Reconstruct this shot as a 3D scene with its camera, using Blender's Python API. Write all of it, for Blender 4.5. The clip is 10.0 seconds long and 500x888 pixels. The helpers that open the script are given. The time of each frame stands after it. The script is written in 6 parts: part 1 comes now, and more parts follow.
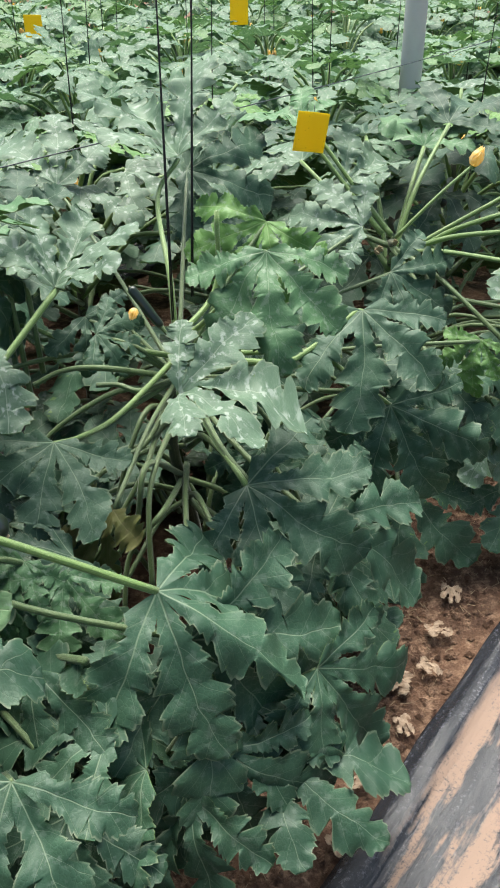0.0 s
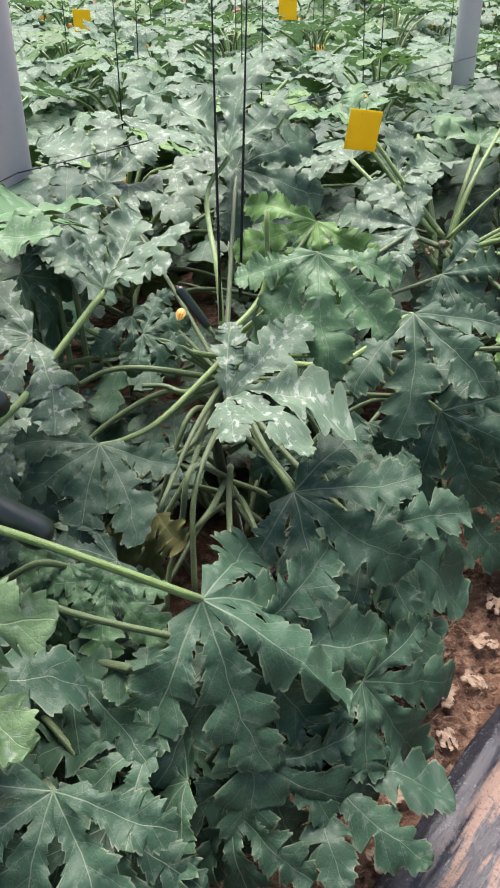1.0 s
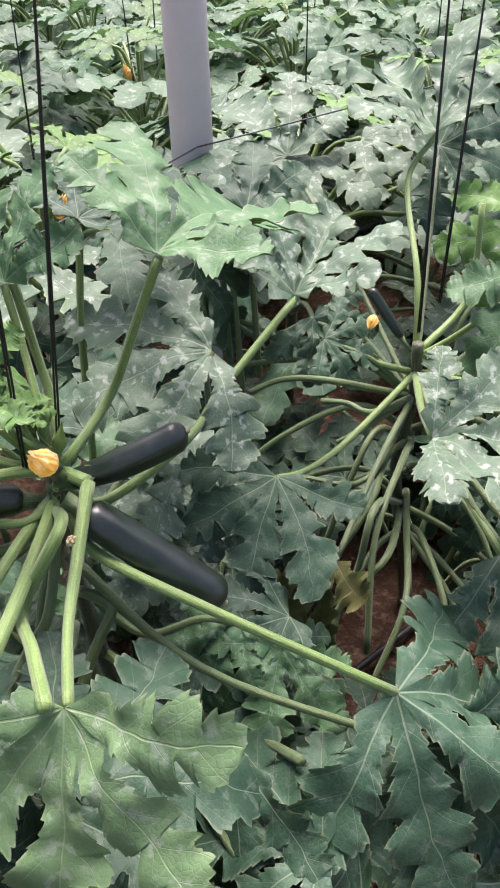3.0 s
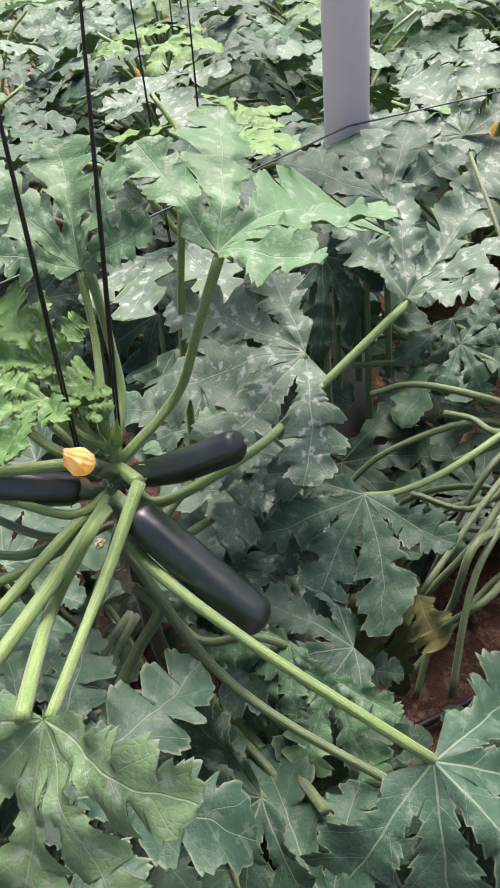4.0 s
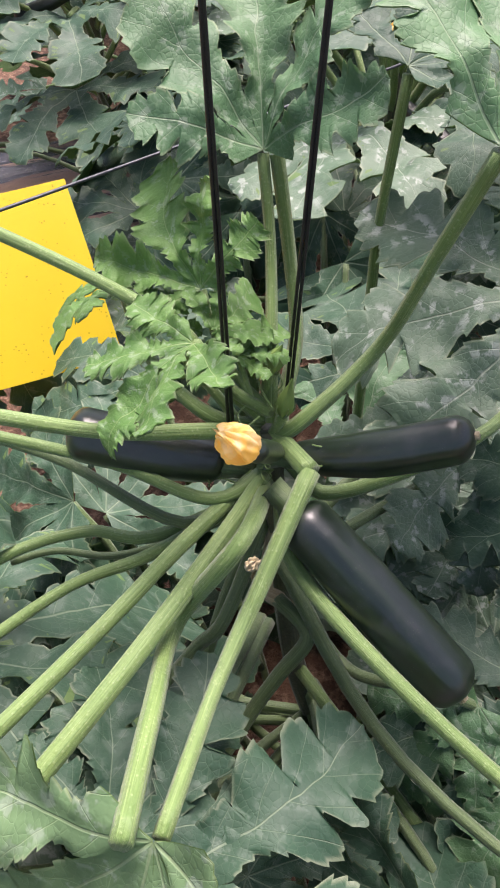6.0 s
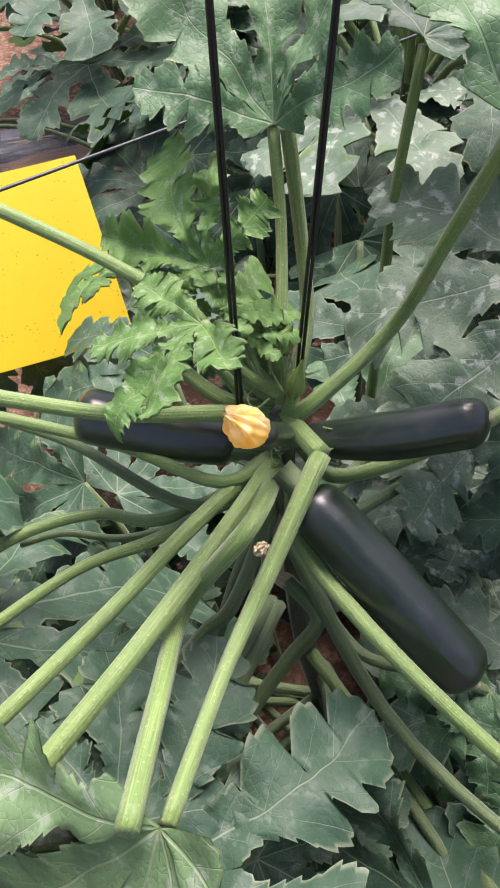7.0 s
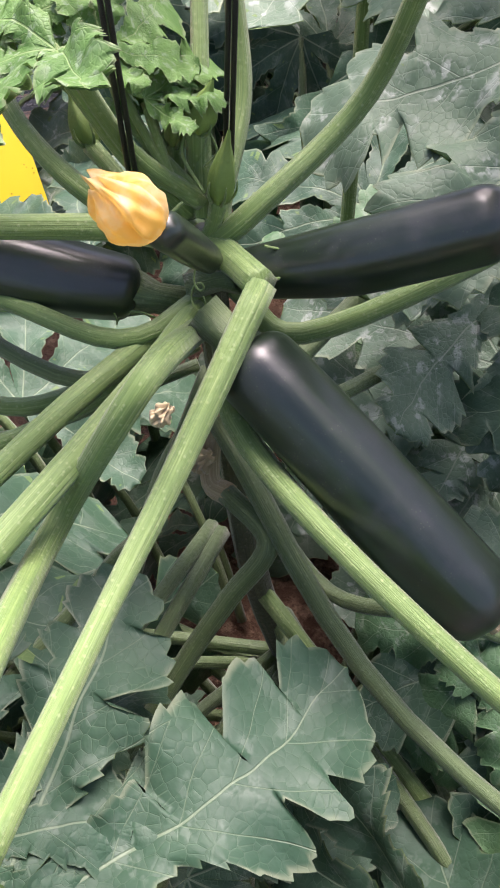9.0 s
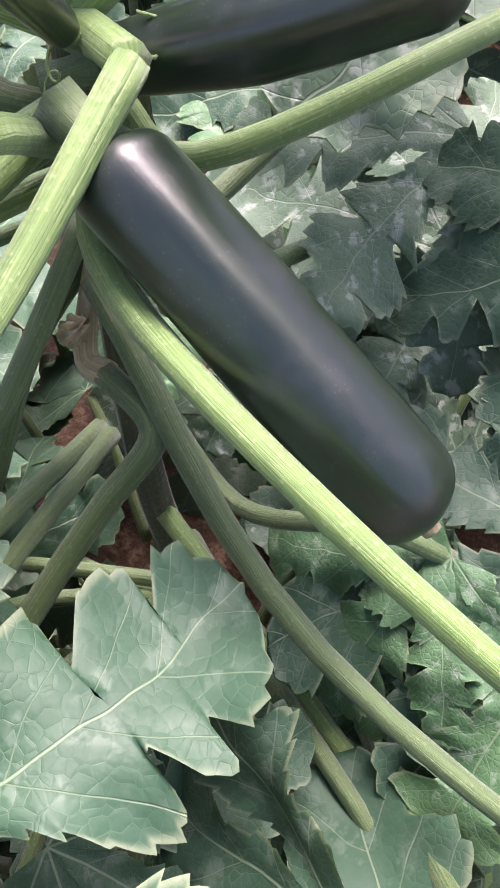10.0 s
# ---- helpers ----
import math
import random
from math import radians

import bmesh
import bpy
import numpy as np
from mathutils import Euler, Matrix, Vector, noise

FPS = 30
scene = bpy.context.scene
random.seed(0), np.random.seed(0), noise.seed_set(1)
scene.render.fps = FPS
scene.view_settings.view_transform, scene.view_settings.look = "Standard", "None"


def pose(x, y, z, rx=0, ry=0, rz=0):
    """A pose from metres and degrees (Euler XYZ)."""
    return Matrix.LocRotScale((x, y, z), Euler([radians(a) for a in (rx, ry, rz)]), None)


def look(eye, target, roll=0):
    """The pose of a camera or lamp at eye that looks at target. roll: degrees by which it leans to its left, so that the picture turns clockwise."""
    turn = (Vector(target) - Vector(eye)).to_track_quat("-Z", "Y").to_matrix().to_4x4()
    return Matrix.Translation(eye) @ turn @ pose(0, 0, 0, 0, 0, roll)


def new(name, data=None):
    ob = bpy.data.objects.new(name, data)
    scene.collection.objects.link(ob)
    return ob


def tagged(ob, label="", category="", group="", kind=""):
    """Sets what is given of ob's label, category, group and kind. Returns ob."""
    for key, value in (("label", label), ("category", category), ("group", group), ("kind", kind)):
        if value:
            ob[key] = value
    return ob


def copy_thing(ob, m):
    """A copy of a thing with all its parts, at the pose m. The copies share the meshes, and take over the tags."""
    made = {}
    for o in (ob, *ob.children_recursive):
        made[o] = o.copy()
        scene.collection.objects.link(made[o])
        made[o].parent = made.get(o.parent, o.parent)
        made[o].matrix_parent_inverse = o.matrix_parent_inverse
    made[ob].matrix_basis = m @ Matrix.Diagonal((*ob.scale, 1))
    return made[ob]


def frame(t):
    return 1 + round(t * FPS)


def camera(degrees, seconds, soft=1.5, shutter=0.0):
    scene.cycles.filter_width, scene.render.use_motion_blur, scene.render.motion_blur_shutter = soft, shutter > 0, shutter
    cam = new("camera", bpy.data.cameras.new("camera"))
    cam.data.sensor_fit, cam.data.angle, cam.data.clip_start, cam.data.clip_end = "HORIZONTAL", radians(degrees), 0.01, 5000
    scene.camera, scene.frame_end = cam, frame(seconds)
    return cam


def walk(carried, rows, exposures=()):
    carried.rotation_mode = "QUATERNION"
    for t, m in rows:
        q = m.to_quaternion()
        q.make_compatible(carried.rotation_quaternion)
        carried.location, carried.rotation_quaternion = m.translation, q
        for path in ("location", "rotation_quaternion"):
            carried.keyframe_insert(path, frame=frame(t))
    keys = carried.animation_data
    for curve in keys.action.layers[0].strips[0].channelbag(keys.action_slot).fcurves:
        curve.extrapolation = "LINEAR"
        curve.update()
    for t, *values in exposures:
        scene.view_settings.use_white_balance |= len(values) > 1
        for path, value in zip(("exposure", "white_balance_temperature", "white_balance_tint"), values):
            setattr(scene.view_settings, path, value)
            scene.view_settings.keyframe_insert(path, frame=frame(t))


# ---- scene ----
cam = camera(32.7, 10.0, 1.9)
PATH = [
    (0, (0.05, 0.057, 1.409), (0.019, 1.759, 0.358), -0.5),
    (0.5, (0.046, 0.069, 1.409), (-0.049, 1.766, 0.356), -1.0),
    (1, (0.03, 0.088, 1.41), (-0.086, 1.78, 0.351), -0.8),
    (1.5, (-0.02, 0.145, 1.419), (-0.166, 1.82, 0.337), -0.1),
    (2, (-0.096, 0.213, 1.424), (-0.275, 1.865, 0.312), 0.1),
    (2.5, (-0.14, 0.25, 1.42), (-0.359, 1.885, 0.289), -0.3),
    (3, (-0.112, 0.318, 1.408), (-0.497, 1.91, 0.259), -1.5),
    (3.2, (-0.08, 0.355, 1.41), (-0.578, 1.917, 0.263), -2.2),
    (4.3, (0.048, 0.496, 1.39), (-0.874, 1.812, 0.2), -6.4),
    (4.5, (0.043, 0.503, 1.371), (-0.905, 1.809, 0.189), -6.3),
    (5, (-0.013, 0.554, 1.341), (-1.005, 1.797, 0.127), -6.0),
    (5.5, (-0.126, 0.625, 1.305), (-1.109, 1.804, 0.024), -4.8),
    (6, (-0.209, 0.665, 1.28), (-1.166, 1.768, -0.087), -4.1),
    (7.5, (-0.212, 0.677, 1.273), (-1.182, 1.723, -0.129), -5.4),
    (8, (-0.217, 0.687, 1.246), (-1.166, 1.785, -0.131), -4.6),
    (8.5, (-0.24, 0.746, 1.138), (-1.193, 1.853, -0.228), -5.1),
    (9, (-0.261, 0.779, 1.055), (-1.164, 1.814, -0.398), -5.0),
    (9.5, (-0.265, 0.795, 1.004), (-1.115, 1.815, -0.492), -2.8),
    (10, (-0.261, 0.829, 0.937), (-1.042, 1.878, -0.576), -0.7),
]
EXPOSURES = [(0.0, 0.96, 6600, 4), (0.5, 1.0, 6600, 10), (1.0, 1.02, 6600, 18), (2.0, 1.06, 6650, 20), (3.0, 1.17, 6700, 24), (5.5, 1.07, 6750, 26), (7.5, 1.05, 6750, 26), (8.5, 1.24, 6700, 26), (9.5, 1.6, 6700, 30), (10.0, 1.92, 6700, 30)]
walk(cam, [(t, look(eye, target, roll)) for t, eye, target, roll in PATH], EXPOSURES)
SKY, SUN = 0.100, 4.1

# ---- light ----
world = bpy.data.worlds.new("sky")
scene.world = world
world.use_nodes = True
wn = world.node_tree.nodes
sky = wn.new("ShaderNodeTexSky")
sky.sky_type, sky.sun_disc = "NISHITA", False
sky.sun_elevation, sky.sun_rotation = radians(70), radians(-10.6)
sky.air_density, sky.dust_density = 1.0, 4.0
world.node_tree.links.new(sky.outputs[0], wn["Background"].inputs[0])
wn["Background"].inputs[1].default_value = SKY
sun = new("sun", bpy.data.lights.new("sun", "SUN"))
sun.data.energy, sun.data.angle, sun.data.color = SUN, radians(40), (1.0, 0.96, 0.92)
sun.matrix_world = look((-0.6, 3.2, 9.0), (0, 0, 0))


# ---- materials ----
def material(name):
    m = bpy.data.materials.new(name)
    m.use_nodes = True
    nt = m.node_tree
    return m, nt, nt.nodes["Principled BSDF"]


def node(nt, kind, **kw):
    n = nt.nodes.new(kind)
    for k, v in kw.items():
        if k == "operation":
            n.operation = v
        elif k == "blend":
            n.data_type, n.blend_type = "RGBA", v
        else:
            n.inputs[k].default_value = v
    return n


def math_node(nt, op, a, b=None, c=None, clamp=False):
    n = nt.nodes.new("ShaderNodeMath")
    n.operation, n.use_clamp = op, clamp
    for i, v in enumerate((a, b, c)):
        if v is None:
            continue
        if isinstance(v, (int, float)):
            n.inputs[i].default_value = v
        else:
            nt.links.new(v, n.inputs[i])
    return n.outputs[0]


def step(nt, v, lo, hi):
    n = nt.nodes.new("ShaderNodeMapRange")
    n.interpolation_type = "SMOOTHSTEP"
    nt.links.new(v, n.inputs[0])
    n.inputs[1].default_value, n.inputs[2].default_value = lo, hi
    return n.outputs[0]


def mix(nt, fac, a, b, kind="MIX"):
    n = nt.nodes.new("ShaderNodeMix")
    n.data_type, n.blend_type = "RGBA", kind
    for sock, v in ((n.inputs[0], fac), (n.inputs[6], a), (n.inputs[7], b)):
        if isinstance(v, (int, float)):
            sock.default_value = v
        elif isinstance(v, tuple):
            sock.default_value = (*v, 1)
        else:
            nt.links.new(v, sock)
    return n.outputs[2]


def texture(nt, vec, scale, detail=4.0, rough=0.55):
    n = nt.nodes.new("ShaderNodeTexNoise")
    n.inputs["Scale"].default_value, n.inputs["Detail"].default_value, n.inputs["Roughness"].default_value = scale, detail, rough
    if vec is not None:
        nt.links.new(vec, n.inputs["Vector"])
    return n.outputs[0]


def bump(nt, bsdf, height, strength, distance):
    n = nt.nodes.new("ShaderNodeBump")
    n.inputs["Strength"].default_value, n.inputs["Distance"].default_value = strength, distance
    nt.links.new(height, n.inputs["Height"])
    nt.links.new(n.outputs[0], bsdf.inputs["Normal"])


VEIN = radians(41)


def leaf_material(name, dark, light, silver, vein_col, mottle=0.5, islands=False, under=False, gloss=0.46):
    """Squash leaf: white main and side veins, a fine net, silver flecks beside the veins."""
    m, nt, b = material(name)
    link = nt.links.new
    uv = nt.nodes.new("ShaderNodeUVMap")
    uv.uv_map = "UVMap"
    sep = nt.nodes.new("ShaderNodeSeparateXYZ")
    link(uv.outputs[0], sep.inputs[0])
    u = math_node(nt, "SUBTRACT", math_node(nt, "MULTIPLY", sep.outputs[0], 4.0), 2.0)
    v = math_node(nt, "SUBTRACT", math_node(nt, "MULTIPLY", sep.outputs[1], 4.0), 2.0)
    if islands:
        rnd = nt.nodes.new("ShaderNodeNewGeometry").outputs["Random Per Island"]
    else:
        rnd = nt.nodes.new("ShaderNodeObjectInfo").outputs["Random"]
    comb = nt.nodes.new("ShaderNodeCombineXYZ")
    link(u, comb.inputs[0]), link(v, comb.inputs[1]), link(math_node(nt, "MULTIPLY", rnd, 37.0), comb.inputs[2])
    p = comb.outputs[0]
    wob = math_node(nt, "MULTIPLY", math_node(nt, "SUBTRACT", texture(nt, p, 3.0, 2), 0.5), 0.16)
    r = math_node(nt, "SQRT", math_node(nt, "ADD", math_node(nt, "MULTIPLY", u, u), math_node(nt, "MULTIPLY", v, v)))
    ang = math_node(nt, "ADD", math_node(nt, "ARCTAN2", u, v), wob)
    odd = math_node(nt, "FLOORED_MODULO", math_node(nt, "ABSOLUTE", ang), VEIN)
    near = math_node(nt, "MINIMUM", odd, math_node(nt, "SUBTRACT", VEIN, odd))
    off = math_node(nt, "MULTIPLY", math_node(nt, "SINE", near), r)
    along = math_node(nt, "MULTIPLY", math_node(nt, "COSINE", near), r)
    taper = math_node(nt, "SUBTRACT", 0.0070, math_node(nt, "MULTIPLY", r, 0.0048))
    main = math_node(nt, "SUBTRACT", 1.0, step(nt, math_node(nt, "DIVIDE", off, taper), 0.35, 1.0))
    side = math_node(nt, "SUBTRACT", along, math_node(nt, "MULTIPLY", off, 1.15))
    side = math_node(nt, "ADD", side, math_node(nt, "MULTIPLY", wob, 0.35))
    saw = math_node(nt, "PINGPONG", side, 0.075)
    second = math_node(nt, "MULTIPLY", math_node(nt, "SUBTRACT", 1.0, step(nt, saw, 0.0006, 0.0034)), 0.62)
    tone = texture(nt, p, 2.2, 3)
    net = nt.nodes.new("ShaderNodeTexVoronoi")
    net.feature = "DISTANCE_TO_EDGE"
    net.inputs["Scale"].default_value = 36.0
    link(p, net.inputs["Vector"])
    third = math_node(nt, "MULTIPLY", math_node(nt, "SUBTRACT", 1.0, step(nt, net.outputs["Distance"], 0.0, 0.05)), math_node(nt, "MULTIPLY", step(nt, tone, 0.3, 0.6), 0.28))
    veins = math_node(nt, "MAXIMUM", main, math_node(nt, "MAXIMUM", second, third))
    fine = texture(nt, p, 26.0, 3)
    base = mix(nt, step(nt, tone, 0.3, 0.72), dark, light)
    base = mix(nt, math_node(nt, "MULTIPLY", rnd, 0.55), base, tuple(1.35 * c for c in light))
    base = mix(nt, math_node(nt, "MULTIPLY", fine, 0.35), base, tuple(0.6 * c for c in dark))
    # silver flecks, in the angles between the veins
    close = math_node(nt, "SUBTRACT", 1.0, step(nt, off, 0.02, 0.15))
    axil = math_node(nt, "SUBTRACT", 1.0, step(nt, saw, 0.015, 0.055))
    where = math_node(nt, "MULTIPLY", step(nt, texture(nt, p, 17.0, 3, 0.6), 0.50, 0.60), math_node(nt, "ADD", 0.12, axil))
    fleck = math_node(nt, "MULTIPLY", math_node(nt, "MULTIPLY", where, math_node(nt, "ADD", 0.2, close), clamp=True), mottle)
    base = mix(nt, fleck, base, silver)
    base = mix(nt, math_node(nt, "MULTIPLY", veins, 0.7 if under else 0.45), base, vein_col)
    # the pale, slightly dry rim
    if not islands:
        rim_uv = nt.nodes.new("ShaderNodeUVMap")
        rim_uv.uv_map = "Rim"
        rim_sep = nt.nodes.new("ShaderNodeSeparateXYZ")
        link(rim_uv.outputs[0], rim_sep.inputs[0])
        rim = math_node(nt, "MULTIPLY", step(nt, rim_sep.outputs[0], 0.88, 0.99), math_node(nt, "ADD", 0.25, step(nt, texture(nt, p, 7.0, 2), 0.4, 0.6)))
        base = mix(nt, math_node(nt, "MULTIPLY", rim, 0.28, clamp=True), base, (0.50, 0.54, 0.36))
    # dry spots
    spots = step(nt, texture(nt, p, 9.0, 5, 0.7), 0.70, 0.76)
    base = mix(nt, math_node(nt, "MULTIPLY", spots, 0.5), base, (0.22, 0.17, 0.07))
    link(base, b.inputs["Base Color"])
    link(math_node(nt, "ADD", gloss, math_node(nt, "MULTIPLY", fine, 0.2)), b.inputs["Roughness"])
    b.inputs["Specular IOR Level"].default_value = 0.48
    height = math_node(nt, "ADD", math_node(nt, "MULTIPLY", veins, -0.6 if not under else 0.8), math_node(nt, "ADD", math_node(nt, "MULTIPLY", texture(nt, p, 9.0, 4), 1.4), math_node(nt, "MULTIPLY", step(nt, net.outputs["Distance"], 0.0, 0.25), 0.10)))
    bump(nt, b, height, 0.5, 0.0022)
    tr = nt.nodes.new("ShaderNodeBsdfTranslucent")
    link(mix(nt, 0.5, base, (0.10, 0.22, 0.04)), tr.inputs["Color"])
    ms = nt.nodes.new("ShaderNodeMixShader")
    ms.inputs[0].default_value = 0.25
    link(b.outputs[0], ms.inputs[1]), link(tr.outputs[0], ms.inputs[2])
    link(ms.outputs[0], nt.nodes["Material Output"].inputs[0])
    return m


SILVER, WHITE = (0.40, 0.48, 0.40), (0.36, 0.46, 0.30)
LEAF = leaf_material("leaf_top", (0.027, 0.077, 0.045), (0.054, 0.126, 0.071), SILVER, WHITE, 0.16)
# silvery leaves, and green ones whose glossy reflection is put into the colour
LEAF_SILVER_LIT = leaf_material("leaf_top_silvery_lit", (0.078, 0.148, 0.088), (0.145, 0.232, 0.150), (0.49, 0.56, 0.49), (0.42, 0.50, 0.38), 0.6)
LEAF_YOUNG = leaf_material("leaf_top_young", (0.085, 0.215, 0.046), (0.148, 0.305, 0.074), (0.36, 0.46, 0.33), (0.38, 0.50, 0.22), 0.45)
LEAF_FRESH = leaf_material("leaf_top_fresh", (0.066, 0.170, 0.074), (0.120, 0.250, 0.110), (0.38, 0.47, 0.36), WHITE, 0.4)
# for one backlit leaf: its brightness is put into the colour
LEAF_PALE_LIT = leaf_material("leaf_top_pale_lit", (0.105, 0.205, 0.090), (0.180, 0.305, 0.138), (0.42, 0.50, 0.40), (0.40, 0.50, 0.28), 0.45)
LEAF_UNDER = leaf_material("leaf_underside", (0.090, 0.170, 0.055), (0.140, 0.240, 0.080), (0.3, 0.4, 0.25), (0.34, 0.46, 0.18), 0.2, under=True, gloss=0.6)
LEAF_DRY = leaf_material("leaf_yellowing", (0.09, 0.125, 0.035), (0.20, 0.19, 0.06), (0.25, 0.21, 0.10), (0.28, 0.26, 0.13), 0.4)
# far leaves: distance haze is put into the colour as a lighter green
LEAF_FAR_HAZY = leaf_material("leaf_far_hazy", (0.058, 0.138, 0.074), (0.130, 0.232, 0.140), SILVER, WHITE, 0.55, islands=True)
LEAF_FAR_YOUNG = leaf_material("leaf_far_young", (0.065, 0.155, 0.052), (0.115, 0.225, 0.080), (0.36, 0.46, 0.33), (0.38, 0.5, 0.22), 0.35, islands=True)


def stalk_material(name, a, b_col, streak):
    m, nt, b = material(name)
    link = nt.links.new
    uv = nt.nodes.new("ShaderNodeUVMap")
    mp = nt.nodes.new("ShaderNodeMapping")
    mp.inputs["Scale"].default_value = (26.0, 5.0, 1.0)
    link(uv.outputs[0], mp.inputs[0])
    rnd = nt.nodes.new("ShaderNodeObjectInfo").outputs["Random"]
    add = nt.nodes.new("ShaderNodeVectorMath")
    link(mp.outputs[0], add.inputs[0]), link(rnd, add.inputs[1])
    lines = texture(nt, add.outputs[0], 1.0, 4, 0.65)
    geo = nt.nodes.new("ShaderNodeTexCoord").outputs["Object"]
    dots = nt.nodes.new("ShaderNodeTexVoronoi")
    dots.inputs["Scale"].default_value = 260.0
    link(geo, dots.inputs["Vector"])
    blotch = texture(nt, geo, 22.0, 4)
    col = mix(nt, step(nt, lines, 0.35, 0.68), a, b_col)
    col = mix(nt, math_node(nt, "MULTIPLY", step(nt, lines, 0.58, 0.70), 0.55), col, streak)
    col = mix(nt, math_node(nt, "MULTIPLY", step(nt, blotch, 0.55, 0.75), 0.4), col, tuple(0.55 * c for c in a))
    col = mix(nt, math_node(nt, "MULTIPLY", math_node(nt, "SUBTRACT", 1.0, step(nt, dots.outputs["Distance"], 0.12, 0.30)), 0.35), col, streak)
    col = mix(nt, math_node(nt, "MULTIPLY", rnd, 0.35), col, tuple(0.7 * c for c in a))
    link(col, b.inputs["Base Color"])
    b.inputs["Roughness"].default_value = 0.48
    b.inputs["Sheen Weight"].default_value = 0.25
    h = math_node(nt, "ADD", lines, math_node(nt, "MULTIPLY", math_node(nt, "SUBTRACT", 1.0, dots.outputs["Distance"]), 0.4))
    bump(nt, b, h, 0.5, 0.002)
    return m


STALK = stalk_material("petiole_green", (0.115, 0.215, 0.050), (0.220, 0.335, 0.098), (0.46, 0.54, 0.29))
STALK_DARK = stalk_material("petiole_old", (0.075, 0.130, 0.042), (0.130, 0.200, 0.070), (0.26, 0.33, 0.17))
STEM = stalk_material("stem_brown", (0.048, 0.060, 0.028), (0.100, 0.110, 0.052), (0.30, 0.26, 0.16))
SCAR = stalk_material("dry_scar", (0.34, 0.27, 0.14), (0.58, 0.48, 0.29), (0.68, 0.60, 0.42))


def plain(name, col, rough, noise_scale, amount=0.25, strength=0.3, distance=0.002, metal=0.0, second=None):
    m, nt, b = material(name)
    geo = nt.nodes.new("ShaderNodeTexCoord").outputs["Object"]
    big, small = texture(nt, geo, noise_scale, 4), texture(nt, geo, noise_scale * 9, 4)
    c = mix(nt, math_node(nt, "MULTIPLY", step(nt, big, 0.35, 0.7), amount * 2), col, second or tuple(0.6 * x for x in col))
    c = mix(nt, math_node(nt, "MULTIPLY", small, amount), c, tuple(0.5 * x for x in col))
    nt.links.new(c, b.inputs["Base Color"])
    nt.links.new(math_node(nt, "ADD", rough - 0.08, math_node(nt, "MULTIPLY", small, 0.16)), b.inputs["Roughness"])
    b.inputs["Metallic"].default_value = metal
    bump(nt, b, small, strength, distance)
    return m


def fruit_material():
    m, nt, b = material("courgette_skin")
    link = nt.links.new
    geo = nt.nodes.new("ShaderNodeTexCoord").outputs["Object"]
    mp = nt.nodes.new("ShaderNodeMapping")
    mp.inputs["Scale"].default_value = (1.0, 1.0, 0.12)
    link(geo, mp.inputs[0])
    lines = texture(nt, mp.outputs[0], 75.0, 3)
    specks = nt.nodes.new("ShaderNodeTexVoronoi")
    specks.inputs["Scale"].default_value = 420.0
    link(geo, specks.inputs["Vector"])
    dot = math_node(nt, "MULTIPLY", math_node(nt, "SUBTRACT", 1.0, step(nt, specks.outputs["Distance"], 0.10, 0.26)), step(nt, texture(nt, geo, 60, 2), 0.5, 0.65))
    bloom_sheen = step(nt, texture(nt, geo, 30.0, 5, 0.65), 0.42, 0.72)
    c = mix(nt, step(nt, lines, 0.4, 0.7), (0.007, 0.015, 0.009), (0.013, 0.027, 0.012))
    c = mix(nt, math_node(nt, "MULTIPLY", dot, 0.45), c, (0.07, 0.10, 0.04))
    # waxy bloom, mixed bluer and stronger to paint in the sky's broad sheen
    c = mix(nt, math_node(nt, "MULTIPLY", bloom_sheen, 0.24), c, (0.060, 0.060, 0.080))
    link(c, b.inputs["Base Color"])
    link(math_node(nt, "ADD", 0.29, math_node(nt, "MULTIPLY", bloom_sheen, 0.15)), b.inputs["Roughness"])
    b.inputs["Specular IOR Level"].default_value = 0.8
    bump(nt, b, math_node(nt, "ADD", lines, math_node(nt, "MULTIPLY", texture(nt, geo, 300, 2), 0.3)), 0.12, 0.002)
    return m


FRUIT = fruit_material()


def petal_material():
    m, nt, b = material("petal_orange")
    geo = nt.nodes.new("ShaderNodeTexCoord").outputs["Object"]
    big, small = texture(nt, geo, 95.0, 3), texture(nt, geo, 600.0, 3)
    c = mix(nt, step(nt, big, 0.38, 0.62), (0.97, 0.66, 0.18), (0.98, 0.92, 0.56))
    c = mix(nt, math_node(nt, "MULTIPLY", small, 0.18), c, (0.85, 0.45, 0.10))
    nt.links.new(c, b.inputs["Base Color"])
    b.inputs["Roughness"].default_value = 0.55
    bump(nt, b, small, 0.2, 0.001)
    tr = nt.nodes.new("ShaderNodeBsdfTranslucent")
    tr.inputs["Color"].default_value = (1.0, 0.76, 0.30, 1)
    ms = nt.nodes.new("ShaderNodeMixShader")
    ms.inputs[0].default_value = 0.5
    nt.links.new(b.outputs[0], ms.inputs[1]), nt.links.new(tr.outputs[0], ms.inputs[2])
    nt.links.new(ms.outputs[0], nt.nodes["Material Output"].inputs[0])
    return m


PETAL = petal_material()
BUD = plain("bud_green", (0.20, 0.32, 0.08), 0.55, 60.0, 0.25)
STRING = plain("black_twine", (0.012, 0.012, 0.014), 0.38, 300.0, 0.3, 0.5, 0.001)
WIRE = plain("galvanised_wire", (0.10, 0.11, 0.12), 0.45, 150.0, 0.3, 0.3, 0.001, 0.6)
PIPE = plain("pale_painted_pipe", (0.72, 0.67, 0.67), 0.5, 9.0, 0.16, 0.15, 0.001, second=(0.58, 0.53, 0.55))
HOSE = plain("black_hose", (0.014, 0.014, 0.015), 0.5, 40.0, 0.3)
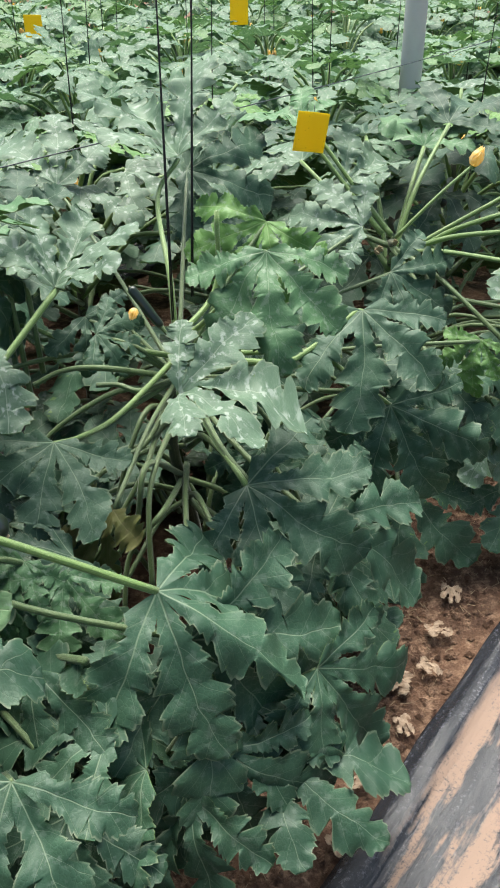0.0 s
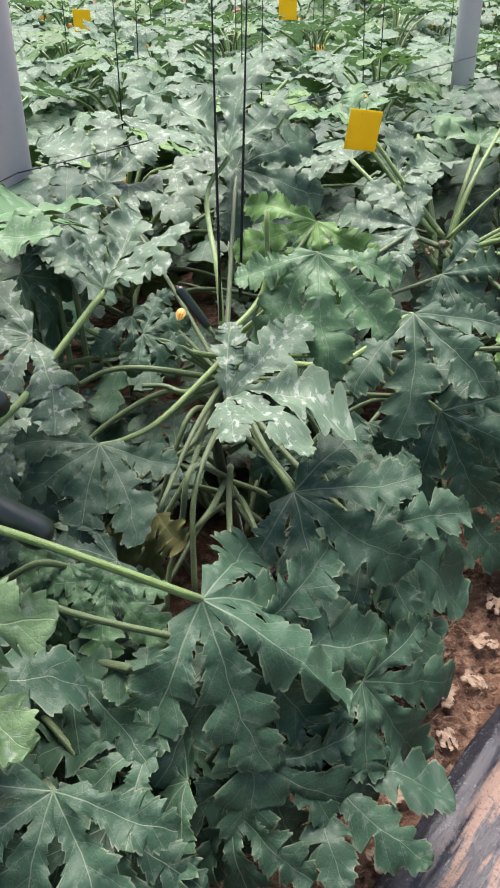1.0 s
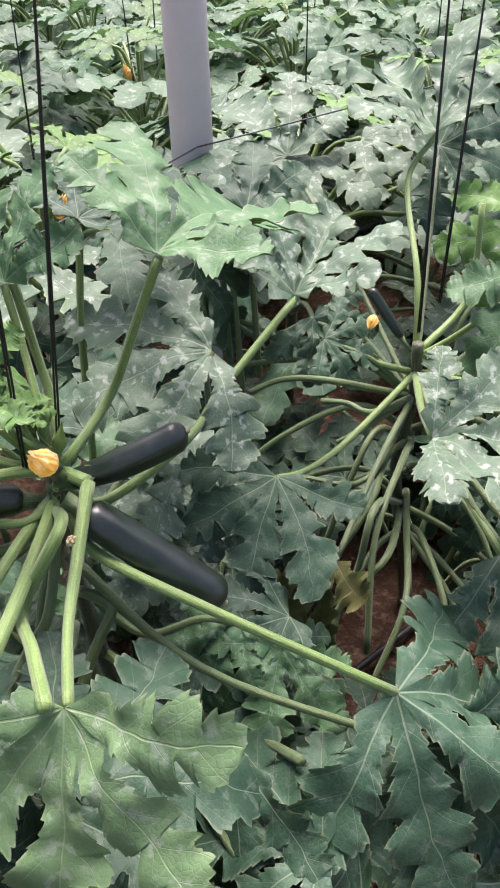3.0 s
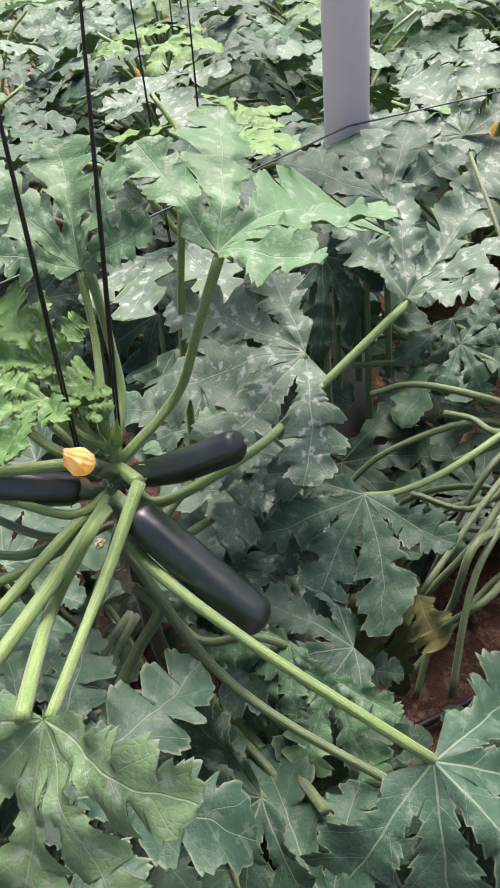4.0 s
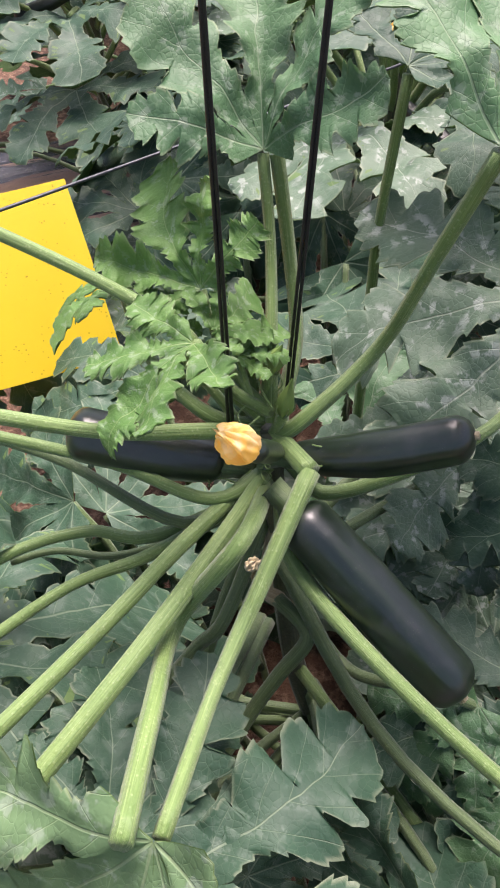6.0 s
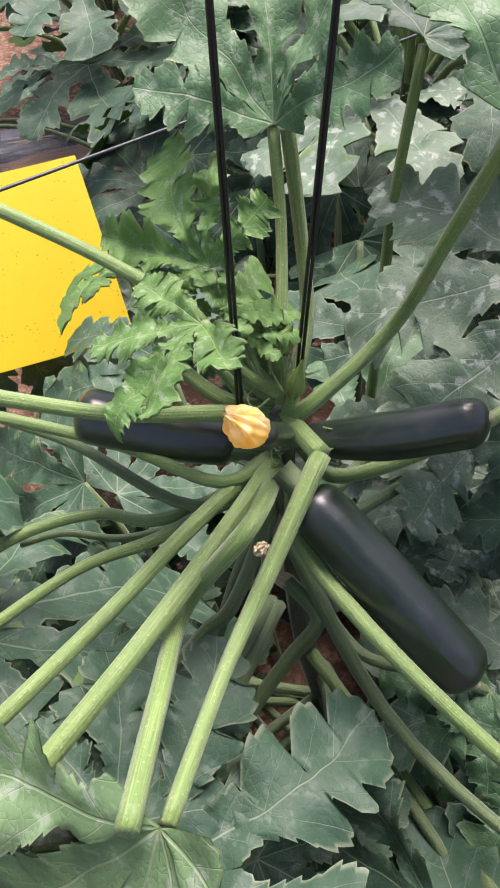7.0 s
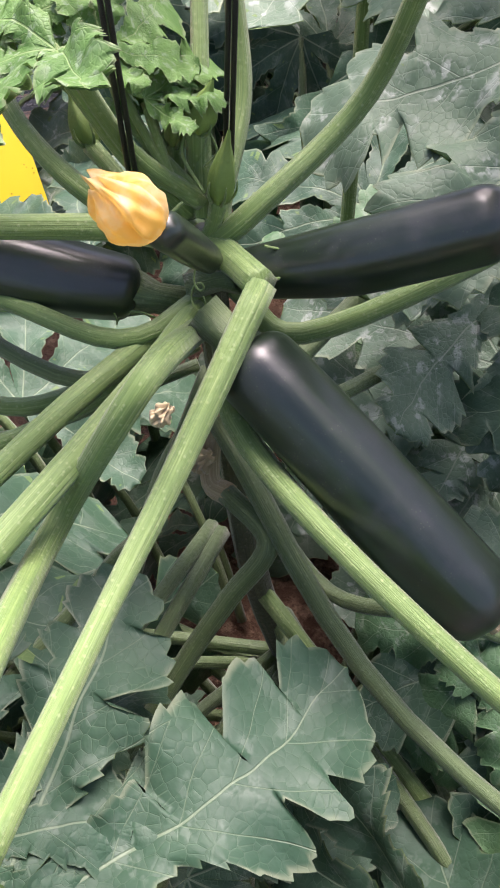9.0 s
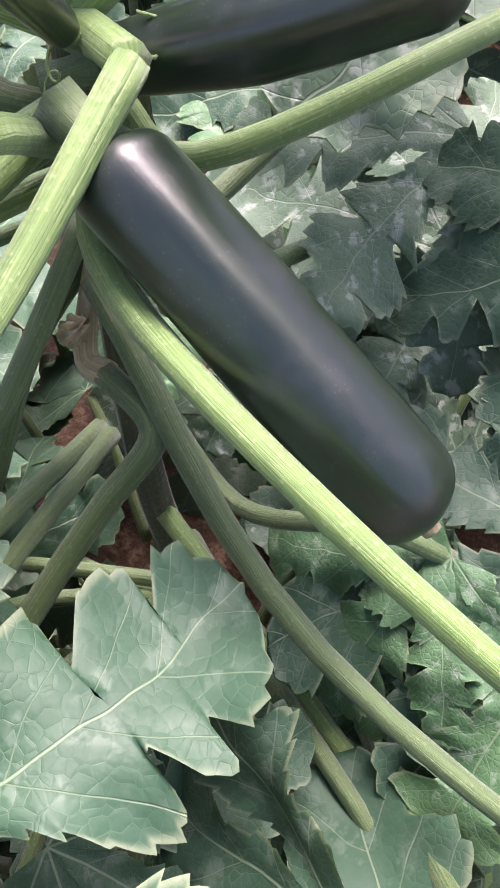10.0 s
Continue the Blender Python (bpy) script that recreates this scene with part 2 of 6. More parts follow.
STRAW = plain("dry_straw", (0.42, 0.31, 0.19), 0.8, 60.0, 0.35)
LITTER = plain("dead_leaf", (0.44, 0.33, 0.235), 0.85, 60.0, 0.35, 0.6, 0.004, second=(0.24, 0.15, 0.09))


def trap_material():
    m, nt, b = material("yellow_sticky_card")
    geo = nt.nodes.new("ShaderNodeTexCoord").outputs["Object"]
    v = nt.nodes.new("ShaderNodeTexVoronoi")
    v.inputs["Scale"].default_value = 150.0
    nt.links.new(geo, v.inputs["Vector"])
    fly = math_node(nt, "MULTIPLY", math_node(nt, "SUBTRACT", 1.0, step(nt, v.outputs["Distance"], 0.14, 0.24)), step(nt, texture(nt, geo, 45, 3), 0.53, 0.58))
    c = mix(nt, texture(nt, geo, 14, 3), (0.80, 0.62, 0.02), (0.86, 0.70, 0.04))
    c = mix(nt, math_node(nt, "MULTIPLY", fly, 0.8), c, (0.10, 0.07, 0.01))
    nt.links.new(c, b.inputs["Base Color"])
    b.inputs["Roughness"].default_value = 0.35
    tr = nt.nodes.new("ShaderNodeBsdfTranslucent")
    tr.inputs["Color"].default_value = (0.90, 0.68, 0.03, 1)
    ms = nt.nodes.new("ShaderNodeMixShader")
    ms.inputs[0].default_value = 0.45
    nt.links.new(b.outputs[0], ms.inputs[1]), nt.links.new(tr.outputs[0], ms.inputs[2])
    nt.links.new(ms.outputs[0], nt.nodes["Material Output"].inputs[0])
    return m


TRAP = trap_material()


def soil_material():
    m, nt, b = material("red_brown_soil")
    geo = nt.nodes.new("ShaderNodeTexCoord").outputs["Object"]
    n1, n2, n3 = texture(nt, geo, 5.0, 5), texture(nt, geo, 38.0, 6, 0.7), texture(nt, geo, 170.0, 4, 0.7)
    c = mix(nt, step(nt, n1, 0.35, 0.65), (0.075, 0.037, 0.022), (0.190, 0.102, 0.060))
    c = mix(nt, step(nt, n2, 0.45, 0.68), c, (0.36, 0.225, 0.145))
    c = mix(nt, math_node(nt, "MULTIPLY", step(nt, n3, 0.48, 0.70), 0.75), c, (0.06, 0.028, 0.015))
    nt.links.new(c, b.inputs["Base Color"])
    b.inputs["Roughness"].default_value = 0.95
    bump(nt, b, math_node(nt, "ADD", n2, math_node(nt, "MULTIPLY", n3, 0.5)), 0.9, 0.02)
    return m


def film_material():
    m, nt, b = material("black_mulch_film")
    geo = nt.nodes.new("ShaderNodeTexCoord").outputs["Object"]
    mp = nt.nodes.new("ShaderNodeMapping")
    turn = nt.nodes.new("ShaderNodeMapping")
    turn.inputs["Rotation"].default_value = (0, 0, radians(35.2))
    nt.links.new(geo, turn.inputs[0])
    mp.inputs["Scale"].default_value = (1.0, 0.14, 1.0)
    nt.links.new(turn.outputs[0], mp.inputs[0])
    streak, grain, fold = texture(nt, mp.outputs[0], 13.0, 5, 0.62), texture(nt, geo, 140.0, 6, 0.8), texture(nt, mp.outputs[0], 70.0, 4)
    dust = math_node(nt, "MULTIPLY", step(nt, streak, 0.50, 0.55), step(nt, math_node(nt, "ADD", grain, math_node(nt, "MULTIPLY", streak, 0.8)), 0.78, 0.96))
    # the rolled edge stays clean of dust
    rolled = nt.nodes.new("ShaderNodeSeparateXYZ")
    nt.links.new(nt.nodes.new("ShaderNodeUVMap").outputs[0], rolled.inputs[0])
    dust = math_node(nt, "MULTIPLY", dust, step(nt, math_node(nt, "ADD", rolled.outputs[1], math_node(nt, "MULTIPLY", streak, 0.12)), 0.125, 0.150))
    grey = step(nt, math_node(nt, "ADD", grain, math_node(nt, "MULTIPLY", fold, 0.5)), 0.80, 1.02)
    c = mix(nt, math_node(nt, "MULTIPLY", grey, 0.6), (0.018, 0.020, 0.026), (0.22, 0.22, 0.25))
    c = mix(nt, dust, c, (0.26, 0.180, 0.138))
    nt.links.new(c, b.inputs["Base Color"])
    nt.links.new(math_node(nt, "ADD", 0.27, math_node(nt, "MULTIPLY", dust, 0.6)), b.inputs["Roughness"])
    bump(nt, b, math_node(nt, "ADD", fold, math_node(nt, "MULTIPLY", grain, 0.3)), 0.7, 0.006)
    return m


SOIL, FILM = soil_material(), film_material()


# ---- shapes ----
def mesh_from(name, verts, faces, mats, uvs=None, slots=None, smooth=True):
    me = bpy.data.meshes.new(name)
    me.from_pydata([tuple(v) for v in verts], [], faces)
    for m in mats:
        me.materials.append(m)
    if uvs is not None:
        layer = me.uv_layers.new(name="UVMap")
        index = np.empty(len(me.loops), dtype=np.int32)
        me.loops.foreach_get("vertex_index", index)
        layer.data.foreach_set("uv", np.asarray(uvs, dtype=np.float32)[index].ravel())
    if slots is not None:
        me.polygons.foreach_set("material_index", np.asarray(slots, dtype=np.int32))
    if smooth:
        me.polygons.foreach_set("use_smooth", [True] * len(me.polygons))
    me.update()
    return me


def child(name, me, parent, m=None, label=""):
    ob = new(name, me)
    ob.parent = parent
    if m is not None:
        ob.matrix_basis = m
    return tagged(ob, label) if label else ob


def thing(name, label, category, group="", at=(0, 0, 0), kind=""):
    ob = new(name)
    ob.empty_display_size = 0.05
    ob.location = at
    return tagged(ob, label, category, group, kind)


def spline(points, per=6):
    """A smooth line through the points."""
    p = np.array(points, float)
    if len(p) == 2:
        return [p[0] + (p[1] - p[0]) * k / per for k in range(per + 1)]
    q = np.vstack([2 * p[0] - p[1], p, 2 * p[-1] - p[-2]])
    out = []
    for i in range(len(p) - 1):
        a, b, c, d = q[i : i + 4]
        for k in range(per):
            t = k / per
            out.append(0.5 * (2 * b + (c - a) * t + (2 * a - 5 * b + 4 * c - d) * t * t + (3 * b - a - 3 * c + d) * t**3))
    out.append(p[-1])
    return out


def tube(line, radii, segs=12, rib=0.0, ribs=7, material_=None, caps=True, name="tube", wave=0.0):
    """A tapering tube along a line, with lengthwise ribs."""
    line = [np.array(p, float) for p in line]
    n = len(line)
    radii = np.interp(np.linspace(0, 1, n), np.linspace(0, 1, len(radii)), radii)
    tang = [line[min(i + 1, n - 1)] - line[max(i - 1, 0)] for i in range(n)]
    tang = [t / (np.linalg.norm(t) + 1e-9) for t in tang]
    ref = np.array((0.0, 0.0, 1.0)) if abs(tang[0][2]) < 0.9 else np.array((1.0, 0.0, 0.0))
    side = np.cross(tang[0], ref)
    side /= np.linalg.norm(side)
    verts, uvs, faces, run = [], [], [], 0.0
    for i in range(n):
        side = side - tang[i] * (side @ tang[i])
        side /= np.linalg.norm(side)
        up = np.cross(side, tang[i])
        if i:
            run += np.linalg.norm(line[i] - line[i - 1])
        for k in range(segs):
            a = 2 * math.pi * k / segs
            r = radii[i] * (1 + rib * math.cos(ribs * a) + wave * math.sin(9.0 * run / (radii[i] * 8 + 1e-6) + a))
            verts.append(line[i] + side * (r * math.cos(a)) + up * (r * math.sin(a)))
            uvs.append((1 - abs(2 * k / segs - 1), run * 3))
    for i in range(n - 1):
        for k in range(segs):
            k2 = (k + 1) % segs
            faces.append((i * segs + k, i * segs + k2, (i + 1) * segs + k2, (i + 1) * segs + k))
    if caps:
        faces.append(tuple(range(segs))[::-1])
        faces.append(tuple((n - 1) * segs + k for k in range(segs)))
    return mesh_from(name, verts, faces, [material_] if material_ else [], uvs)


def leaf_points(seed, detail=2, droop=0.25, fold=0.25, cut=0.75, ruffle=0.035, narrow=1.0, tooth=0.026, pleat=0.2):
    """The blade of a squash leaf: five long lobes, each cut again by slanting notches and set with teeth. The stalk joins at the origin, the middle lobe runs along +y with length 1."""
    rng = random.Random(seed)
    inner, outer, cols = LEAF_GRID[detail]
    length = [(1.0, 0.92, 0.74, 0.42)[abs(k - 3)] * rng.uniform(0.9, 1.1) for k in range(7)]
    sag = [rng.uniform(-0.26, 0.06) for _ in range(7)]
    bend = [rng.uniform(-0.12, 0.12) for _ in range(7)]
    bay = []                                         # how far out each sinus ends
    for k in range(8):
        near = min(length[max(0, k - 1)], length[min(6, k)])
        bay.append(near * (1 - cut) * rng.uniform(0.7, 1.15))
    bay[1] = bay[6] = 0.20
    ph = [rng.uniform(0, 6.28) for _ in range(6)]
    half_fold = math.atan(0.9 * fold)
    fold_c, fold_s = math.cos(half_fold), math.sin(half_fold)

    def edge(k, sgn):
        """Along and across of a lobe's edge, from its sinus to its tip."""
        size, r0 = length[k], bay[k if sgn < 0 else k + 1]
        half = VEIN / 2 if 1 < k < 5 or (k == 1) == (sgn > 0) else radians(34)
        a0, b0 = r0 * math.cos(half), r0 * math.sin(half)
        wide = size * rng.uniform(0.20, 0.265)
        notches = [(rng.uniform(0.28, 0.38), rng.uniform(0.05, 0.40), 0.04), (rng.uniform(0.47, 0.64), rng.uniform(0.42, 0.76), rng.uniform(0.038, 0.055)), (rng.uniform(0.73, 0.85), rng.uniform(0.20, 0.58), rng.uniform(0.028, 0.04))]
        run = 4 if detail == 2 else 2
        strap = rng.uniform(0.30, 0.42)
        pts, amp = [], 0.0
        for j in range(outer + 1):
            s = j / outer
            full = strap + (1 - strap) * math.exp(-(((s - 0.60) / 0.33) ** 4))
            if s > 0.60:
                full = 1.0 - 0.55 * ((s - 0.60) / 0.40) ** 1.4
            full *= wide * math.sqrt(max(0.0, 1 - max(0.0, (s - 0.86) / 0.14) ** 2))
            body = full
            for at, deep, w_ in notches:
                body -= full * deep * math.exp(-(((s - at) / w_) ** 2)) * (1.0 if detail else 0.8)
            w = min(1.0, s / 0.17)
            b = b0 * (1 - w) ** 2 + body * (1 - (1 - w) ** 2)
            a = a0 + (size - a0) * s - 0.32 * (full - body) * w + 0.10 * full
            if j % run == 0:
                amp = tooth * rng.uniform(0.7, 1.6)
            if j and s < 0.985:
                f = (j % run + 1) / run
                b += amp * (f - 0.5) * (0.3 + 0.7 * w)
                a += amp * 0.35 * f * w
            pts.append((a, max(b, 0.012 * (1 - s)), half, r0))
        return pts

    verts, uvs, faces = [], [], []
    for k in range(1, 6):
        c = (k - 3) * VEIN
        left, right = edge(k, -1), edge(k, 1)
        grid = []
        for j in range(inner):
            t = (j + 0.0) / inner if j else 0.02
            row = []
            for side, sgn in ((left, -1), (right, 1)):
                half, r0 = side[0][2], side[0][3]
                spine = t * 0.5 * (left[0][0] + right[0][0])
                row.append((t * r0 * math.cos(half), sgn * t * r0 * math.sin(half), spine))
            grid.append((row[0], row[1]))
        for j in range(outer + 1):
            mean = 0.5 * (left[j][0] + right[j][0])
            even = 0.5 * (left[0][0] + right[0][0]) + (length[k] * 1.02 - 0.5 * (left[0][0] + right[0][0])) * j / outer
            spine = even if j == outer else 0.35 * mean + 0.65 * even
            grid.append(((left[j][0], -left[j][1], spine), (right[j][0], right[j][1], spine)))
        base = len(verts)
        for j, (le, ri) in enumerate(grid):
            for q in range(-cols, cols + 1):
                e = le if q < 0 else ri
                u = abs(q) / cols
                a = e[2] * (1 - u) + e[0] * u
                b = e[1] * u
                reach = max(0.0, a - 0.30)
                ang = c + bend[k] * reach * reach * 3
                x = (a * math.sin(ang) + b * math.cos(ang)) * narrow
                y = a * math.cos(ang) - b * math.sin(ang)
                rho = math.hypot(x, y)
                th = math.atan2(x, y)
                grown = min(1.0, rho / 0.3)
                z = -droop * rho * rho * (0.7 + 0.5 * max(0.0, y)) + sag[k] * reach * 1.3
                z += pleat * abs(b) * grown - 0.9 * b * b
                # blistered between the side veins, wavy along the edge
                z += 0.0035 * grown * (1 - math.cos(2 * math.pi * (a - 1.15 * abs(b)) / 0.15)) * min(1.0, abs(b) / 0.05)
                z += ruffle * rho * (math.sin(5 * th + ph[0] + 3 * rho) + 0.6 * math.sin(11 * th + ph[1]) + 0.5 * math.sin(14 * rho + ph[2] + 2 * th))
                z += ruffle * 0.8 * math.sin(11 * x + ph[3]) * math.sin(11 * y + ph[4]) + 0.5 * ruffle * u * u * grown * math.sin(34 * a + ph[5] + k)
                verts.append((abs(x) * fold_c * (1 if x > 0 else -1) - z * fold_s * max(-1.0, min(1.0, x / 0.06)), y, z * fold_c + abs(x) * fold_s))
                uvs.append(((a * math.sin(c) + b * math.cos(c)) / 4 + 0.5, (a * math.cos(c) - b * math.sin(c)) / 4 + 0.5))
        wdt = 2 * cols + 1
        for j in range(len(grid) - 1):
            for q in range(wdt - 1):
                i = base + j * wdt + q
                faces.append((i, i + 1, i + wdt + 1, i + wdt))
    return verts, uvs, faces


LEAF_GRID = ((2, 16, 1), (3, 28, 2), (6, 56, 4))


def leaf_rim(detail):
    """0 at each lobe's midrib, 1 at the free edge: the second map of a blade."""
    inner, outer, cols = LEAF_GRID[detail]
    lobe = [(abs(q) / cols if j > inner else 0.0, 0.0) for j in range(inner + outer + 1) for q in range(-cols, cols + 1)]
    return lobe * 5


def leaf_mesh(seed, top, under=None, size=1.0, **kw):
    verts, uvs, faces = leaf_points(seed, **kw)
    v = np.array(verts) * size
    if under is None:
        return mesh_from("leaf", v, faces, [top], uvs)
    low = v - np.array((0, 0, 0.0012))
    m = len(v)
    back = [tuple(m + i for i in reversed(f)) for f in faces]
    me = mesh_from("leaf", np.vstack([v, low]), faces + back, [top, under], uvs + uvs, [0] * len(faces) + [1] * len(back))
    layer = me.uv_layers.new(name="Rim")
    index = np.empty(len(me.loops), dtype=np.int32)
    me.loops.foreach_get("vertex_index", index)
    rim = leaf_rim(kw["detail"])
    layer.data.foreach_set("uv", np.asarray(rim + rim, dtype=np.float32)[index].ravel())
    return me


def leaf_frame(base, tip, normal):
    """The pose of a blade from its stalk's end, its tip, and the way that its face looks."""
    base, tip, normal = Vector(base), Vector(tip), Vector(normal)
    y = (tip - base).normalized()
    z = (normal - y * normal.dot(y)).normalized()
    x = y.cross(z)
    return Matrix(((x.x, y.x, z.x, base.x), (x.y, y.y, z.y, base.y), (x.z, y.z, z.z, base.z), (0, 0, 0, 1)))


PAIRS = {"green": (LEAF, LEAF_UNDER), "silver": (LEAF_SILVER_LIT, LEAF_UNDER), "young": (LEAF_YOUNG, LEAF_UNDER), "fresh": (LEAF_FRESH, LEAF_UNDER), "pale": (LEAF_PALE_LIT, LEAF_UNDER), "dry": (LEAF_DRY, LEAF_DRY)}
leaf_seed = [100]


def leaf(plant, base, tip, normal=(0, 0, 1), look_="green", droop=0.25, fold=0.25, cut=0.75, narrow=1.0, ruffle=0.035, detail=2, tooth=0.026, pleat=0.2, seed=None, label=""):
    leaf_seed[0] += 1
    length = (Vector(tip) - Vector(base)).length
    top, under = PAIRS[look_]
    me = leaf_mesh(seed or leaf_seed[0], top, under, length, detail=detail, droop=droop, fold=fold, cut=cut, ruffle=ruffle, narrow=narrow, tooth=tooth, pleat=pleat)
    return child("leaf", me, plant, leaf_frame(Vector(base) - plant.location, Vector(tip) - plant.location, normal), label)


def petiole(plant, points, r0=0.008, r1=0.006, mat=None, label=""):
    o = np.array(plant.location)
    line = spline([np.array(p) - o for p in points], 6)
    r0, r1 = 0.88 * r0, 0.88 * r1
    me = tube(line, [r0, (r0 + r1) / 2, r1 * 0.95, r1], 16, 0.085, 6, mat or STALK, name="petiole")
    return child("petiole", me, plant, None, label)


def fruit_mesh(length, radius, bend=0.0, neck=0.55):
    """A courgette along +z from its stalk end: slightly angular, thicker towards the blossom end."""
    segs, rings = 32, 44
    verts, faces = [], []
    for j in range(rings + 1):
        t = 0.5 - 0.5 * math.cos(math.pi * j / rings)
        grow = neck + (1 - neck) * min(1.0, t / 0.45) ** 0.7
        end = math.sqrt(max(0.0, 1 - max(0.0, (t - 0.88) / 0.12) ** 2.3)) if t > 0.88 else 1.0
        start = 0.45 + 0.55 * math.sqrt(1 - (1 - min(1.0, t / 0.07)) ** 2)
        r = radius * grow * max(end, 0.03) * start
        for k in range(segs):
            a = 2 * math.pi * k / segs
            rr = r * (1 + 0.030 * math.cos(5 * a) + 0.018 * abs(math.cos(2.5 * a)) + 0.012 * math.sin(9 * t + a))
            verts.append((rr * math.cos(a) + bend * math.sin(math.pi * t) * length, rr * math.sin(a), t * length))
    for j in range(rings):
        for k in range(segs):
            k2 = (k + 1) % segs
            faces.append((j * segs + k, j * segs + k2, (j + 1) * segs + k2, (j + 1) * segs + k))
    faces.append(tuple(range(segs))[::-1])
    faces.append(tuple(rings * segs + k for k in range(segs)))
    return mesh_from("fruit", verts, faces, [FRUIT])


def along(base, tip, turn=0.0):
    base, tip = Vector(base), Vector(tip)
    q = (tip - base).to_track_quat("Z", "Y")
    return Matrix.Translation(base) @ q.to_matrix().to_4x4() @ pose(0, 0, 0, 0, 0, turn)


def fruit(plant, base, tip, radius, bend=0.0, turn=0.0, neck=0.55, label="", stalk=True):
    o = plant.location
    length = (Vector(tip) - Vector(base)).length
    ob = child("fruit", fruit_mesh(length, radius, bend, neck), plant, along(Vector(base) - o, Vector(tip) - o, turn), label)
    if stalk:
        me = tube([(0, 0, -0.030), (0.001, 0, -0.012), (0, 0, 0.004)], [radius * 0.42, radius * 0.38, radius * 0.62], 10, 0.14, 5, STALK_DARK, name="fruit_stalk")
        child("fruit_stalk", me, ob, None, "ribbed green stalk")
    me = tube([(0, 0, length - 0.003), (0, 0, length + 0.003)], [radius * 0.20, radius * 0.16], 10, 0.1, 5, SCAR, name="blossom_scar")
    child("blossom_scar", me, ob, None, "dry pale blossom scar")
    return ob


def flower_mesh(seed, length, width, mat, crumple=0.0):
    """A wilted, closed flower: a round bulb of five petals with raised ribs, twisted shut, the lips crumpled at the mouth."""
    rng = random.Random(seed)
    segs, rings = 70, 34
    verts, faces = [], []
    ph = rng.uniform(0, 6)
    for j in range(rings + 1):
        t = j / rings
        r = 0.30 + 0.70 * math.sin(math.pi * min(1.0, t * 0.98) ** 0.85) ** 0.62
        r *= 1.0 if t < 0.75 else 1 - 0.35 * ((t - 0.75) / 0.25) ** 1.5
        for k in range(segs):
            a = 2 * math.pi * k / segs
            turn = 5 * a + ph - 2.6 * t + 0.5 * math.sin(3 * a + 4 * t)
            rib = max(0.0, math.cos(turn)) ** 8
            crease = max(0.0, math.cos(turn + 0.7)) ** 6
            rr = r * width * (1 + 0.20 * rib * min(1.0, 3 * t) - 0.30 * crease * min(1.0, 2 * t) + 0.035 * math.sin(13 * a + 7 * t))
            rr *= 1 + crumple * t * math.sin(4 * a + 9 * t + ph) * math.sin(3 * a - 7 * t)
            lips = max(0.0, t - 0.7) / 0.3
            lift = lips * (0.10 * math.sin(2 * a + ph) + 0.10 * math.sin(7 * a + ph)) + 0.03 * t * math.sin(9 * a)
            verts.append((rr * math.cos(a) + 0.16 * width * lips * math.cos(ph), rr * math.sin(a), (t + lift) * length))
    for j in range(rings):
        for k in range(segs):
            k2 = (k + 1) % segs
            faces.append((j * segs + k, j * segs + k2, (j + 1) * segs + k2, (j + 1) * segs + k))
    faces.append(tuple(rings * segs + k for k in range(segs)))
    return mesh_from("flower", verts, faces, [mat])


def bud(plant, foot, base, tip, width):
    """A closed male bud: a ribbed, pointed cone on a thick stalk, with thin sepals standing off its base."""
    o = plant.location
    line = spline([np.array(foot) - np.array(o), (np.array(foot) * 0.45 + np.array(base) * 0.55) - np.array(o) + np.array((0.002, 0, 0)), np.array(base) - np.array(o)], 5)
    length = (Vector(tip) - Vector(base)).length
    segs, rings, verts, faces = 24, 18, [], []
    for j in range(rings + 1):
        t = j / rings
        r = width * (0.62 + 0.55 * math.sin(math.pi * min(1.0, t * 1.25)) ** 0.8) * (1 - t ** 2.2) + 0.0006
        for k in range(segs):
            a = 2 * math.pi * k / segs
            rib = abs(math.cos(2.5 * a + 1.2 * t))
            rr = r * (0.90 + 0.22 * rib ** 3)
            verts.append((rr * math.cos(a), rr * math.sin(a), t * length))
    for j in range(rings):
        for k in range(segs):
            k2 = (k + 1) % segs
            faces.append((j * segs + k, j * segs + k2, (j + 1) * segs + k2, (j + 1) * segs + k))
    faces.append(tuple(range(segs))[::-1])
    m = along(Vector(base) - o, Vector(tip) - o)
    ob = child("flower_bud", mesh_from("flower_bud", verts, faces, [BUD]), plant, m, "closed pointed green flower bud")
    child("bud_stalk", tube(line, [width * 0.75, width * 0.70, width * 0.85], 12, 0.06, 5, STALK, name="bud_stalk"), plant)
    for q in range(5):
        a = 2 * math.pi * q / 5 + 0.4
        d = np.array((math.cos(a), math.sin(a), 0))
        pts = [d * width * 0.8 + np.array((0, 0, 0.0)), d * width * 1.35 + np.array((0, 0, length * 0.16)), d * width * 1.30 + np.array((0, 0, length * 0.34))]
        child("sepal", tube(spline(pts, 4), [0.0011, 0.0008, 0.0003], 6, 0, 5, STALK, name="sepal"), ob)
    return ob


def tendril(plant, start, way, turns, radius):
    """A thin green tendril that ends in a loose coil."""
    o = np.array(plant.location)
    start, way = np.array(start) - o, np.array(way)
    pts = []
    for i in range(40):
        t = i / 39
        a = 2 * math.pi * turns * t * t
        pts.append(start + way * t + np.array((math.cos(a) - 1, 0.5 * math.sin(a), math.sin(a))) * radius * t)
    return child("tendril", tube(pts, [0.0010, 0.0007, 0.0005], 6, 0, 5, STALK, name="tendril"), plant)


def flower(plant, base, tip, width, mat=None, label="", name="flower", seed=3):
    o = plant.location
    length = (Vector(tip) - Vector(base)).length
    return child(name, flower_mesh(seed, length, width, mat or PETAL, 0.7 if mat is SCAR else 0.12), plant, along(Vector(base) - o, Vector(tip) - o), label)


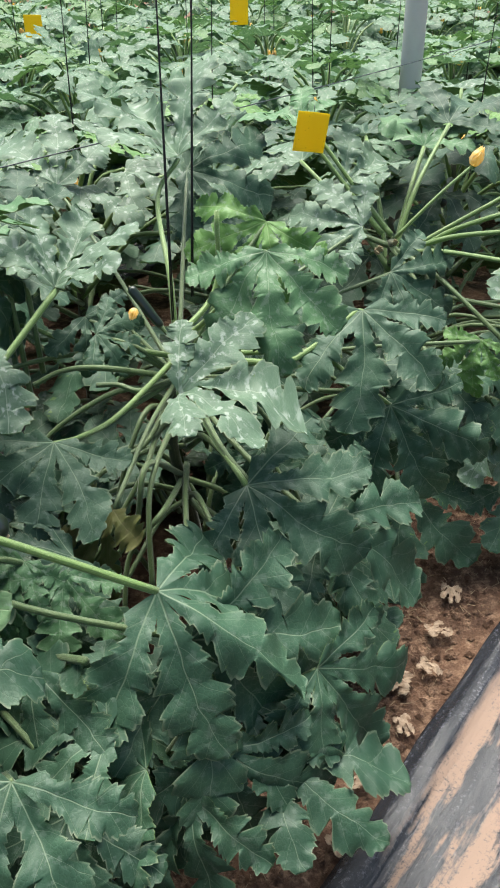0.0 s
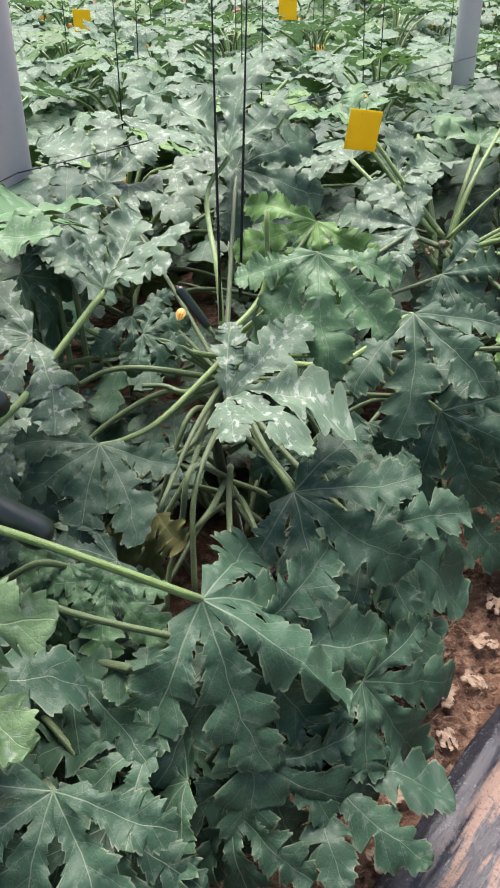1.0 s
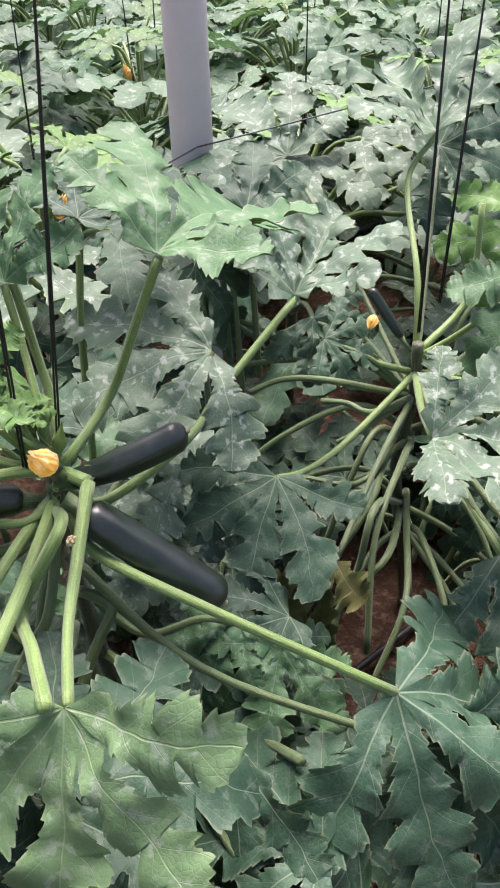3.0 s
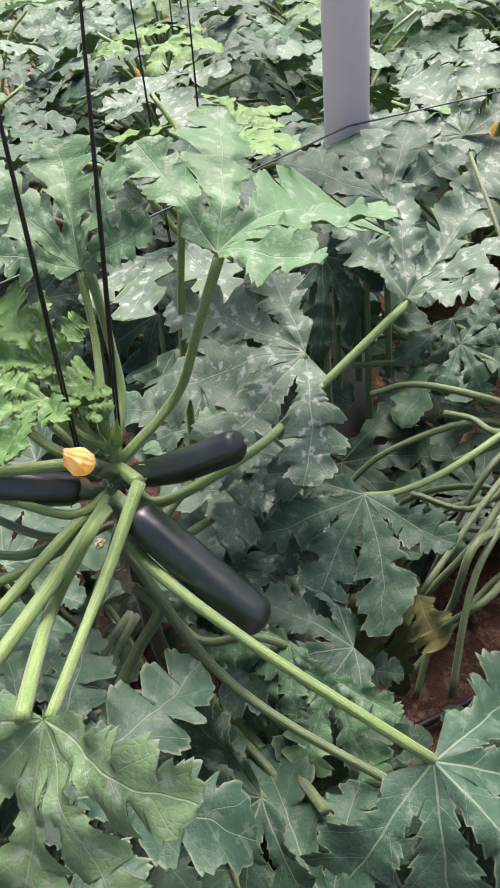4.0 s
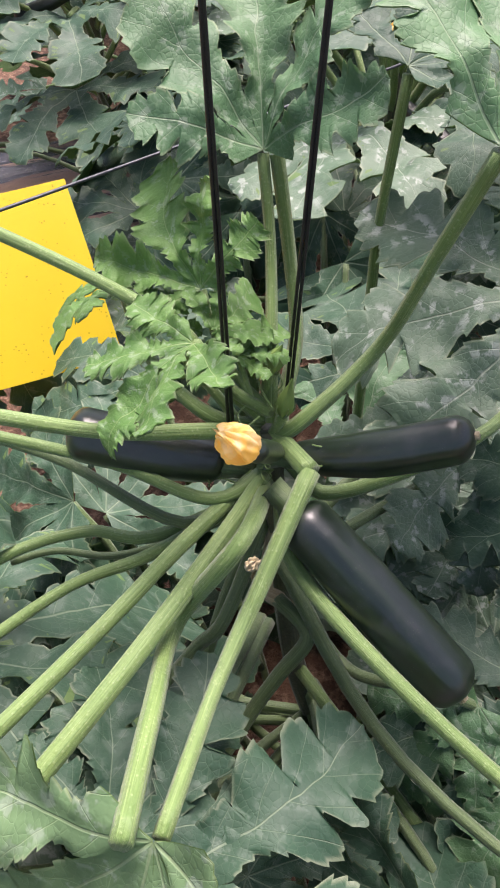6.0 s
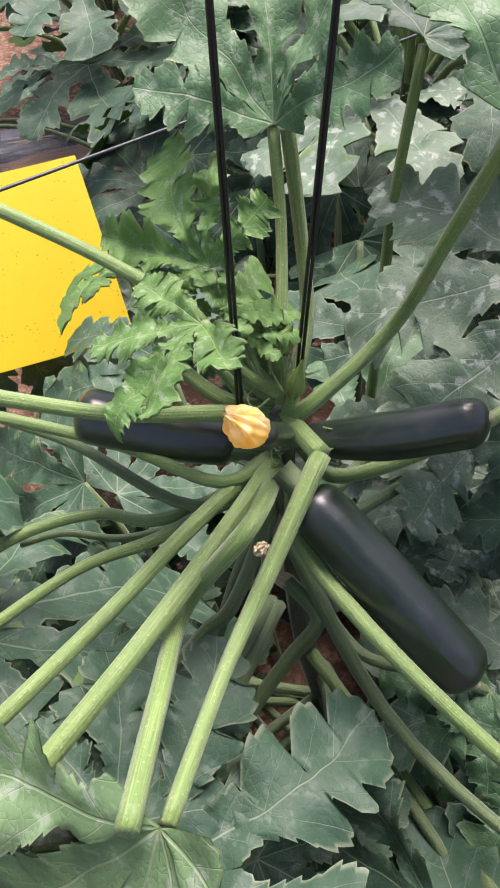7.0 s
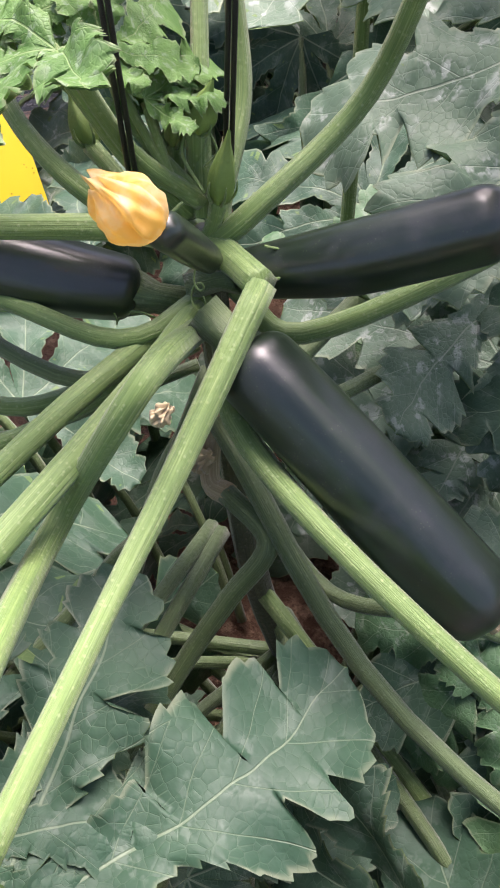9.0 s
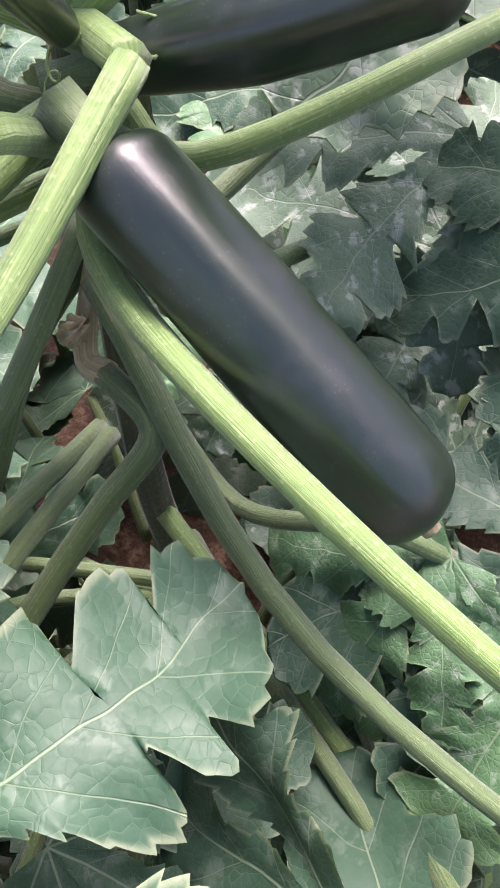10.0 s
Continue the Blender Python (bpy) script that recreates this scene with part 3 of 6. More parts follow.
# ---- the ground ----
ROW = Vector((0.577, 0.817, 0))          # the way the rows run
ACROSS = Vector((-0.817, 0.577, 0))      # towards the further rows


def ground_height(x, y):
    return 0.012 * noise.noise((x * 3, y * 3, 0)) + 0.008 * noise.noise((x * 14, y * 14, 2)) - 0.01


def sheet(x0, x1, y0, y1, step_, height):
    nx, ny = int((x1 - x0) / step_) + 1, int((y1 - y0) / step_) + 1
    verts = [(x0 + i * step_, y0 + j * step_, height(x0 + i * step_, y0 + j * step_)) for j in range(ny) for i in range(nx)]
    faces = [(j * nx + i, j * nx + i + 1, (j + 1) * nx + i + 1, (j + 1) * nx + i) for j in range(ny - 1) for i in range(nx - 1)]
    return verts, faces


v, f = sheet(-2.5, 2.5, -1.5, 3.5, 0.035, ground_height)
k = len(v)
far = 400.0
v += [(-far, -far, -0.03), (far, -far, -0.03), (far, far, -0.03), (-far, far, -0.03)]
f.append((k, k + 1, k + 2, k + 3))
tagged(new("ground", mesh_from("ground", v, f, [SOIL])), "reddish brown loose soil with dry crumbs", "soil", kind="structure")

# clods and crumbs
rng = random.Random(5)
verts, faces = [], []
for _ in range(9000):
    u, w = rng.uniform(-0.75, 2.2), rng.uniform(-0.15, 0.5)
    c = Vector((0.37, 1.41, 0)) + ROW * (u - 0.5) + ACROSS * (w - 0.08)
    r = 0.0018 + 0.011 * rng.random() ** 4
    c.z = ground_height(c.x, c.y) + r * 0.3
    i = len(verts)
    for d in ((1, 0, 0), (0, 1, 0), (-1, 0, 0), (0, -1, 0), (0, 0, 0.9), (0, 0, -0.7)):
        verts.append(c + Vector(d) * r * rng.uniform(0.6, 1.3))
    for q in range(4):
        faces += [(i + q, i + (q + 1) % 4, i + 4), (i + (q + 1) % 4, i + q, i + 5)]
tagged(new("soil_crumbs", mesh_from("crumbs", verts, faces, [SOIL], smooth=False)), "small crumbs and clods of brown soil", "soil", kind="stuff")
verts, faces = [], []
for _ in range(650):
    c = Vector((0.33, 1.41, 0)) + ROW * rng.uniform(-0.75, 0.9) + ACROSS * rng.uniform(-0.1, 0.45)
    a, ln, wd = rng.uniform(0, 6.28), rng.uniform(0.004, 0.028), rng.uniform(0.0005, 0.0013)
    z = ground_height(c.x, c.y) + 0.006
    d, e = Vector((math.cos(a), math.sin(a), rng.uniform(-0.15, 0.25))) * ln, Vector((-math.sin(a), math.cos(a), 0)) * wd
    i = len(verts)
    c.z = z
    verts += [c - e, c + e, c + d + e * 0.6, c + d - e * 0.6, c + Vector((0, 0, wd)), c + d + Vector((0, 0, wd))]
    faces += [(i, i + 1, i + 2, i + 3), (i, i + 4, i + 5, i + 3), (i + 1, i + 4, i + 5, i + 2)]
tagged(new("straw_bits", mesh_from("straw", verts, faces, [STRAW], smooth=False)), "dry straw and root bits on soil", "straw", kind="stuff")

# dead leaves lying on the soil beside the film
for i, (px, py, sz) in enumerate(((0.36, 1.34, 0.078), (0.43, 1.50, 0.062), (0.51, 1.65, 0.060), (0.25, 1.10, 0.045), (0.18, 0.99, 0.055), (0.395, 1.40, 0.05), (0.33, 1.25, 0.045))):
    vv, uu, ff = leaf_points(900 + i, 1, 0.04, 0.12, 0.45, 0.06, 0.55, 0.05)
    ob = new("dead_leaf", mesh_from("dead_leaf", np.array(vv) * sz, ff, [LITTER], uu))
    ob.matrix_basis = pose(px, py, 0.016, rng.uniform(-5, 5), rng.uniform(-5, 5), rng.uniform(0, 360))
    tagged(ob, "crumpled pale dead leaf lying on the soil", "dead leaf", "dead leaves")

# the mulch film on the paths, its edge rolled
def mulch_film(edge, side, width):
    verts, uvs, faces, nu, nw = [], [], [], 160, 60
    for j in range(nw + 1):
        w = width * (j / nw) ** 1.6
        for i in range(nu + 1):
            u = -1.6 + 6.4 * i / nu
            c = edge + ROW * u + side * (w + 0.012 * noise.noise((u * 4, 3, 0)))
            roll = 0.030 * math.exp(-(((w - 0.035) / 0.03) ** 2)) + 0.016 * math.exp(-(((w - 0.12 - 0.02 * math.sin(u * 3)) / 0.025) ** 2))
            z = 0.008 + roll * (0.8 + 0.4 * noise.noise((u * 3, 9, 1))) + 0.016 * noise.noise((u * 1.6, w * 14, 4)) + 0.006 * noise.noise((u * 7, w * 40, 7)) + 0.03 * min(1, w / 0.3)
            z += 0.010 * abs(noise.noise((u * 1.2 + w * 3, w * 30, 12))) * math.exp(-w * 3) + 0.004 * abs(noise.noise((u * 4, w * 60, 3)))
            verts.append((c.x, c.y, z - (0.022 if j == 0 else 0)))
            uvs.append((u, w))
    for j in range(nw):
        for i in range(nu):
            a = j * (nu + 1) + i
            faces.append((a, a + 1, a + nu + 2, a + nu + 1))
    ob = new("mulch_film", mesh_from("film", verts, faces, [FILM], uvs))
    return tagged(ob, "wrinkled black plastic mulch film dusted with soil", "plastic film", kind="structure")


mulch_film(Vector((0.150, 0.897, 0)), -ACROSS, 1.3)
mulch_film(Vector((-0.5, 1.13, 0)) + ACROSS * 1.60 - ROW * 1.0, ACROSS, 0.9)
me = tube(spline([(-1.05, 0.72, 0.008), (-0.75, 1.02, 0.012), (-0.45, 1.18, 0.010), (-0.1, 1.62, 0.012), (0.4, 2.35, 0.01)], 8), [0.008, 0.008], 10, 0, 5, HOSE, name="hose")
tagged(new("drip_hose", me), "black drip hose lying on the soil under the plants", "hose")

# ---- the two plants in front ----
plant_a = thing("courgette_plant", "courgette plant with ripe dark fruits and a wilted orange flower", "plant", "courgette plants", (-0.50, 1.13, 0))
plant_b = thing("courgette_plant", "courgette plant with silvery lobed leaves on arching stalks", "plant", "courgette plants", (-0.10, 1.74, 0))
# stalks and leaves of the plant with the ripe fruit
petiole(plant_a, [(-0.536, 1.079, 0.725), (-0.477, 1.027, 0.706), (-0.316, 0.990, 0.675), (-0.105, 1.006, 0.568)], 0.0092, 0.0075)
leaf(plant_a, (-0.104, 1.001, 0.576), (0.150, 0.930, 0.450), (0.20, -0.38, 0.90), 'green', droop=0.22, fold=-0.40, cut=0.82, ruffle=0.03, seed=131)
petiole(plant_a, [(-0.551, 1.089, 0.775), (-0.531, 1.084, 0.779), (-0.497, 1.070, 0.781)], 0.0115, 0.0105)
petiole(plant_a, [(-0.497, 1.070, 0.781), (-0.479, 0.974, 0.739), (-0.457, 0.890, 0.722), (-0.411, 0.786, 0.738)], 0.0095, 0.0068)
leaf(plant_a, (-0.412, 0.781, 0.743), (-0.380, 0.628, 0.530), (-0.10, -0.68, 0.78), 'pale', droop=0.12, fold=0.35, cut=0.66, narrow=0.85)
petiole(plant_a, [(-0.551, 1.079, 0.725), (-0.492, 0.974, 0.789), (-0.534, 0.932, 0.699), (-0.477, 0.848, 0.735), (-0.420, 0.764, 0.760)], 0.0085, 0.0085)
petiole(plant_a, [(-0.561, 1.074, 0.735), (-0.565, 0.978, 0.730), (-0.567, 0.885, 0.719), (-0.575, 0.741, 0.703)], 0.0085, 0.008)
petiole(plant_a, [(-0.551, 1.074, 0.740), (-0.539, 1.010, 0.736), (-0.520, 0.865, 0.729), (-0.517, 0.695, 0.700)], 0.0095, 0.0098)
petiole(plant_a, [(-0.561, 1.089, 0.775), (-0.580, 1.043, 0.803), (-0.636, 0.978, 0.822), (-0.718, 0.907, 0.855)], 0.0085, 0.0072)
petiole(plant_a, [(-0.551, 1.089, 0.745), (-0.570, 1.026, 0.741), (-0.653, 0.988, 0.770), (-0.766, 0.923, 0.800)], 0.0072, 0.00612)
petiole(plant_a, [(-0.571, 1.089, 0.715), (-0.596, 1.012, 0.706), (-0.710, 0.986, 0.737), (-0.784, 0.959, 0.754)], 0.007, 0.006, STALK_DARK)
petiole(plant_a, [(-0.571, 1.089, 0.695), (-0.623, 0.996, 0.684), (-0.675, 0.967, 0.684), (-0.711, 0.915, 0.685), (-0.732, 0.852, 0.681)], 0.0075, 0.006375)
petiole(plant_a, [(-0.571, 1.089, 0.695), (-0.611, 0.983, 0.681), (-0.653, 0.914, 0.672), (-0.684, 0.806, 0.656)], 0.0075, 0.006375)
petiole(plant_a, [(-0.571, 1.089, 0.675), (-0.654, 0.989, 0.644), (-0.716, 0.950, 0.643), (-0.746, 0.916, 0.638)], 0.005, 0.00425, STALK_DARK)
petiole(plant_a, [(-0.561, 1.089, 0.675), (-0.545, 0.999, 0.618), (-0.563, 0.975, 0.584), (-0.575, 0.926, 0.556), (-0.581, 0.860, 0.540)], 0.008, 0.0068, STALK_DARK)
petiole(plant_a, [(-0.561, 1.089, 0.655), (-0.571, 1.038, 0.608), (-0.567, 0.980, 0.534), (-0.566, 0.930, 0.495)], 0.008, 0.0068, STALK_DARK)
petiole(plant_a, [(-0.561, 1.089, 0.795), (-0.587, 1.073, 0.831), (-0.617, 1.059, 0.884), (-0.655, 1.041, 0.911), (-0.702, 1.025, 0.932), (-0.772, 0.991, 0.968)], 0.0075, 0.006)
petiole(plant_a, [(-0.561, 1.099, 0.775), (-0.591, 1.056, 0.806), (-0.645, 1.051, 0.841), (-0.705, 1.083, 0.871)], 0.0085, 0.006)
leaf(plant_a, (-0.708, 1.080, 0.877), (-0.738, 1.021, 0.882), (-0.50, -0.50, 0.90), 'young', droop=0.5, fold=0.5, narrow=0.8)
petiole(plant_a, [(-0.551, 1.089, 0.805), (-0.572, 1.063, 0.840), (-0.575, 1.034, 0.901)], 0.006, 0.005)
leaf(plant_a, (-0.575, 1.030, 0.905), (-0.603, 0.935, 0.868), (-0.20, -0.45, 0.87), 'young', droop=0.12, fold=0.45, narrow=0.8, tooth=0.042, ruffle=0.05)
petiole(plant_a, [(-0.551, 1.089, 0.805), (-0.588, 1.079, 0.850), (-0.618, 1.091, 0.902)], 0.005, 0.004)
leaf(plant_a, (-0.617, 1.088, 0.905), (-0.695, 1.101, 0.969), (0.20, -0.80, 0.60), 'young', droop=0.1, fold=0.3, narrow=0.9, tooth=0.042, ruffle=0.06)
petiole(plant_a, [(-0.551, 1.089, 0.805), (-0.560, 1.079, 0.816), (-0.597, 1.077, 0.878)], 0.0035, 0.003)
leaf(plant_a, (-0.595, 1.075, 0.881), (-0.579, 1.114, 0.899), (0.50, -0.52, 0.69), 'young', droop=0.3, fold=0.5, tooth=0.042, ruffle=0.08, detail=1)
petiole(plant_a, [(-0.551, 1.089, 0.805), (-0.560, 1.079, 0.816), (-0.579, 1.084, 0.857)], 0.0035, 0.003)
leaf(plant_a, (-0.577, 1.082, 0.859), (-0.564, 1.121, 0.879), (0.47, -0.52, 0.71), 'young', droop=0.3, fold=0.5, tooth=0.042, ruffle=0.08, detail=1)
petiole(plant_a, [(-0.551, 1.089, 0.805), (-0.560, 1.079, 0.816), (-0.580, 1.088, 0.847)], 0.0035, 0.003)
leaf(plant_a, (-0.579, 1.087, 0.850), (-0.590, 1.107, 0.872), (0.47, -0.52, 0.71), 'young', droop=0.3, fold=0.5, tooth=0.042, ruffle=0.08, detail=1)
petiole(plant_a, [(-0.551, 1.089, 0.805), (-0.560, 1.079, 0.816), (-0.640, 1.061, 0.882)], 0.0035, 0.003)
leaf(plant_a, (-0.638, 1.059, 0.884), (-0.643, 1.090, 0.910), (0.55, -0.49, 0.68), 'young', droop=0.3, fold=0.5, tooth=0.042, ruffle=0.08, detail=1)
petiole(plant_a, [(-0.551, 1.089, 0.775), (-0.527, 1.104, 0.799), (-0.498, 1.175, 0.845), (-0.455, 1.174, 0.946), (-0.420, 1.177, 1.031)], 0.008, 0.0066)
leaf(plant_a, (-0.420, 1.174, 1.038), (-0.350, 1.350, 1.100), (0.10, -0.55, 0.83), 'fresh', droop=0.30, fold=0.75, cut=0.8)
petiole(plant_a, [(-0.551, 1.089, 0.795), (-0.564, 1.109, 0.842), (-0.601, 1.161, 0.909), (-0.624, 1.185, 0.979)], 0.0065, 0.0055)
petiole(plant_a, [(-0.541, 1.089, 0.775), (-0.550, 1.102, 0.798), (-0.570, 1.152, 0.835), (-0.595, 1.180, 0.890), (-0.615, 1.192, 0.978)], 0.0085, 0.0065)
leaf(plant_a, (-0.621, 1.182, 0.984), (-0.690, 1.270, 1.115), (0.35, -0.72, 0.60), 'fresh', droop=0.12, fold=1.0, narrow=0.9)
petiole(plant_a, [(-0.541, 1.099, 0.745), (-0.498, 1.109, 0.721), (-0.413, 1.200, 0.764), (-0.399, 1.322, 0.766), (-0.314, 1.469, 0.855)], 0.0085, 0.0068)
leaf(plant_a, (-0.315, 1.466, 0.862), (-0.270, 1.630, 0.935), (0.05, -0.55, 0.83), 'silver', droop=0.10, fold=0.95, cut=0.82)
leaf(plant_a, (-0.416, 1.357, 0.818), (-0.601, 1.214, 0.809), (0.23, -0.42, 0.88), 'silver', droop=0.12, fold=0.08)
petiole(plant_a, [(-0.531, 1.119, 0.655), (-0.497, 1.262, 0.711), (-0.416, 1.357, 0.814)], 0.008, 0.006, STALK_DARK)
# silver here paints in the light that this glossy leaf reflects
leaf(plant_a, (-0.448, 1.330, 0.647), (-0.485, 1.177, 0.600), (0.22, -0.64, 0.74), 'silver', droop=0.15, fold=0.1)
petiole(plant_a, [(-0.531, 1.109, 0.615), (-0.488, 1.310, 0.587), (-0.449, 1.335, 0.642)], 0.008, 0.006, STALK_DARK)
petiole(plant_a, [(-0.638, 1.366, 0.483), (-0.624, 1.366, 0.733), (-0.618, 1.366, 0.833), (-0.609, 1.389, 0.980)], 0.0075, 0.006)
leaf(plant_a, (-0.608, 1.386, 0.986), (-0.561, 1.545, 1.026), (0.10, -0.40, 1.00), 'green', droop=0.2, fold=0.3)
leaf(plant_a, (-0.449, 0.769, 0.604), (-0.352, 0.975, 0.636), (0.23, 0.01, 0.97), 'green', droop=0.06, fold=0.06, cut=0.68, seed=118)
leaf(plant_a, (-0.485, 0.786, 0.623), (-0.486, 0.939, 0.622), (0.28, -0.01, 0.96), 'green', droop=0.1, fold=0.1)
petiole(plant_a, [(-0.551, 1.069, 0.525), (-0.500, 0.929, 0.569), (-0.450, 0.769, 0.597)], 0.0075, 0.006, STALK_DARK)
petiole(plant_a, [(-0.561, 1.069, 0.525), (-0.518, 0.938, 0.579), (-0.487, 0.786, 0.617)], 0.0075, 0.006, STALK_DARK)
# the lighter fresh colour stands in for reflected light on these two leaves
leaf(plant_a, (-0.325, 1.097, 0.549), (-0.365, 1.008, 0.482), (0.09, -0.37, 0.93), 'fresh', droop=0.2, fold=0.1)
petiole(plant_a, [(-0.541, 1.089, 0.575), (-0.453, 1.072, 0.524), (-0.367, 1.074, 0.569), (-0.326, 1.099, 0.543)], 0.008, 0.006, STALK_DARK)
leaf(plant_a, (-0.263, 1.083, 0.534), (-0.266, 0.981, 0.439), (0.00, -0.35, 0.94), 'fresh', droop=0.2, fold=0.15)
petiole(plant_a, [(-0.551, 1.089, 0.675), (-0.536, 1.050, 0.622), (-0.516, 1.046, 0.616)], 0.006, 0.0085, SCAR)
petiole(plant_a, [(-0.518, 1.046, 0.617), (-0.475, 1.034, 0.609), (-0.484, 1.002, 0.578), (-0.493, 0.970, 0.548), (-0.504, 0.903, 0.492)], 0.0085, 0.0085, STALK_DARK)
petiole(plant_a, [(-0.512, 1.080, 0.425), (-0.451, 1.073, 0.335), (-0.419, 1.113, 0.346), (-0.287, 1.007, 0.436), (-0.208, 0.943, 0.490)], 0.008, 0.0075, STALK_DARK)
petiole(plant_a, [(-0.512, 1.080, 0.435), (-0.436, 1.039, 0.381), (-0.394, 1.062, 0.375), (-0.312, 0.974, 0.298)], 0.0078, 0.0075, STALK_DARK)
petiole(plant_a, [(-0.510, 1.084, 0.395), (-0.447, 1.044, 0.311), (-0.350, 1.029, 0.250)], 0.008, 0.0075, STALK_DARK)
petiole(plant_a, [(-0.508, 1.086, 0.375), (-0.480, 0.991, 0.304), (-0.421, 0.946, 0.269)], 0.006, 0.006, STALK_DARK)
petiole(plant_a, [(-0.520, 1.071, 0.475), (-0.218, 0.987, 0.386), (-0.011, 0.918, 0.323)], 0.008, 0.0062)
leaf(plant_a, (-0.011, 0.914, 0.329), (0.055, 0.828, 0.149), (0.03, -0.46, 0.88), 'green', droop=0.2, fold=0.15)
petiole(plant_a, [(-0.541, 1.069, 0.655), (-0.350, 1.004, 0.557), (-0.060, 1.012, 0.464)], 0.0085, 0.0065, STALK_DARK)
leaf(plant_a, (-0.060, 1.007, 0.470), (0.160, 0.928, 0.296), (0.07, -0.58, 0.81), 'green', droop=0.3, fold=0.2)
leaf(plant_a, (-0.278, 0.922, 0.497), (-0.395, 0.829, 0.349), (0.14, -0.38, 0.91), 'green', droop=0.2, fold=0.15)
petiole(plant_a, [(-0.380, 1.018, 0.297), (-0.329, 0.970, 0.427), (-0.279, 0.925, 0.491)], 0.0075, 0.006, STALK_DARK)
leaf(plant_a, (-0.169, 0.863, 0.437), (-0.379, 0.860, 0.438), (0.10, -0.35, 0.93), 'green', droop=0.2, fold=0.15)
petiole(plant_a, [(-0.278, 0.951, 0.237), (-0.224, 0.907, 0.367), (-0.170, 0.866, 0.430)], 0.0075, 0.006, STALK_DARK)
leaf(plant_a, (-0.116, 0.848, 0.372), (-0.291, 0.869, 0.258), (0.07, -0.33, 0.94), 'green', droop=0.2, fold=0.15)
petiole(plant_a, [(-0.229, 0.931, 0.172), (-0.172, 0.889, 0.302), (-0.117, 0.850, 0.365)], 0.0075, 0.006, STALK_DARK)
leaf(plant_a, (-0.213, 0.769, 0.380), (-0.286, 0.588, 0.303), (0.11, -0.31, 0.94), 'green', droop=0.2, fold=0.15)
petiole(plant_a, [(-0.300, 0.878, 0.180), (-0.257, 0.824, 0.310), (-0.214, 0.771, 0.374)], 0.0075, 0.006, STALK_DARK)
leaf(plant_a, (-0.065, 0.869, 0.291), (-0.159, 0.770, 0.132), (0.05, -0.32, 0.94), 'green', droop=0.2, fold=0.15)
petiole(plant_a, [(-0.185, 0.941, 0.091), (-0.125, 0.905, 0.221), (-0.065, 0.872, 0.285)], 0.0075, 0.006, STALK_DARK)
leaf(plant_a, (-0.260, 0.728, 0.506), (-0.288, 0.538, 0.421), (0.15, -0.32, 0.94), 'green', droop=0.2, fold=0.15)
petiole(plant_a, [(-0.332, 0.848, 0.306), (-0.296, 0.788, 0.436), (-0.261, 0.730, 0.499)], 0.0075, 0.006, STALK_DARK)
leaf(plant_a, (0.010, 0.995, 0.359), (0.203, 0.954, 0.287), (0.02, -0.38, 0.93), 'green', droop=0.2, fold=0.15)
petiole(plant_a, [(-0.126, 1.031, 0.159), (-0.058, 1.013, 0.289), (0.010, 0.998, 0.353)], 0.0075, 0.006, STALK_DARK)
leaf(plant_a, (0.064, 0.964, 0.250), (0.273, 0.976, 0.263), (-0.01, -0.34, 0.94), 'green', droop=0.2, fold=0.15)
petiole(plant_a, [(-0.070, 1.003, 0.050), (-0.003, 0.983, 0.180), (0.064, 0.966, 0.243)], 0.0075, 0.006, STALK_DARK)
leaf(plant_a, (0.137, 1.042, 0.374), (0.270, 1.001, 0.216), (-0.03, -0.39, 0.92), 'green', droop=0.2, fold=0.15)
petiole(plant_a, [(-0.001, 1.061, 0.174), (0.068, 1.051, 0.304), (0.137, 1.044, 0.368)], 0.0075, 0.006, STALK_DARK)
leaf(plant_a, (-0.263, 1.157, 0.512), (-0.404, 1.029, 0.533), (0.15, -0.32, 0.93), 'green', droop=0.2, fold=0.1)
leaf(plant_a, (-0.300, 1.146, 0.461), (-0.235, 1.044, 0.381), (0.24, -0.35, 0.91), 'green', droop=0.2, fold=0.1)
leaf(plant_a, (-0.428, 0.871, 0.462), (-0.283, 0.908, 0.421), (0.24, -0.35, 0.91), 'green', droop=0.15, fold=0.1)
fruit(plant_a, (-0.496, 1.047, 0.752), (-0.325, 1.041, 0.641), 0.0252, 0.004, 40, 0.92)
fruit(plant_a, (-0.530, 1.087, 0.765), (-0.392, 1.146, 0.819), 0.0198, -0.03, 20, 0.62)
fruit(plant_a, (-0.588, 1.063, 0.745), (-0.692, 0.981, 0.792), 0.024, 0.02, 0, 0.75)
fruit(plant_a, (-0.531, 1.069, 0.785), (-0.507, 1.012, 0.845), 0.0095, 0.0, 0, 0.8)
flower(plant_a, (-0.504, 1.007, 0.848), (-0.515, 0.988, 0.876), 0.0145, PETAL, 'wilted orange flower on a young fruit')
bud(plant_a, (-0.556, 1.088, 0.772), (-0.540, 1.091, 0.808), (-0.528, 1.090, 0.852), 0.0062)
bud(plant_a, (-0.566, 1.092, 0.790), (-0.560, 1.100, 0.840), (-0.548, 1.104, 0.868), 0.0072)
bud(plant_a, (-0.575, 1.090, 0.785), (-0.575, 1.098, 0.828), (-0.572, 1.104, 0.858), 0.0060)
bud(plant_a, (-0.575, 1.078, 0.785), (-0.632, 1.086, 0.818), (-0.646, 1.090, 0.848), 0.0065)
tendril(plant_a, (-0.545, 1.075, 0.785), (0.012, -0.012, -0.030), 2.2, 0.006)
tendril(plant_a, (-0.560, 1.062, 0.735), (-0.030, -0.030, 0.010), 1.6, 0.007)
tendril(plant_a, (-0.125, 1.690, 0.66), (0.05, -0.06, 0.02), 2.0, 0.014)
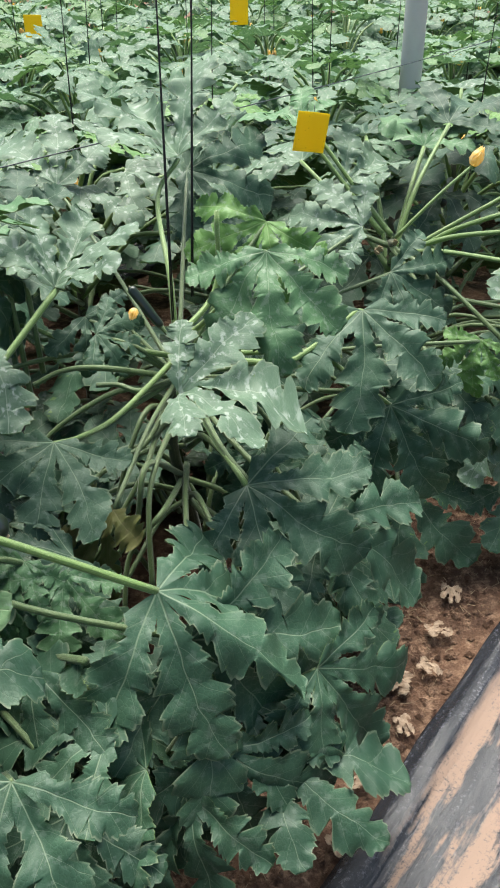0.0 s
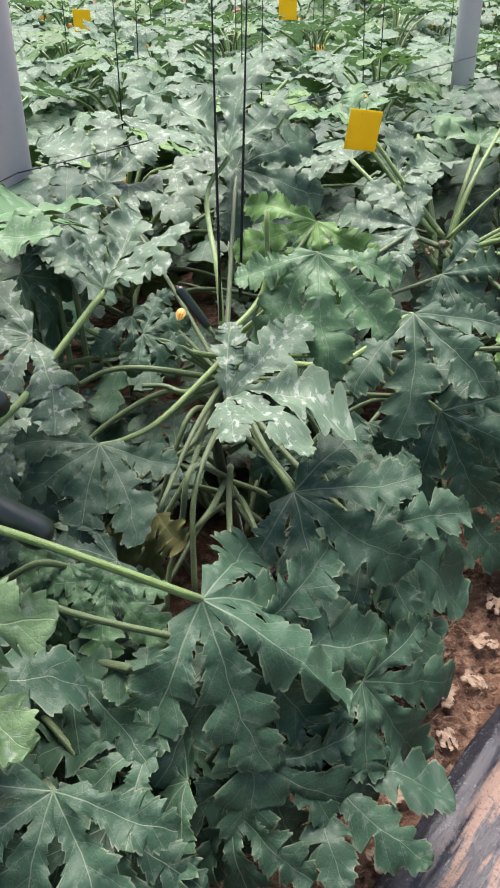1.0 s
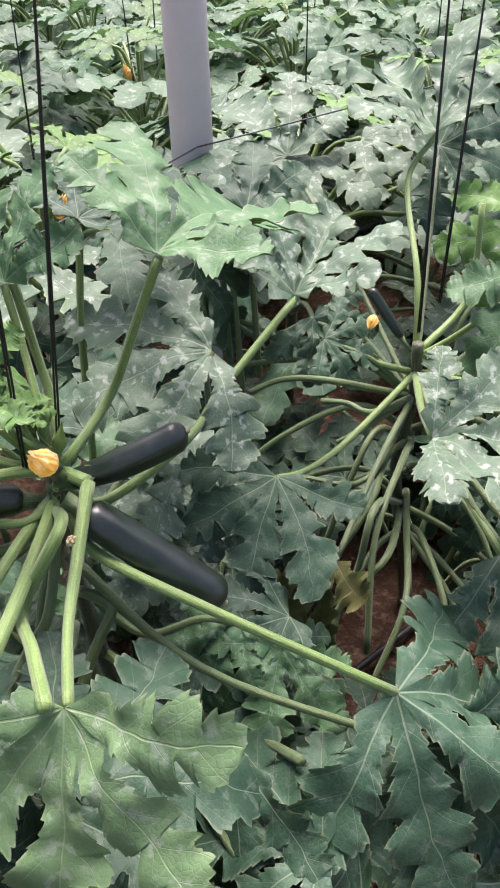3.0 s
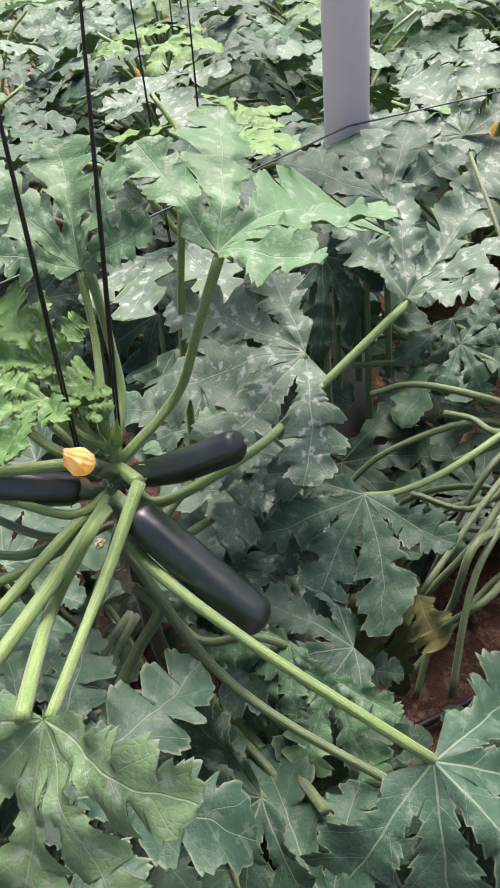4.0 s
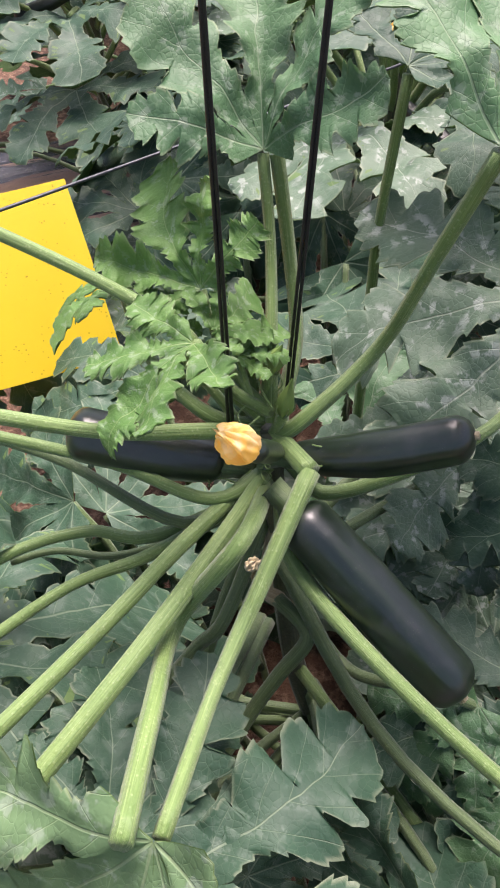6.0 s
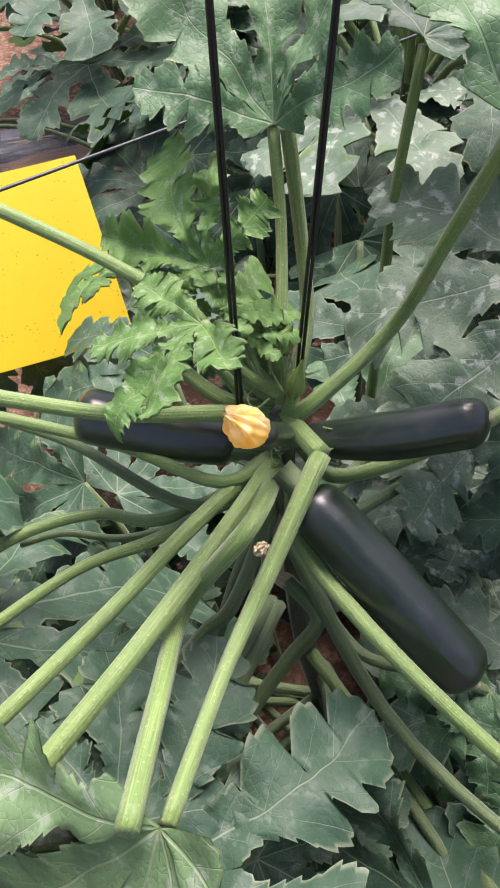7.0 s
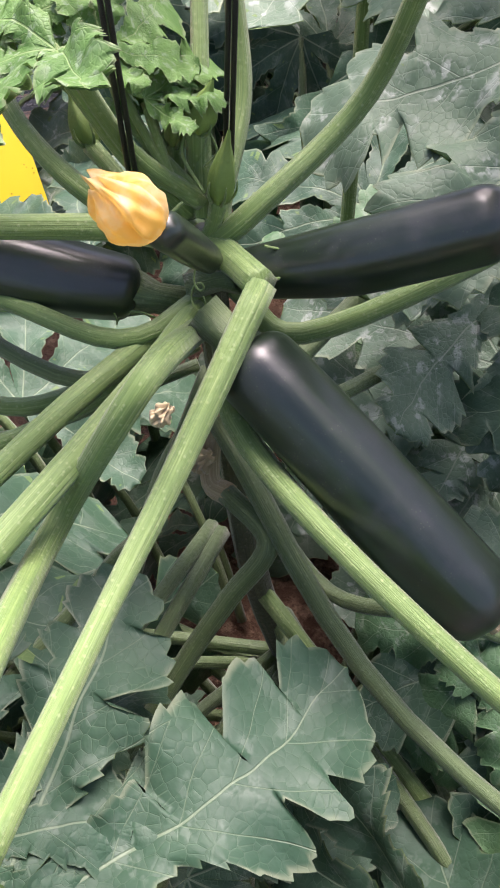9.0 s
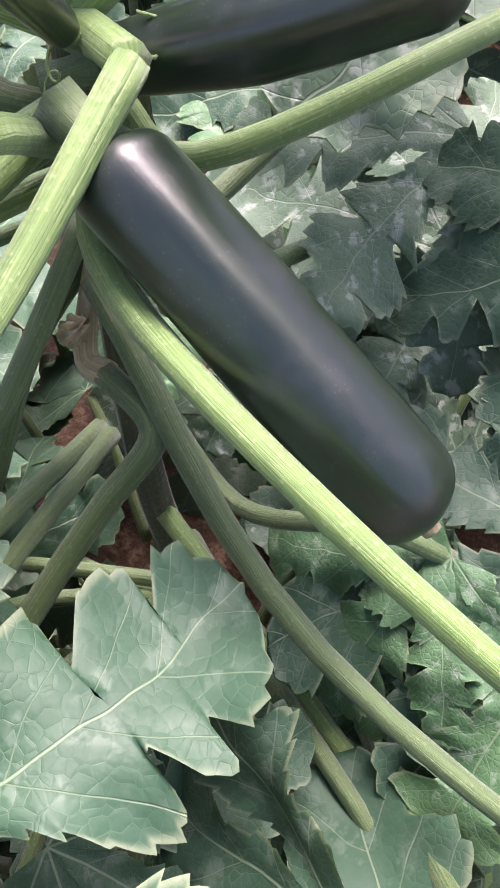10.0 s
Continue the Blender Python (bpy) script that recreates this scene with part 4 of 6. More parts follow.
petiole(plant_a, [(-0.50, 1.13, -0.01), (-0.49, 1.11, 0.20), (-0.52, 1.07, 0.48), (-0.551, 1.089, 0.695), (-0.551, 1.089, 0.785)], 0.017, 0.012, STEM, 'brown-green main stem with old scars')
# stalks and leaves of the plant behind it
petiole(plant_b, [(-0.131, 1.679, 0.624), (-0.112, 1.504, 0.655), (-0.093, 1.333, 0.721)], 0.0075, 0.006)
leaf(plant_b, (-0.093, 1.329, 0.726), (0.092, 1.330, 0.760), (-0.35, -0.35, 0.85), 'silver', droop=0.28, fold=0.75, cut=0.82)
petiole(plant_b, [(-0.131, 1.679, 0.624), (-0.059, 1.466, 0.582), (0.022, 1.283, 0.566)], 0.008, 0.0064)
petiole(plant_b, [(-0.131, 1.679, 0.624), (-0.040, 1.421, 0.584), (0.025, 1.298, 0.565)], 0.007, 0.0056, STALK_DARK)
leaf(plant_b, (0.022, 1.279, 0.572), (0.216, 1.173, 0.490), (0.01, -0.61, 0.79), 'green', droop=0.18, fold=0.12)
leaf(plant_b, (0.159, 1.309, 0.464), (0.366, 1.265, 0.388), (-0.05, -0.59, 0.81), 'green', droop=0.2, fold=0.1)
petiole(plant_b, [(-0.131, 1.679, 0.574), (0.011, 1.473, 0.514), (0.159, 1.313, 0.458)], 0.008, 0.0064, STALK_DARK)
petiole(plant_b, [(-0.131, 1.679, 0.624), (-0.229, 1.482, 0.594), (-0.274, 1.353, 0.624), (-0.313, 1.311, 0.634)], 0.007, 0.0056)
leaf(plant_b, (-0.312, 1.309, 0.639), (-0.335, 1.150, 0.540), (0.15, -0.62, 0.77), 'green', droop=0.06, fold=0.04, cut=0.8, ruffle=0.02)
petiole(plant_b, [(-0.131, 1.679, 0.624), (-0.145, 1.754, 0.770), (-0.186, 1.961, 0.878), (-0.144, 2.045, 0.943)], 0.0075, 0.006)
leaf(plant_b, (-0.143, 2.042, 0.949), (-0.280, 2.250, 1.060), (0.20, -0.55, 0.85), 'silver', droop=0.15, fold=0.9)
petiole(plant_b, [(-0.131, 1.679, 0.654), (-0.060, 1.668, 0.718), (0.055, 1.565, 0.890)], 0.0075, 0.006)
leaf(plant_b, (0.055, 1.560, 0.895), (0.065, 1.400, 0.760), (-0.05, -0.55, 0.83), 'fresh', droop=0.15, fold=-0.25, tooth=0.035)
petiole(plant_b, [(-0.131, 1.679, 0.624), (0.067, 1.630, 0.634), (0.138, 1.654, 0.645), (0.237, 1.720, 0.700), (0.258, 1.726, 0.705)], 0.0085, 0.0068)
leaf(plant_b, (0.257, 1.720, 0.710), (0.256, 1.514, 0.567), (-0.10, -0.80, 0.60), 'green', droop=0.2, fold=0.12)
petiole(plant_b, [(-0.131, 1.679, 0.624), (0.139, 1.672, 0.637), (0.231, 1.628, 0.602), (0.319, 1.636, 0.530)], 0.0075, 0.006)
leaf(plant_b, (0.318, 1.630, 0.534), (0.410, 1.506, 0.368), (-0.14, -0.82, 0.55), 'green', droop=0.15, fold=0.15)
petiole(plant_b, [(-0.131, 1.679, 0.664), (-0.053, 1.783, 0.733), (-0.048, 1.829, 0.889)], 0.008, 0.0064)
petiole(plant_b, [(-0.131, 1.679, 0.574), (-0.236, 1.683, 0.634), (-0.385, 1.675, 0.625), (-0.481, 1.661, 0.606)], 0.0075, 0.006, STALK_DARK)
petiole(plant_b, [(-0.131, 1.679, 0.574), (-0.280, 1.619, 0.627), (-0.362, 1.615, 0.622), (-0.420, 1.599, 0.598)], 0.0075, 0.006, STALK_DARK)
petiole(plant_b, [(-0.131, 1.679, 0.574), (-0.195, 1.569, 0.601), (-0.241, 1.575, 0.611), (-0.286, 1.574, 0.611)], 0.0075, 0.006, STALK_DARK)
petiole(plant_b, [(-0.131, 1.679, 0.574), (-0.215, 1.534, 0.582), (-0.248, 1.521, 0.563)], 0.0075, 0.006, STALK_DARK)
petiole(plant_b, [(-0.131, 1.679, 0.324), (-0.167, 1.391, 0.540), (-0.188, 1.330, 0.441), (-0.231, 1.296, 0.387)], 0.0075, 0.006, STALK_DARK)
petiole(plant_b, [(-0.131, 1.679, 0.324), (-0.142, 1.396, 0.432), (-0.208, 1.349, 0.358), (-0.219, 1.291, 0.264)], 0.0075, 0.006, STALK_DARK)
petiole(plant_b, [(-0.131, 1.679, 0.574), (-0.192, 1.493, 0.514), (-0.305, 1.485, 0.506)], 0.0075, 0.006, STALK_DARK)
petiole(plant_b, [(-0.131, 1.679, 0.574), (-0.287, 1.767, 0.676), (-0.422, 1.739, 0.635), (-0.520, 1.764, 0.678)], 0.0075, 0.006, STALK_DARK)
petiole(plant_b, [(-0.131, 1.679, 0.574), (0.091, 1.581, 0.555), (0.056, 1.544, 0.496), (0.091, 1.502, 0.426)], 0.0075, 0.006, STALK_DARK)
petiole(plant_b, [(-0.131, 1.679, 0.574), (0.216, 1.690, 0.536), (0.166, 1.715, 0.578)], 0.0075, 0.006, STALK_DARK)
petiole(plant_b, [(-0.131, 1.679, 0.574), (-0.030, 1.667, 0.507), (0.007, 1.719, 0.590)], 0.0075, 0.006, STALK_DARK)
petiole(plant_b, [(-0.131, 1.679, 0.624), (-0.361, 1.694, 0.656), (-0.433, 1.706, 0.676), (-0.487, 1.711, 0.687)], 0.007, 0.0056)
fruit(plant_b, (-0.162, 1.693, 0.686), (-0.225, 1.715, 0.765), 0.010, 0.0, 0, 0.8)
flower(plant_b, (-0.210, 1.668, 0.736), (-0.215, 1.647, 0.724), 0.009, PETAL, 'small wilted orange flower')
petiole(plant_b, [(-0.10, 1.74, -0.01), (-0.12, 1.70, 0.2), (-0.15, 1.66, 0.42), (-0.131, 1.679, 0.564), (-0.131, 1.679, 0.684)], 0.017, 0.012, STEM, 'brown-green main stem with old scars')
leaf(plant_b, (-0.326, 1.720, 0.696), (-0.230, 1.671, 0.614), (0.14, -0.60, 0.79), 'green', droop=0.25, fold=0.2, narrow=1.0)
petiole(plant_b, [(-0.131, 1.679, 0.574), (-0.228, 1.699, 0.655), (-0.326, 1.723, 0.691)], 0.0065, 0.005, STALK_DARK)
leaf(plant_b, (-0.298, 1.683, 0.674), (-0.185, 1.675, 0.657), (0.13, -0.59, 0.80), 'green', droop=0.25, fold=0.2, narrow=1.0)
petiole(plant_b, [(-0.131, 1.679, 0.574), (-0.214, 1.681, 0.644), (-0.299, 1.686, 0.669)], 0.0065, 0.005, STALK_DARK)
leaf(plant_b, (-0.213, 1.265, 0.527), (-0.324, 1.180, 0.393), (0.11, -0.50, 0.86), 'dry', droop=0.25, fold=0.2, narrow=0.5)
petiole(plant_b, [(-0.131, 1.679, 0.574), (-0.172, 1.472, 0.571), (-0.214, 1.268, 0.522)], 0.0065, 0.005, STALK_DARK)
leaf(plant_b, (0.044, 1.564, 0.470), (-0.031, 1.493, 0.358), (0.00, -0.54, 0.84), 'green', droop=0.25, fold=0.2, narrow=1.0)
petiole(plant_b, [(-0.131, 1.679, 0.574), (-0.043, 1.621, 0.542), (0.044, 1.567, 0.465)], 0.0065, 0.005, STALK_DARK)
leaf(plant_b, (0.056, 1.881, 0.850), (-0.042, 1.787, 0.701), (-0.00, -0.66, 0.75), 'young', droop=0.25, fold=0.2, narrow=1.0)
petiole(plant_b, [(-0.131, 1.679, 0.574), (-0.037, 1.780, 0.732), (0.056, 1.885, 0.846)], 0.0065, 0.005, STALK_DARK)
leaf(plant_b, (0.282, 2.025, 0.792), (0.112, 2.045, 0.829), (-0.08, -0.65, 0.75), 'silver', droop=0.25, fold=0.2, narrow=1.0)
petiole(plant_b, [(-0.131, 1.679, 0.574), (0.075, 1.852, 0.703), (0.282, 2.029, 0.787)], 0.0065, 0.005, STALK_DARK)
leaf(plant_b, (-0.138, 2.191, 0.883), (0.097, 2.170, 0.841), (0.06, -0.68, 0.73), 'green', droop=0.25, fold=0.2, narrow=1.0)
petiole(plant_b, [(-0.131, 1.679, 0.574), (-0.134, 1.935, 0.748), (-0.138, 2.195, 0.879)], 0.0065, 0.005, STALK_DARK)
leaf(plant_b, (-0.470, 2.215, 0.836), (-0.628, 2.308, 0.991), (0.16, -0.66, 0.73), 'silver', droop=0.25, fold=0.2, narrow=1.0)
petiole(plant_b, [(-0.131, 1.679, 0.574), (-0.301, 1.947, 0.725), (-0.471, 2.219, 0.832)], 0.0065, 0.005, STALK_DARK)
leaf(plant_b, (0.451, 1.870, 0.440), (0.603, 1.860, 0.420), (-0.12, -0.56, 0.82), 'green', droop=0.25, fold=0.2, narrow=1.0)
petiole(plant_b, [(-0.131, 1.679, 0.574), (0.160, 1.774, 0.527), (0.452, 1.873, 0.435)], 0.0065, 0.005, STALK_DARK)
leaf(plant_b, (0.363, 2.066, 0.666), (0.519, 2.022, 0.589), (-0.10, -0.63, 0.77), 'green', droop=0.25, fold=0.2, narrow=1.0)
petiole(plant_b, [(-0.131, 1.679, 0.574), (0.116, 1.873, 0.640), (0.364, 2.070, 0.661)], 0.0065, 0.005, STALK_DARK)
leaf(plant_b, (0.535, 1.798, 0.606), (0.494, 1.744, 0.521), (-0.16, -0.58, 0.80), 'young', droop=0.25, fold=0.2, narrow=1.0)
petiole(plant_b, [(-0.131, 1.679, 0.574), (0.202, 1.738, 0.610), (0.536, 1.801, 0.602)], 0.0065, 0.005, STALK_DARK)
leaf(plant_a, (-0.860, 1.072, 0.518), (-0.987, 0.954, 0.417), (0.34, -0.21, 0.91), 'green', droop=0.2, fold=0.15, detail=1)
petiole(plant_a, [(-0.761, 1.088, 0.268), (-0.811, 1.080, 0.443), (-0.862, 1.073, 0.511)], 0.0075, 0.006, STALK_DARK)
leaf(plant_a, (-0.933, 1.037, 0.471), (-0.945, 0.919, 0.309), (0.36, -0.18, 0.91), 'green', droop=0.2, fold=0.15, detail=1)
petiole(plant_a, [(-0.835, 1.058, 0.221), (-0.884, 1.047, 0.396), (-0.936, 1.038, 0.464)], 0.0075, 0.006, STALK_DARK)
leaf(plant_a, (-0.877, 0.951, 0.439), (-0.741, 1.017, 0.308), (0.34, -0.14, 0.93), 'green', droop=0.2, fold=0.15, detail=1)
petiole(plant_a, [(-0.787, 0.994, 0.189), (-0.832, 0.972, 0.364), (-0.879, 0.952, 0.433)], 0.0075, 0.006, STALK_DARK)
leaf(plant_a, (-0.772, 1.043, 0.435), (-0.852, 0.915, 0.303), (0.29, -0.19, 0.94), 'green', droop=0.2, fold=0.15, detail=1)
petiole(plant_a, [(-0.676, 1.073, 0.185), (-0.724, 1.058, 0.360), (-0.774, 1.044, 0.428)], 0.0075, 0.006, STALK_DARK)
leaf(plant_a, (-0.763, 0.902, 0.395), (-0.853, 0.777, 0.267), (0.29, -0.12, 0.95), 'green', droop=0.2, fold=0.15, detail=1)
petiole(plant_a, [(-0.688, 0.967, 0.145), (-0.726, 0.935, 0.320), (-0.765, 0.903, 0.389)], 0.0075, 0.006, STALK_DARK)
leaf(plant_a, (-0.656, 0.952, 0.387), (-0.556, 0.941, 0.214), (0.24, -0.15, 0.96), 'green', droop=0.2, fold=0.15, detail=1)
petiole(plant_a, [(-0.590, 1.027, 0.137), (-0.623, 0.990, 0.312), (-0.658, 0.953, 0.380)], 0.0075, 0.006, STALK_DARK)
leaf(plant_a, (-0.661, 0.872, 0.373), (-0.726, 0.744, 0.233), (0.24, -0.10, 0.97), 'green', droop=0.2, fold=0.15, detail=1)
petiole(plant_a, [(-0.608, 0.956, 0.123), (-0.635, 0.914, 0.298), (-0.663, 0.872, 0.367)], 0.0075, 0.006, STALK_DARK)
leaf(plant_a, (-1.350, 1.457, 0.502), (-1.398, 1.321, 0.363), (0.44, -0.30, 0.85), 'green', droop=0.2, fold=0.15, detail=1)
petiole(plant_a, [(-1.257, 1.421, 0.252), (-1.303, 1.439, 0.427), (-1.353, 1.459, 0.496)], 0.0075, 0.006, STALK_DARK)
leaf(plant_a, (-1.220, 1.583, 0.578), (-1.401, 1.619, 0.656), (0.41, -0.37, 0.84), 'green', droop=0.2, fold=0.15, detail=1)
petiole(plant_a, [(-1.136, 1.530, 0.328), (-1.178, 1.557, 0.503), (-1.223, 1.586, 0.572)], 0.0075, 0.006, STALK_DARK)
leaf(plant_a, (-1.158, 1.625, 0.637), (-1.024, 1.701, 0.509), (0.40, -0.40, 0.83), 'green', droop=0.2, fold=0.15, detail=1)
petiole(plant_a, [(-1.078, 1.565, 0.387), (-1.118, 1.595, 0.562), (-1.160, 1.628, 0.631)], 0.0075, 0.006, STALK_DARK)
leaf(plant_a, (-1.026, 1.622, 0.615), (-0.898, 1.649, 0.463), (0.35, -0.41, 0.84), 'green', droop=0.2, fold=0.15, detail=1)
petiole(plant_a, [(-0.953, 1.554, 0.365), (-0.989, 1.588, 0.540), (-1.028, 1.625, 0.609)], 0.0075, 0.006, STALK_DARK)
leaf(plant_a, (-0.895, 1.669, 0.630), (-0.911, 1.558, 0.465), (0.31, -0.45, 0.84), 'green', droop=0.2, fold=0.15, detail=1)
petiole(plant_a, [(-0.836, 1.588, 0.380), (-0.865, 1.628, 0.555), (-0.897, 1.672, 0.625)], 0.0075, 0.006, STALK_DARK)
leaf(plant_a, (-0.928, 1.300, 0.521), (-1.126, 1.284, 0.542), (0.35, -0.30, 0.89), 'green', droop=0.2, fold=0.15, detail=1)
petiole(plant_a, [(-0.835, 1.263, 0.271), (-0.881, 1.281, 0.446), (-0.930, 1.302, 0.514)], 0.0075, 0.006, STALK_DARK)
leaf(plant_a, (-0.789, 1.571, 0.627), (-0.658, 1.602, 0.479), (0.28, -0.43, 0.86), 'green', droop=0.2, fold=0.15, detail=1)
petiole(plant_a, [(-0.734, 1.488, 0.377), (-0.761, 1.529, 0.552), (-0.791, 1.574, 0.621)], 0.0075, 0.006, STALK_DARK)
leaf(plant_a, (-1.241, 1.261, 0.494), (-1.107, 1.366, 0.389), (0.43, -0.25, 0.87), 'green', droop=0.2, fold=0.15, detail=1)
petiole(plant_a, [(-1.143, 1.244, 0.244), (-1.192, 1.253, 0.419), (-1.244, 1.263, 0.488)], 0.0075, 0.006, STALK_DARK)
leaf(plant_a, (-0.934, 1.465, 0.577), (-0.980, 1.339, 0.428), (0.34, -0.37, 0.87), 'green', droop=0.2, fold=0.15, detail=1)
petiole(plant_a, [(-0.855, 1.404, 0.327), (-0.895, 1.434, 0.502), (-0.937, 1.467, 0.571)], 0.0075, 0.006, STALK_DARK)
leaf(plant_a, (-0.851, 1.110, 0.468), (-0.846, 1.307, 0.499), (0.33, -0.22, 0.92), 'green', droop=0.2, fold=0.15, detail=1)
petiole(plant_a, [(-0.751, 1.115, 0.218), (-0.801, 1.113, 0.393), (-0.853, 1.111, 0.462)], 0.0075, 0.006, STALK_DARK)
leaf(plant_a, (-0.627, 0.753, 0.404), (-0.720, 0.635, 0.272), (0.23, -0.04, 0.97), 'green', droop=0.2, fold=0.15, detail=1)
petiole(plant_a, [(-0.595, 0.848, 0.154), (-0.611, 0.801, 0.329), (-0.629, 0.753, 0.398)], 0.0075, 0.006, STALK_DARK)
leaf(plant_a, (-0.557, 0.766, 0.437), (-0.456, 0.802, 0.268), (0.20, -0.05, 0.98), 'green', droop=0.2, fold=0.15, detail=1)
petiole(plant_a, [(-0.542, 0.865, 0.187), (-0.549, 0.816, 0.362), (-0.559, 0.767, 0.430)], 0.0075, 0.006, STALK_DARK)
leaf(plant_a, (-0.653, 1.448, 0.584), (-0.819, 1.526, 0.665), (0.23, -0.40, 0.89), 'green', droop=0.2, fold=0.15, detail=1)
petiole(plant_a, [(-0.610, 1.358, 0.334), (-0.632, 1.403, 0.509), (-0.655, 1.451, 0.578)], 0.0075, 0.006, STALK_DARK)
leaf(plant_a, (-0.919, 1.768, 0.579), (-0.915, 1.960, 0.635), (0.29, -0.45, 0.84), 'green', droop=0.2, fold=0.15, detail=1)
petiole(plant_a, [(-0.864, 1.685, 0.329), (-0.891, 1.727, 0.504), (-0.921, 1.772, 0.573)], 0.0075, 0.006, STALK_DARK)
# leaves right of the fruits: silver and fresh colours imitate their glossy reflection
leaf(plant_a, (-0.425, 1.305, 0.493), (-0.596, 1.255, 0.556), (0.12, -0.39, 0.91), 'silver', droop=0.2, fold=0.12)
petiole(plant_a, [(-0.465, 1.345, 0.313), (-0.445, 1.325, 0.433), (-0.425, 1.307, 0.487)], 0.007, 0.006, STALK_DARK)
leaf(plant_a, (-0.447, 1.340, 0.543), (-0.619, 1.282, 0.601), (0.14, -0.43, 0.89), 'silver', droop=0.2, fold=0.12)
petiole(plant_a, [(-0.487, 1.380, 0.363), (-0.467, 1.360, 0.483), (-0.448, 1.343, 0.537)], 0.007, 0.006, STALK_DARK)
leaf(plant_a, (-0.613, 1.319, 0.529), (-0.524, 1.477, 0.587), (0.26, -0.39, 0.88), 'fresh', droop=0.2, fold=0.12)
petiole(plant_a, [(-0.653, 1.359, 0.349), (-0.633, 1.339, 0.469), (-0.615, 1.322, 0.523)], 0.007, 0.006, STALK_DARK)
leaf(plant_a, (-0.375, 1.269, 0.414), (-0.547, 1.217, 0.476), (0.08, -0.35, 0.93), 'silver', droop=0.2, fold=0.12)
petiole(plant_a, [(-0.415, 1.309, 0.234), (-0.395, 1.289, 0.354), (-0.375, 1.272, 0.407)], 0.007, 0.006, STALK_DARK)
leaf(plant_a, (-0.568, 1.314, 0.447), (-0.402, 1.315, 0.353), (0.21, -0.36, 0.91), 'silver', droop=0.2, fold=0.12)
petiole(plant_a, [(-0.608, 1.354, 0.267), (-0.588, 1.334, 0.387), (-0.569, 1.316, 0.440)], 0.007, 0.006, STALK_DARK)
leaf(plant_a, (-0.647, 1.313, 0.464), (-0.477, 1.332, 0.381), (0.26, -0.36, 0.90), 'fresh', droop=0.2, fold=0.12)
petiole(plant_a, [(-0.687, 1.353, 0.284), (-0.667, 1.333, 0.404), (-0.649, 1.315, 0.458)], 0.007, 0.006, STALK_DARK)
leaf(plant_a, (-0.500, 1.716, 0.875), (-0.635, 1.804, 0.975), (0.23, -0.52, 0.82), 'silver', droop=0.2, fold=0.2, detail=1)
petiole(plant_a, [(-0.470, 1.666, 0.575), (-0.485, 1.691, 0.755), (-0.502, 1.720, 0.869)], 0.007, 0.006, STALK_DARK)
leaf(plant_a, (-0.534, 1.705, 0.856), (-0.450, 1.873, 0.883), (0.24, -0.51, 0.82), 'silver', droop=0.2, fold=0.2, detail=1)
petiole(plant_a, [(-0.504, 1.655, 0.556), (-0.519, 1.680, 0.736), (-0.536, 1.709, 0.851)], 0.007, 0.006, STALK_DARK)
leaf(plant_a, (-0.450, 1.731, 0.885), (-0.574, 1.825, 0.993), (0.21, -0.53, 0.82), 'green', droop=0.2, fold=0.2, detail=1)
petiole(plant_a, [(-0.420, 1.681, 0.585), (-0.435, 1.706, 0.765), (-0.451, 1.734, 0.879)], 0.007, 0.006, STALK_DARK)
leaf(plant_a, (-0.475, 1.705, 0.808), (-0.388, 1.873, 0.816), (0.22, -0.51, 0.84), 'green', droop=0.2, fold=0.2, detail=1)
petiole(plant_a, [(-0.445, 1.655, 0.508), (-0.460, 1.680, 0.688), (-0.476, 1.708, 0.802)], 0.007, 0.006, STALK_DARK)
leaf(plant_a, (-0.525, 1.644, 0.815), (-0.431, 1.679, 0.654), (0.24, -0.49, 0.84), 'green', droop=0.2, fold=0.2, detail=1)
petiole(plant_a, [(-0.495, 1.594, 0.515), (-0.510, 1.619, 0.695), (-0.526, 1.648, 0.810)], 0.007, 0.006, STALK_DARK)
flower(plant_a, (-0.546, 1.044, 0.628), (-0.532, 1.049, 0.643), 0.0067, SCAR, 'dried tan blossom remnant', 'dried_blossom', 110)
flower(plant_a, (-0.504, 1.049, 0.610), (-0.495, 1.052, 0.622), 0.0050, SCAR, 'dried tan blossom remnant', 'dried_blossom', 230)
flower(plant_a, (-0.562, 1.056, 0.644), (-0.553, 1.058, 0.653), 0.0042, SCAR, 'dried tan blossom remnant', 'dried_blossom', 90)
flower(plant_a, (-0.479, 0.962, 0.777), (-0.472, 0.967, 0.787), 0.0042, SCAR, 'dried tan blossom remnant', 'dried_blossom', 455)
petiole(plant_a, [(-0.543, 1.083, 0.815), (-0.562, 1.089, 0.832), (-0.560, 1.103, 0.842), (-0.547, 1.101, 0.831), (-0.549, 1.091, 0.825)], 0.0012, 0.0008, STALK, 'thin curling green tendril')
petiole(plant_a, [(-0.550, 1.073, 0.813), (-0.556, 1.061, 0.807), (-0.565, 1.062, 0.814), (-0.563, 1.071, 0.820)], 0.0012, 0.0008, STALK, 'thin curling green tendril')
petiole(plant_a, [(-0.509, 1.078, 0.787), (-0.494, 1.081, 0.780), (-0.496, 1.092, 0.789), (-0.507, 1.087, 0.793)], 0.0012, 0.0008, STALK, 'thin curling green tendril')
leaf(plant_a, (-0.387, 1.106, 0.165), (-0.247, 1.076, 0.107), (-0.06, 0.05, 1.00), 'green', droop=0.25, fold=0.2, detail=1)
petiole(plant_a, [(-0.485, 1.127, 0.015), (-0.436, 1.116, 0.120), (-0.387, 1.106, 0.158)], 0.0075, 0.006, STALK_DARK)
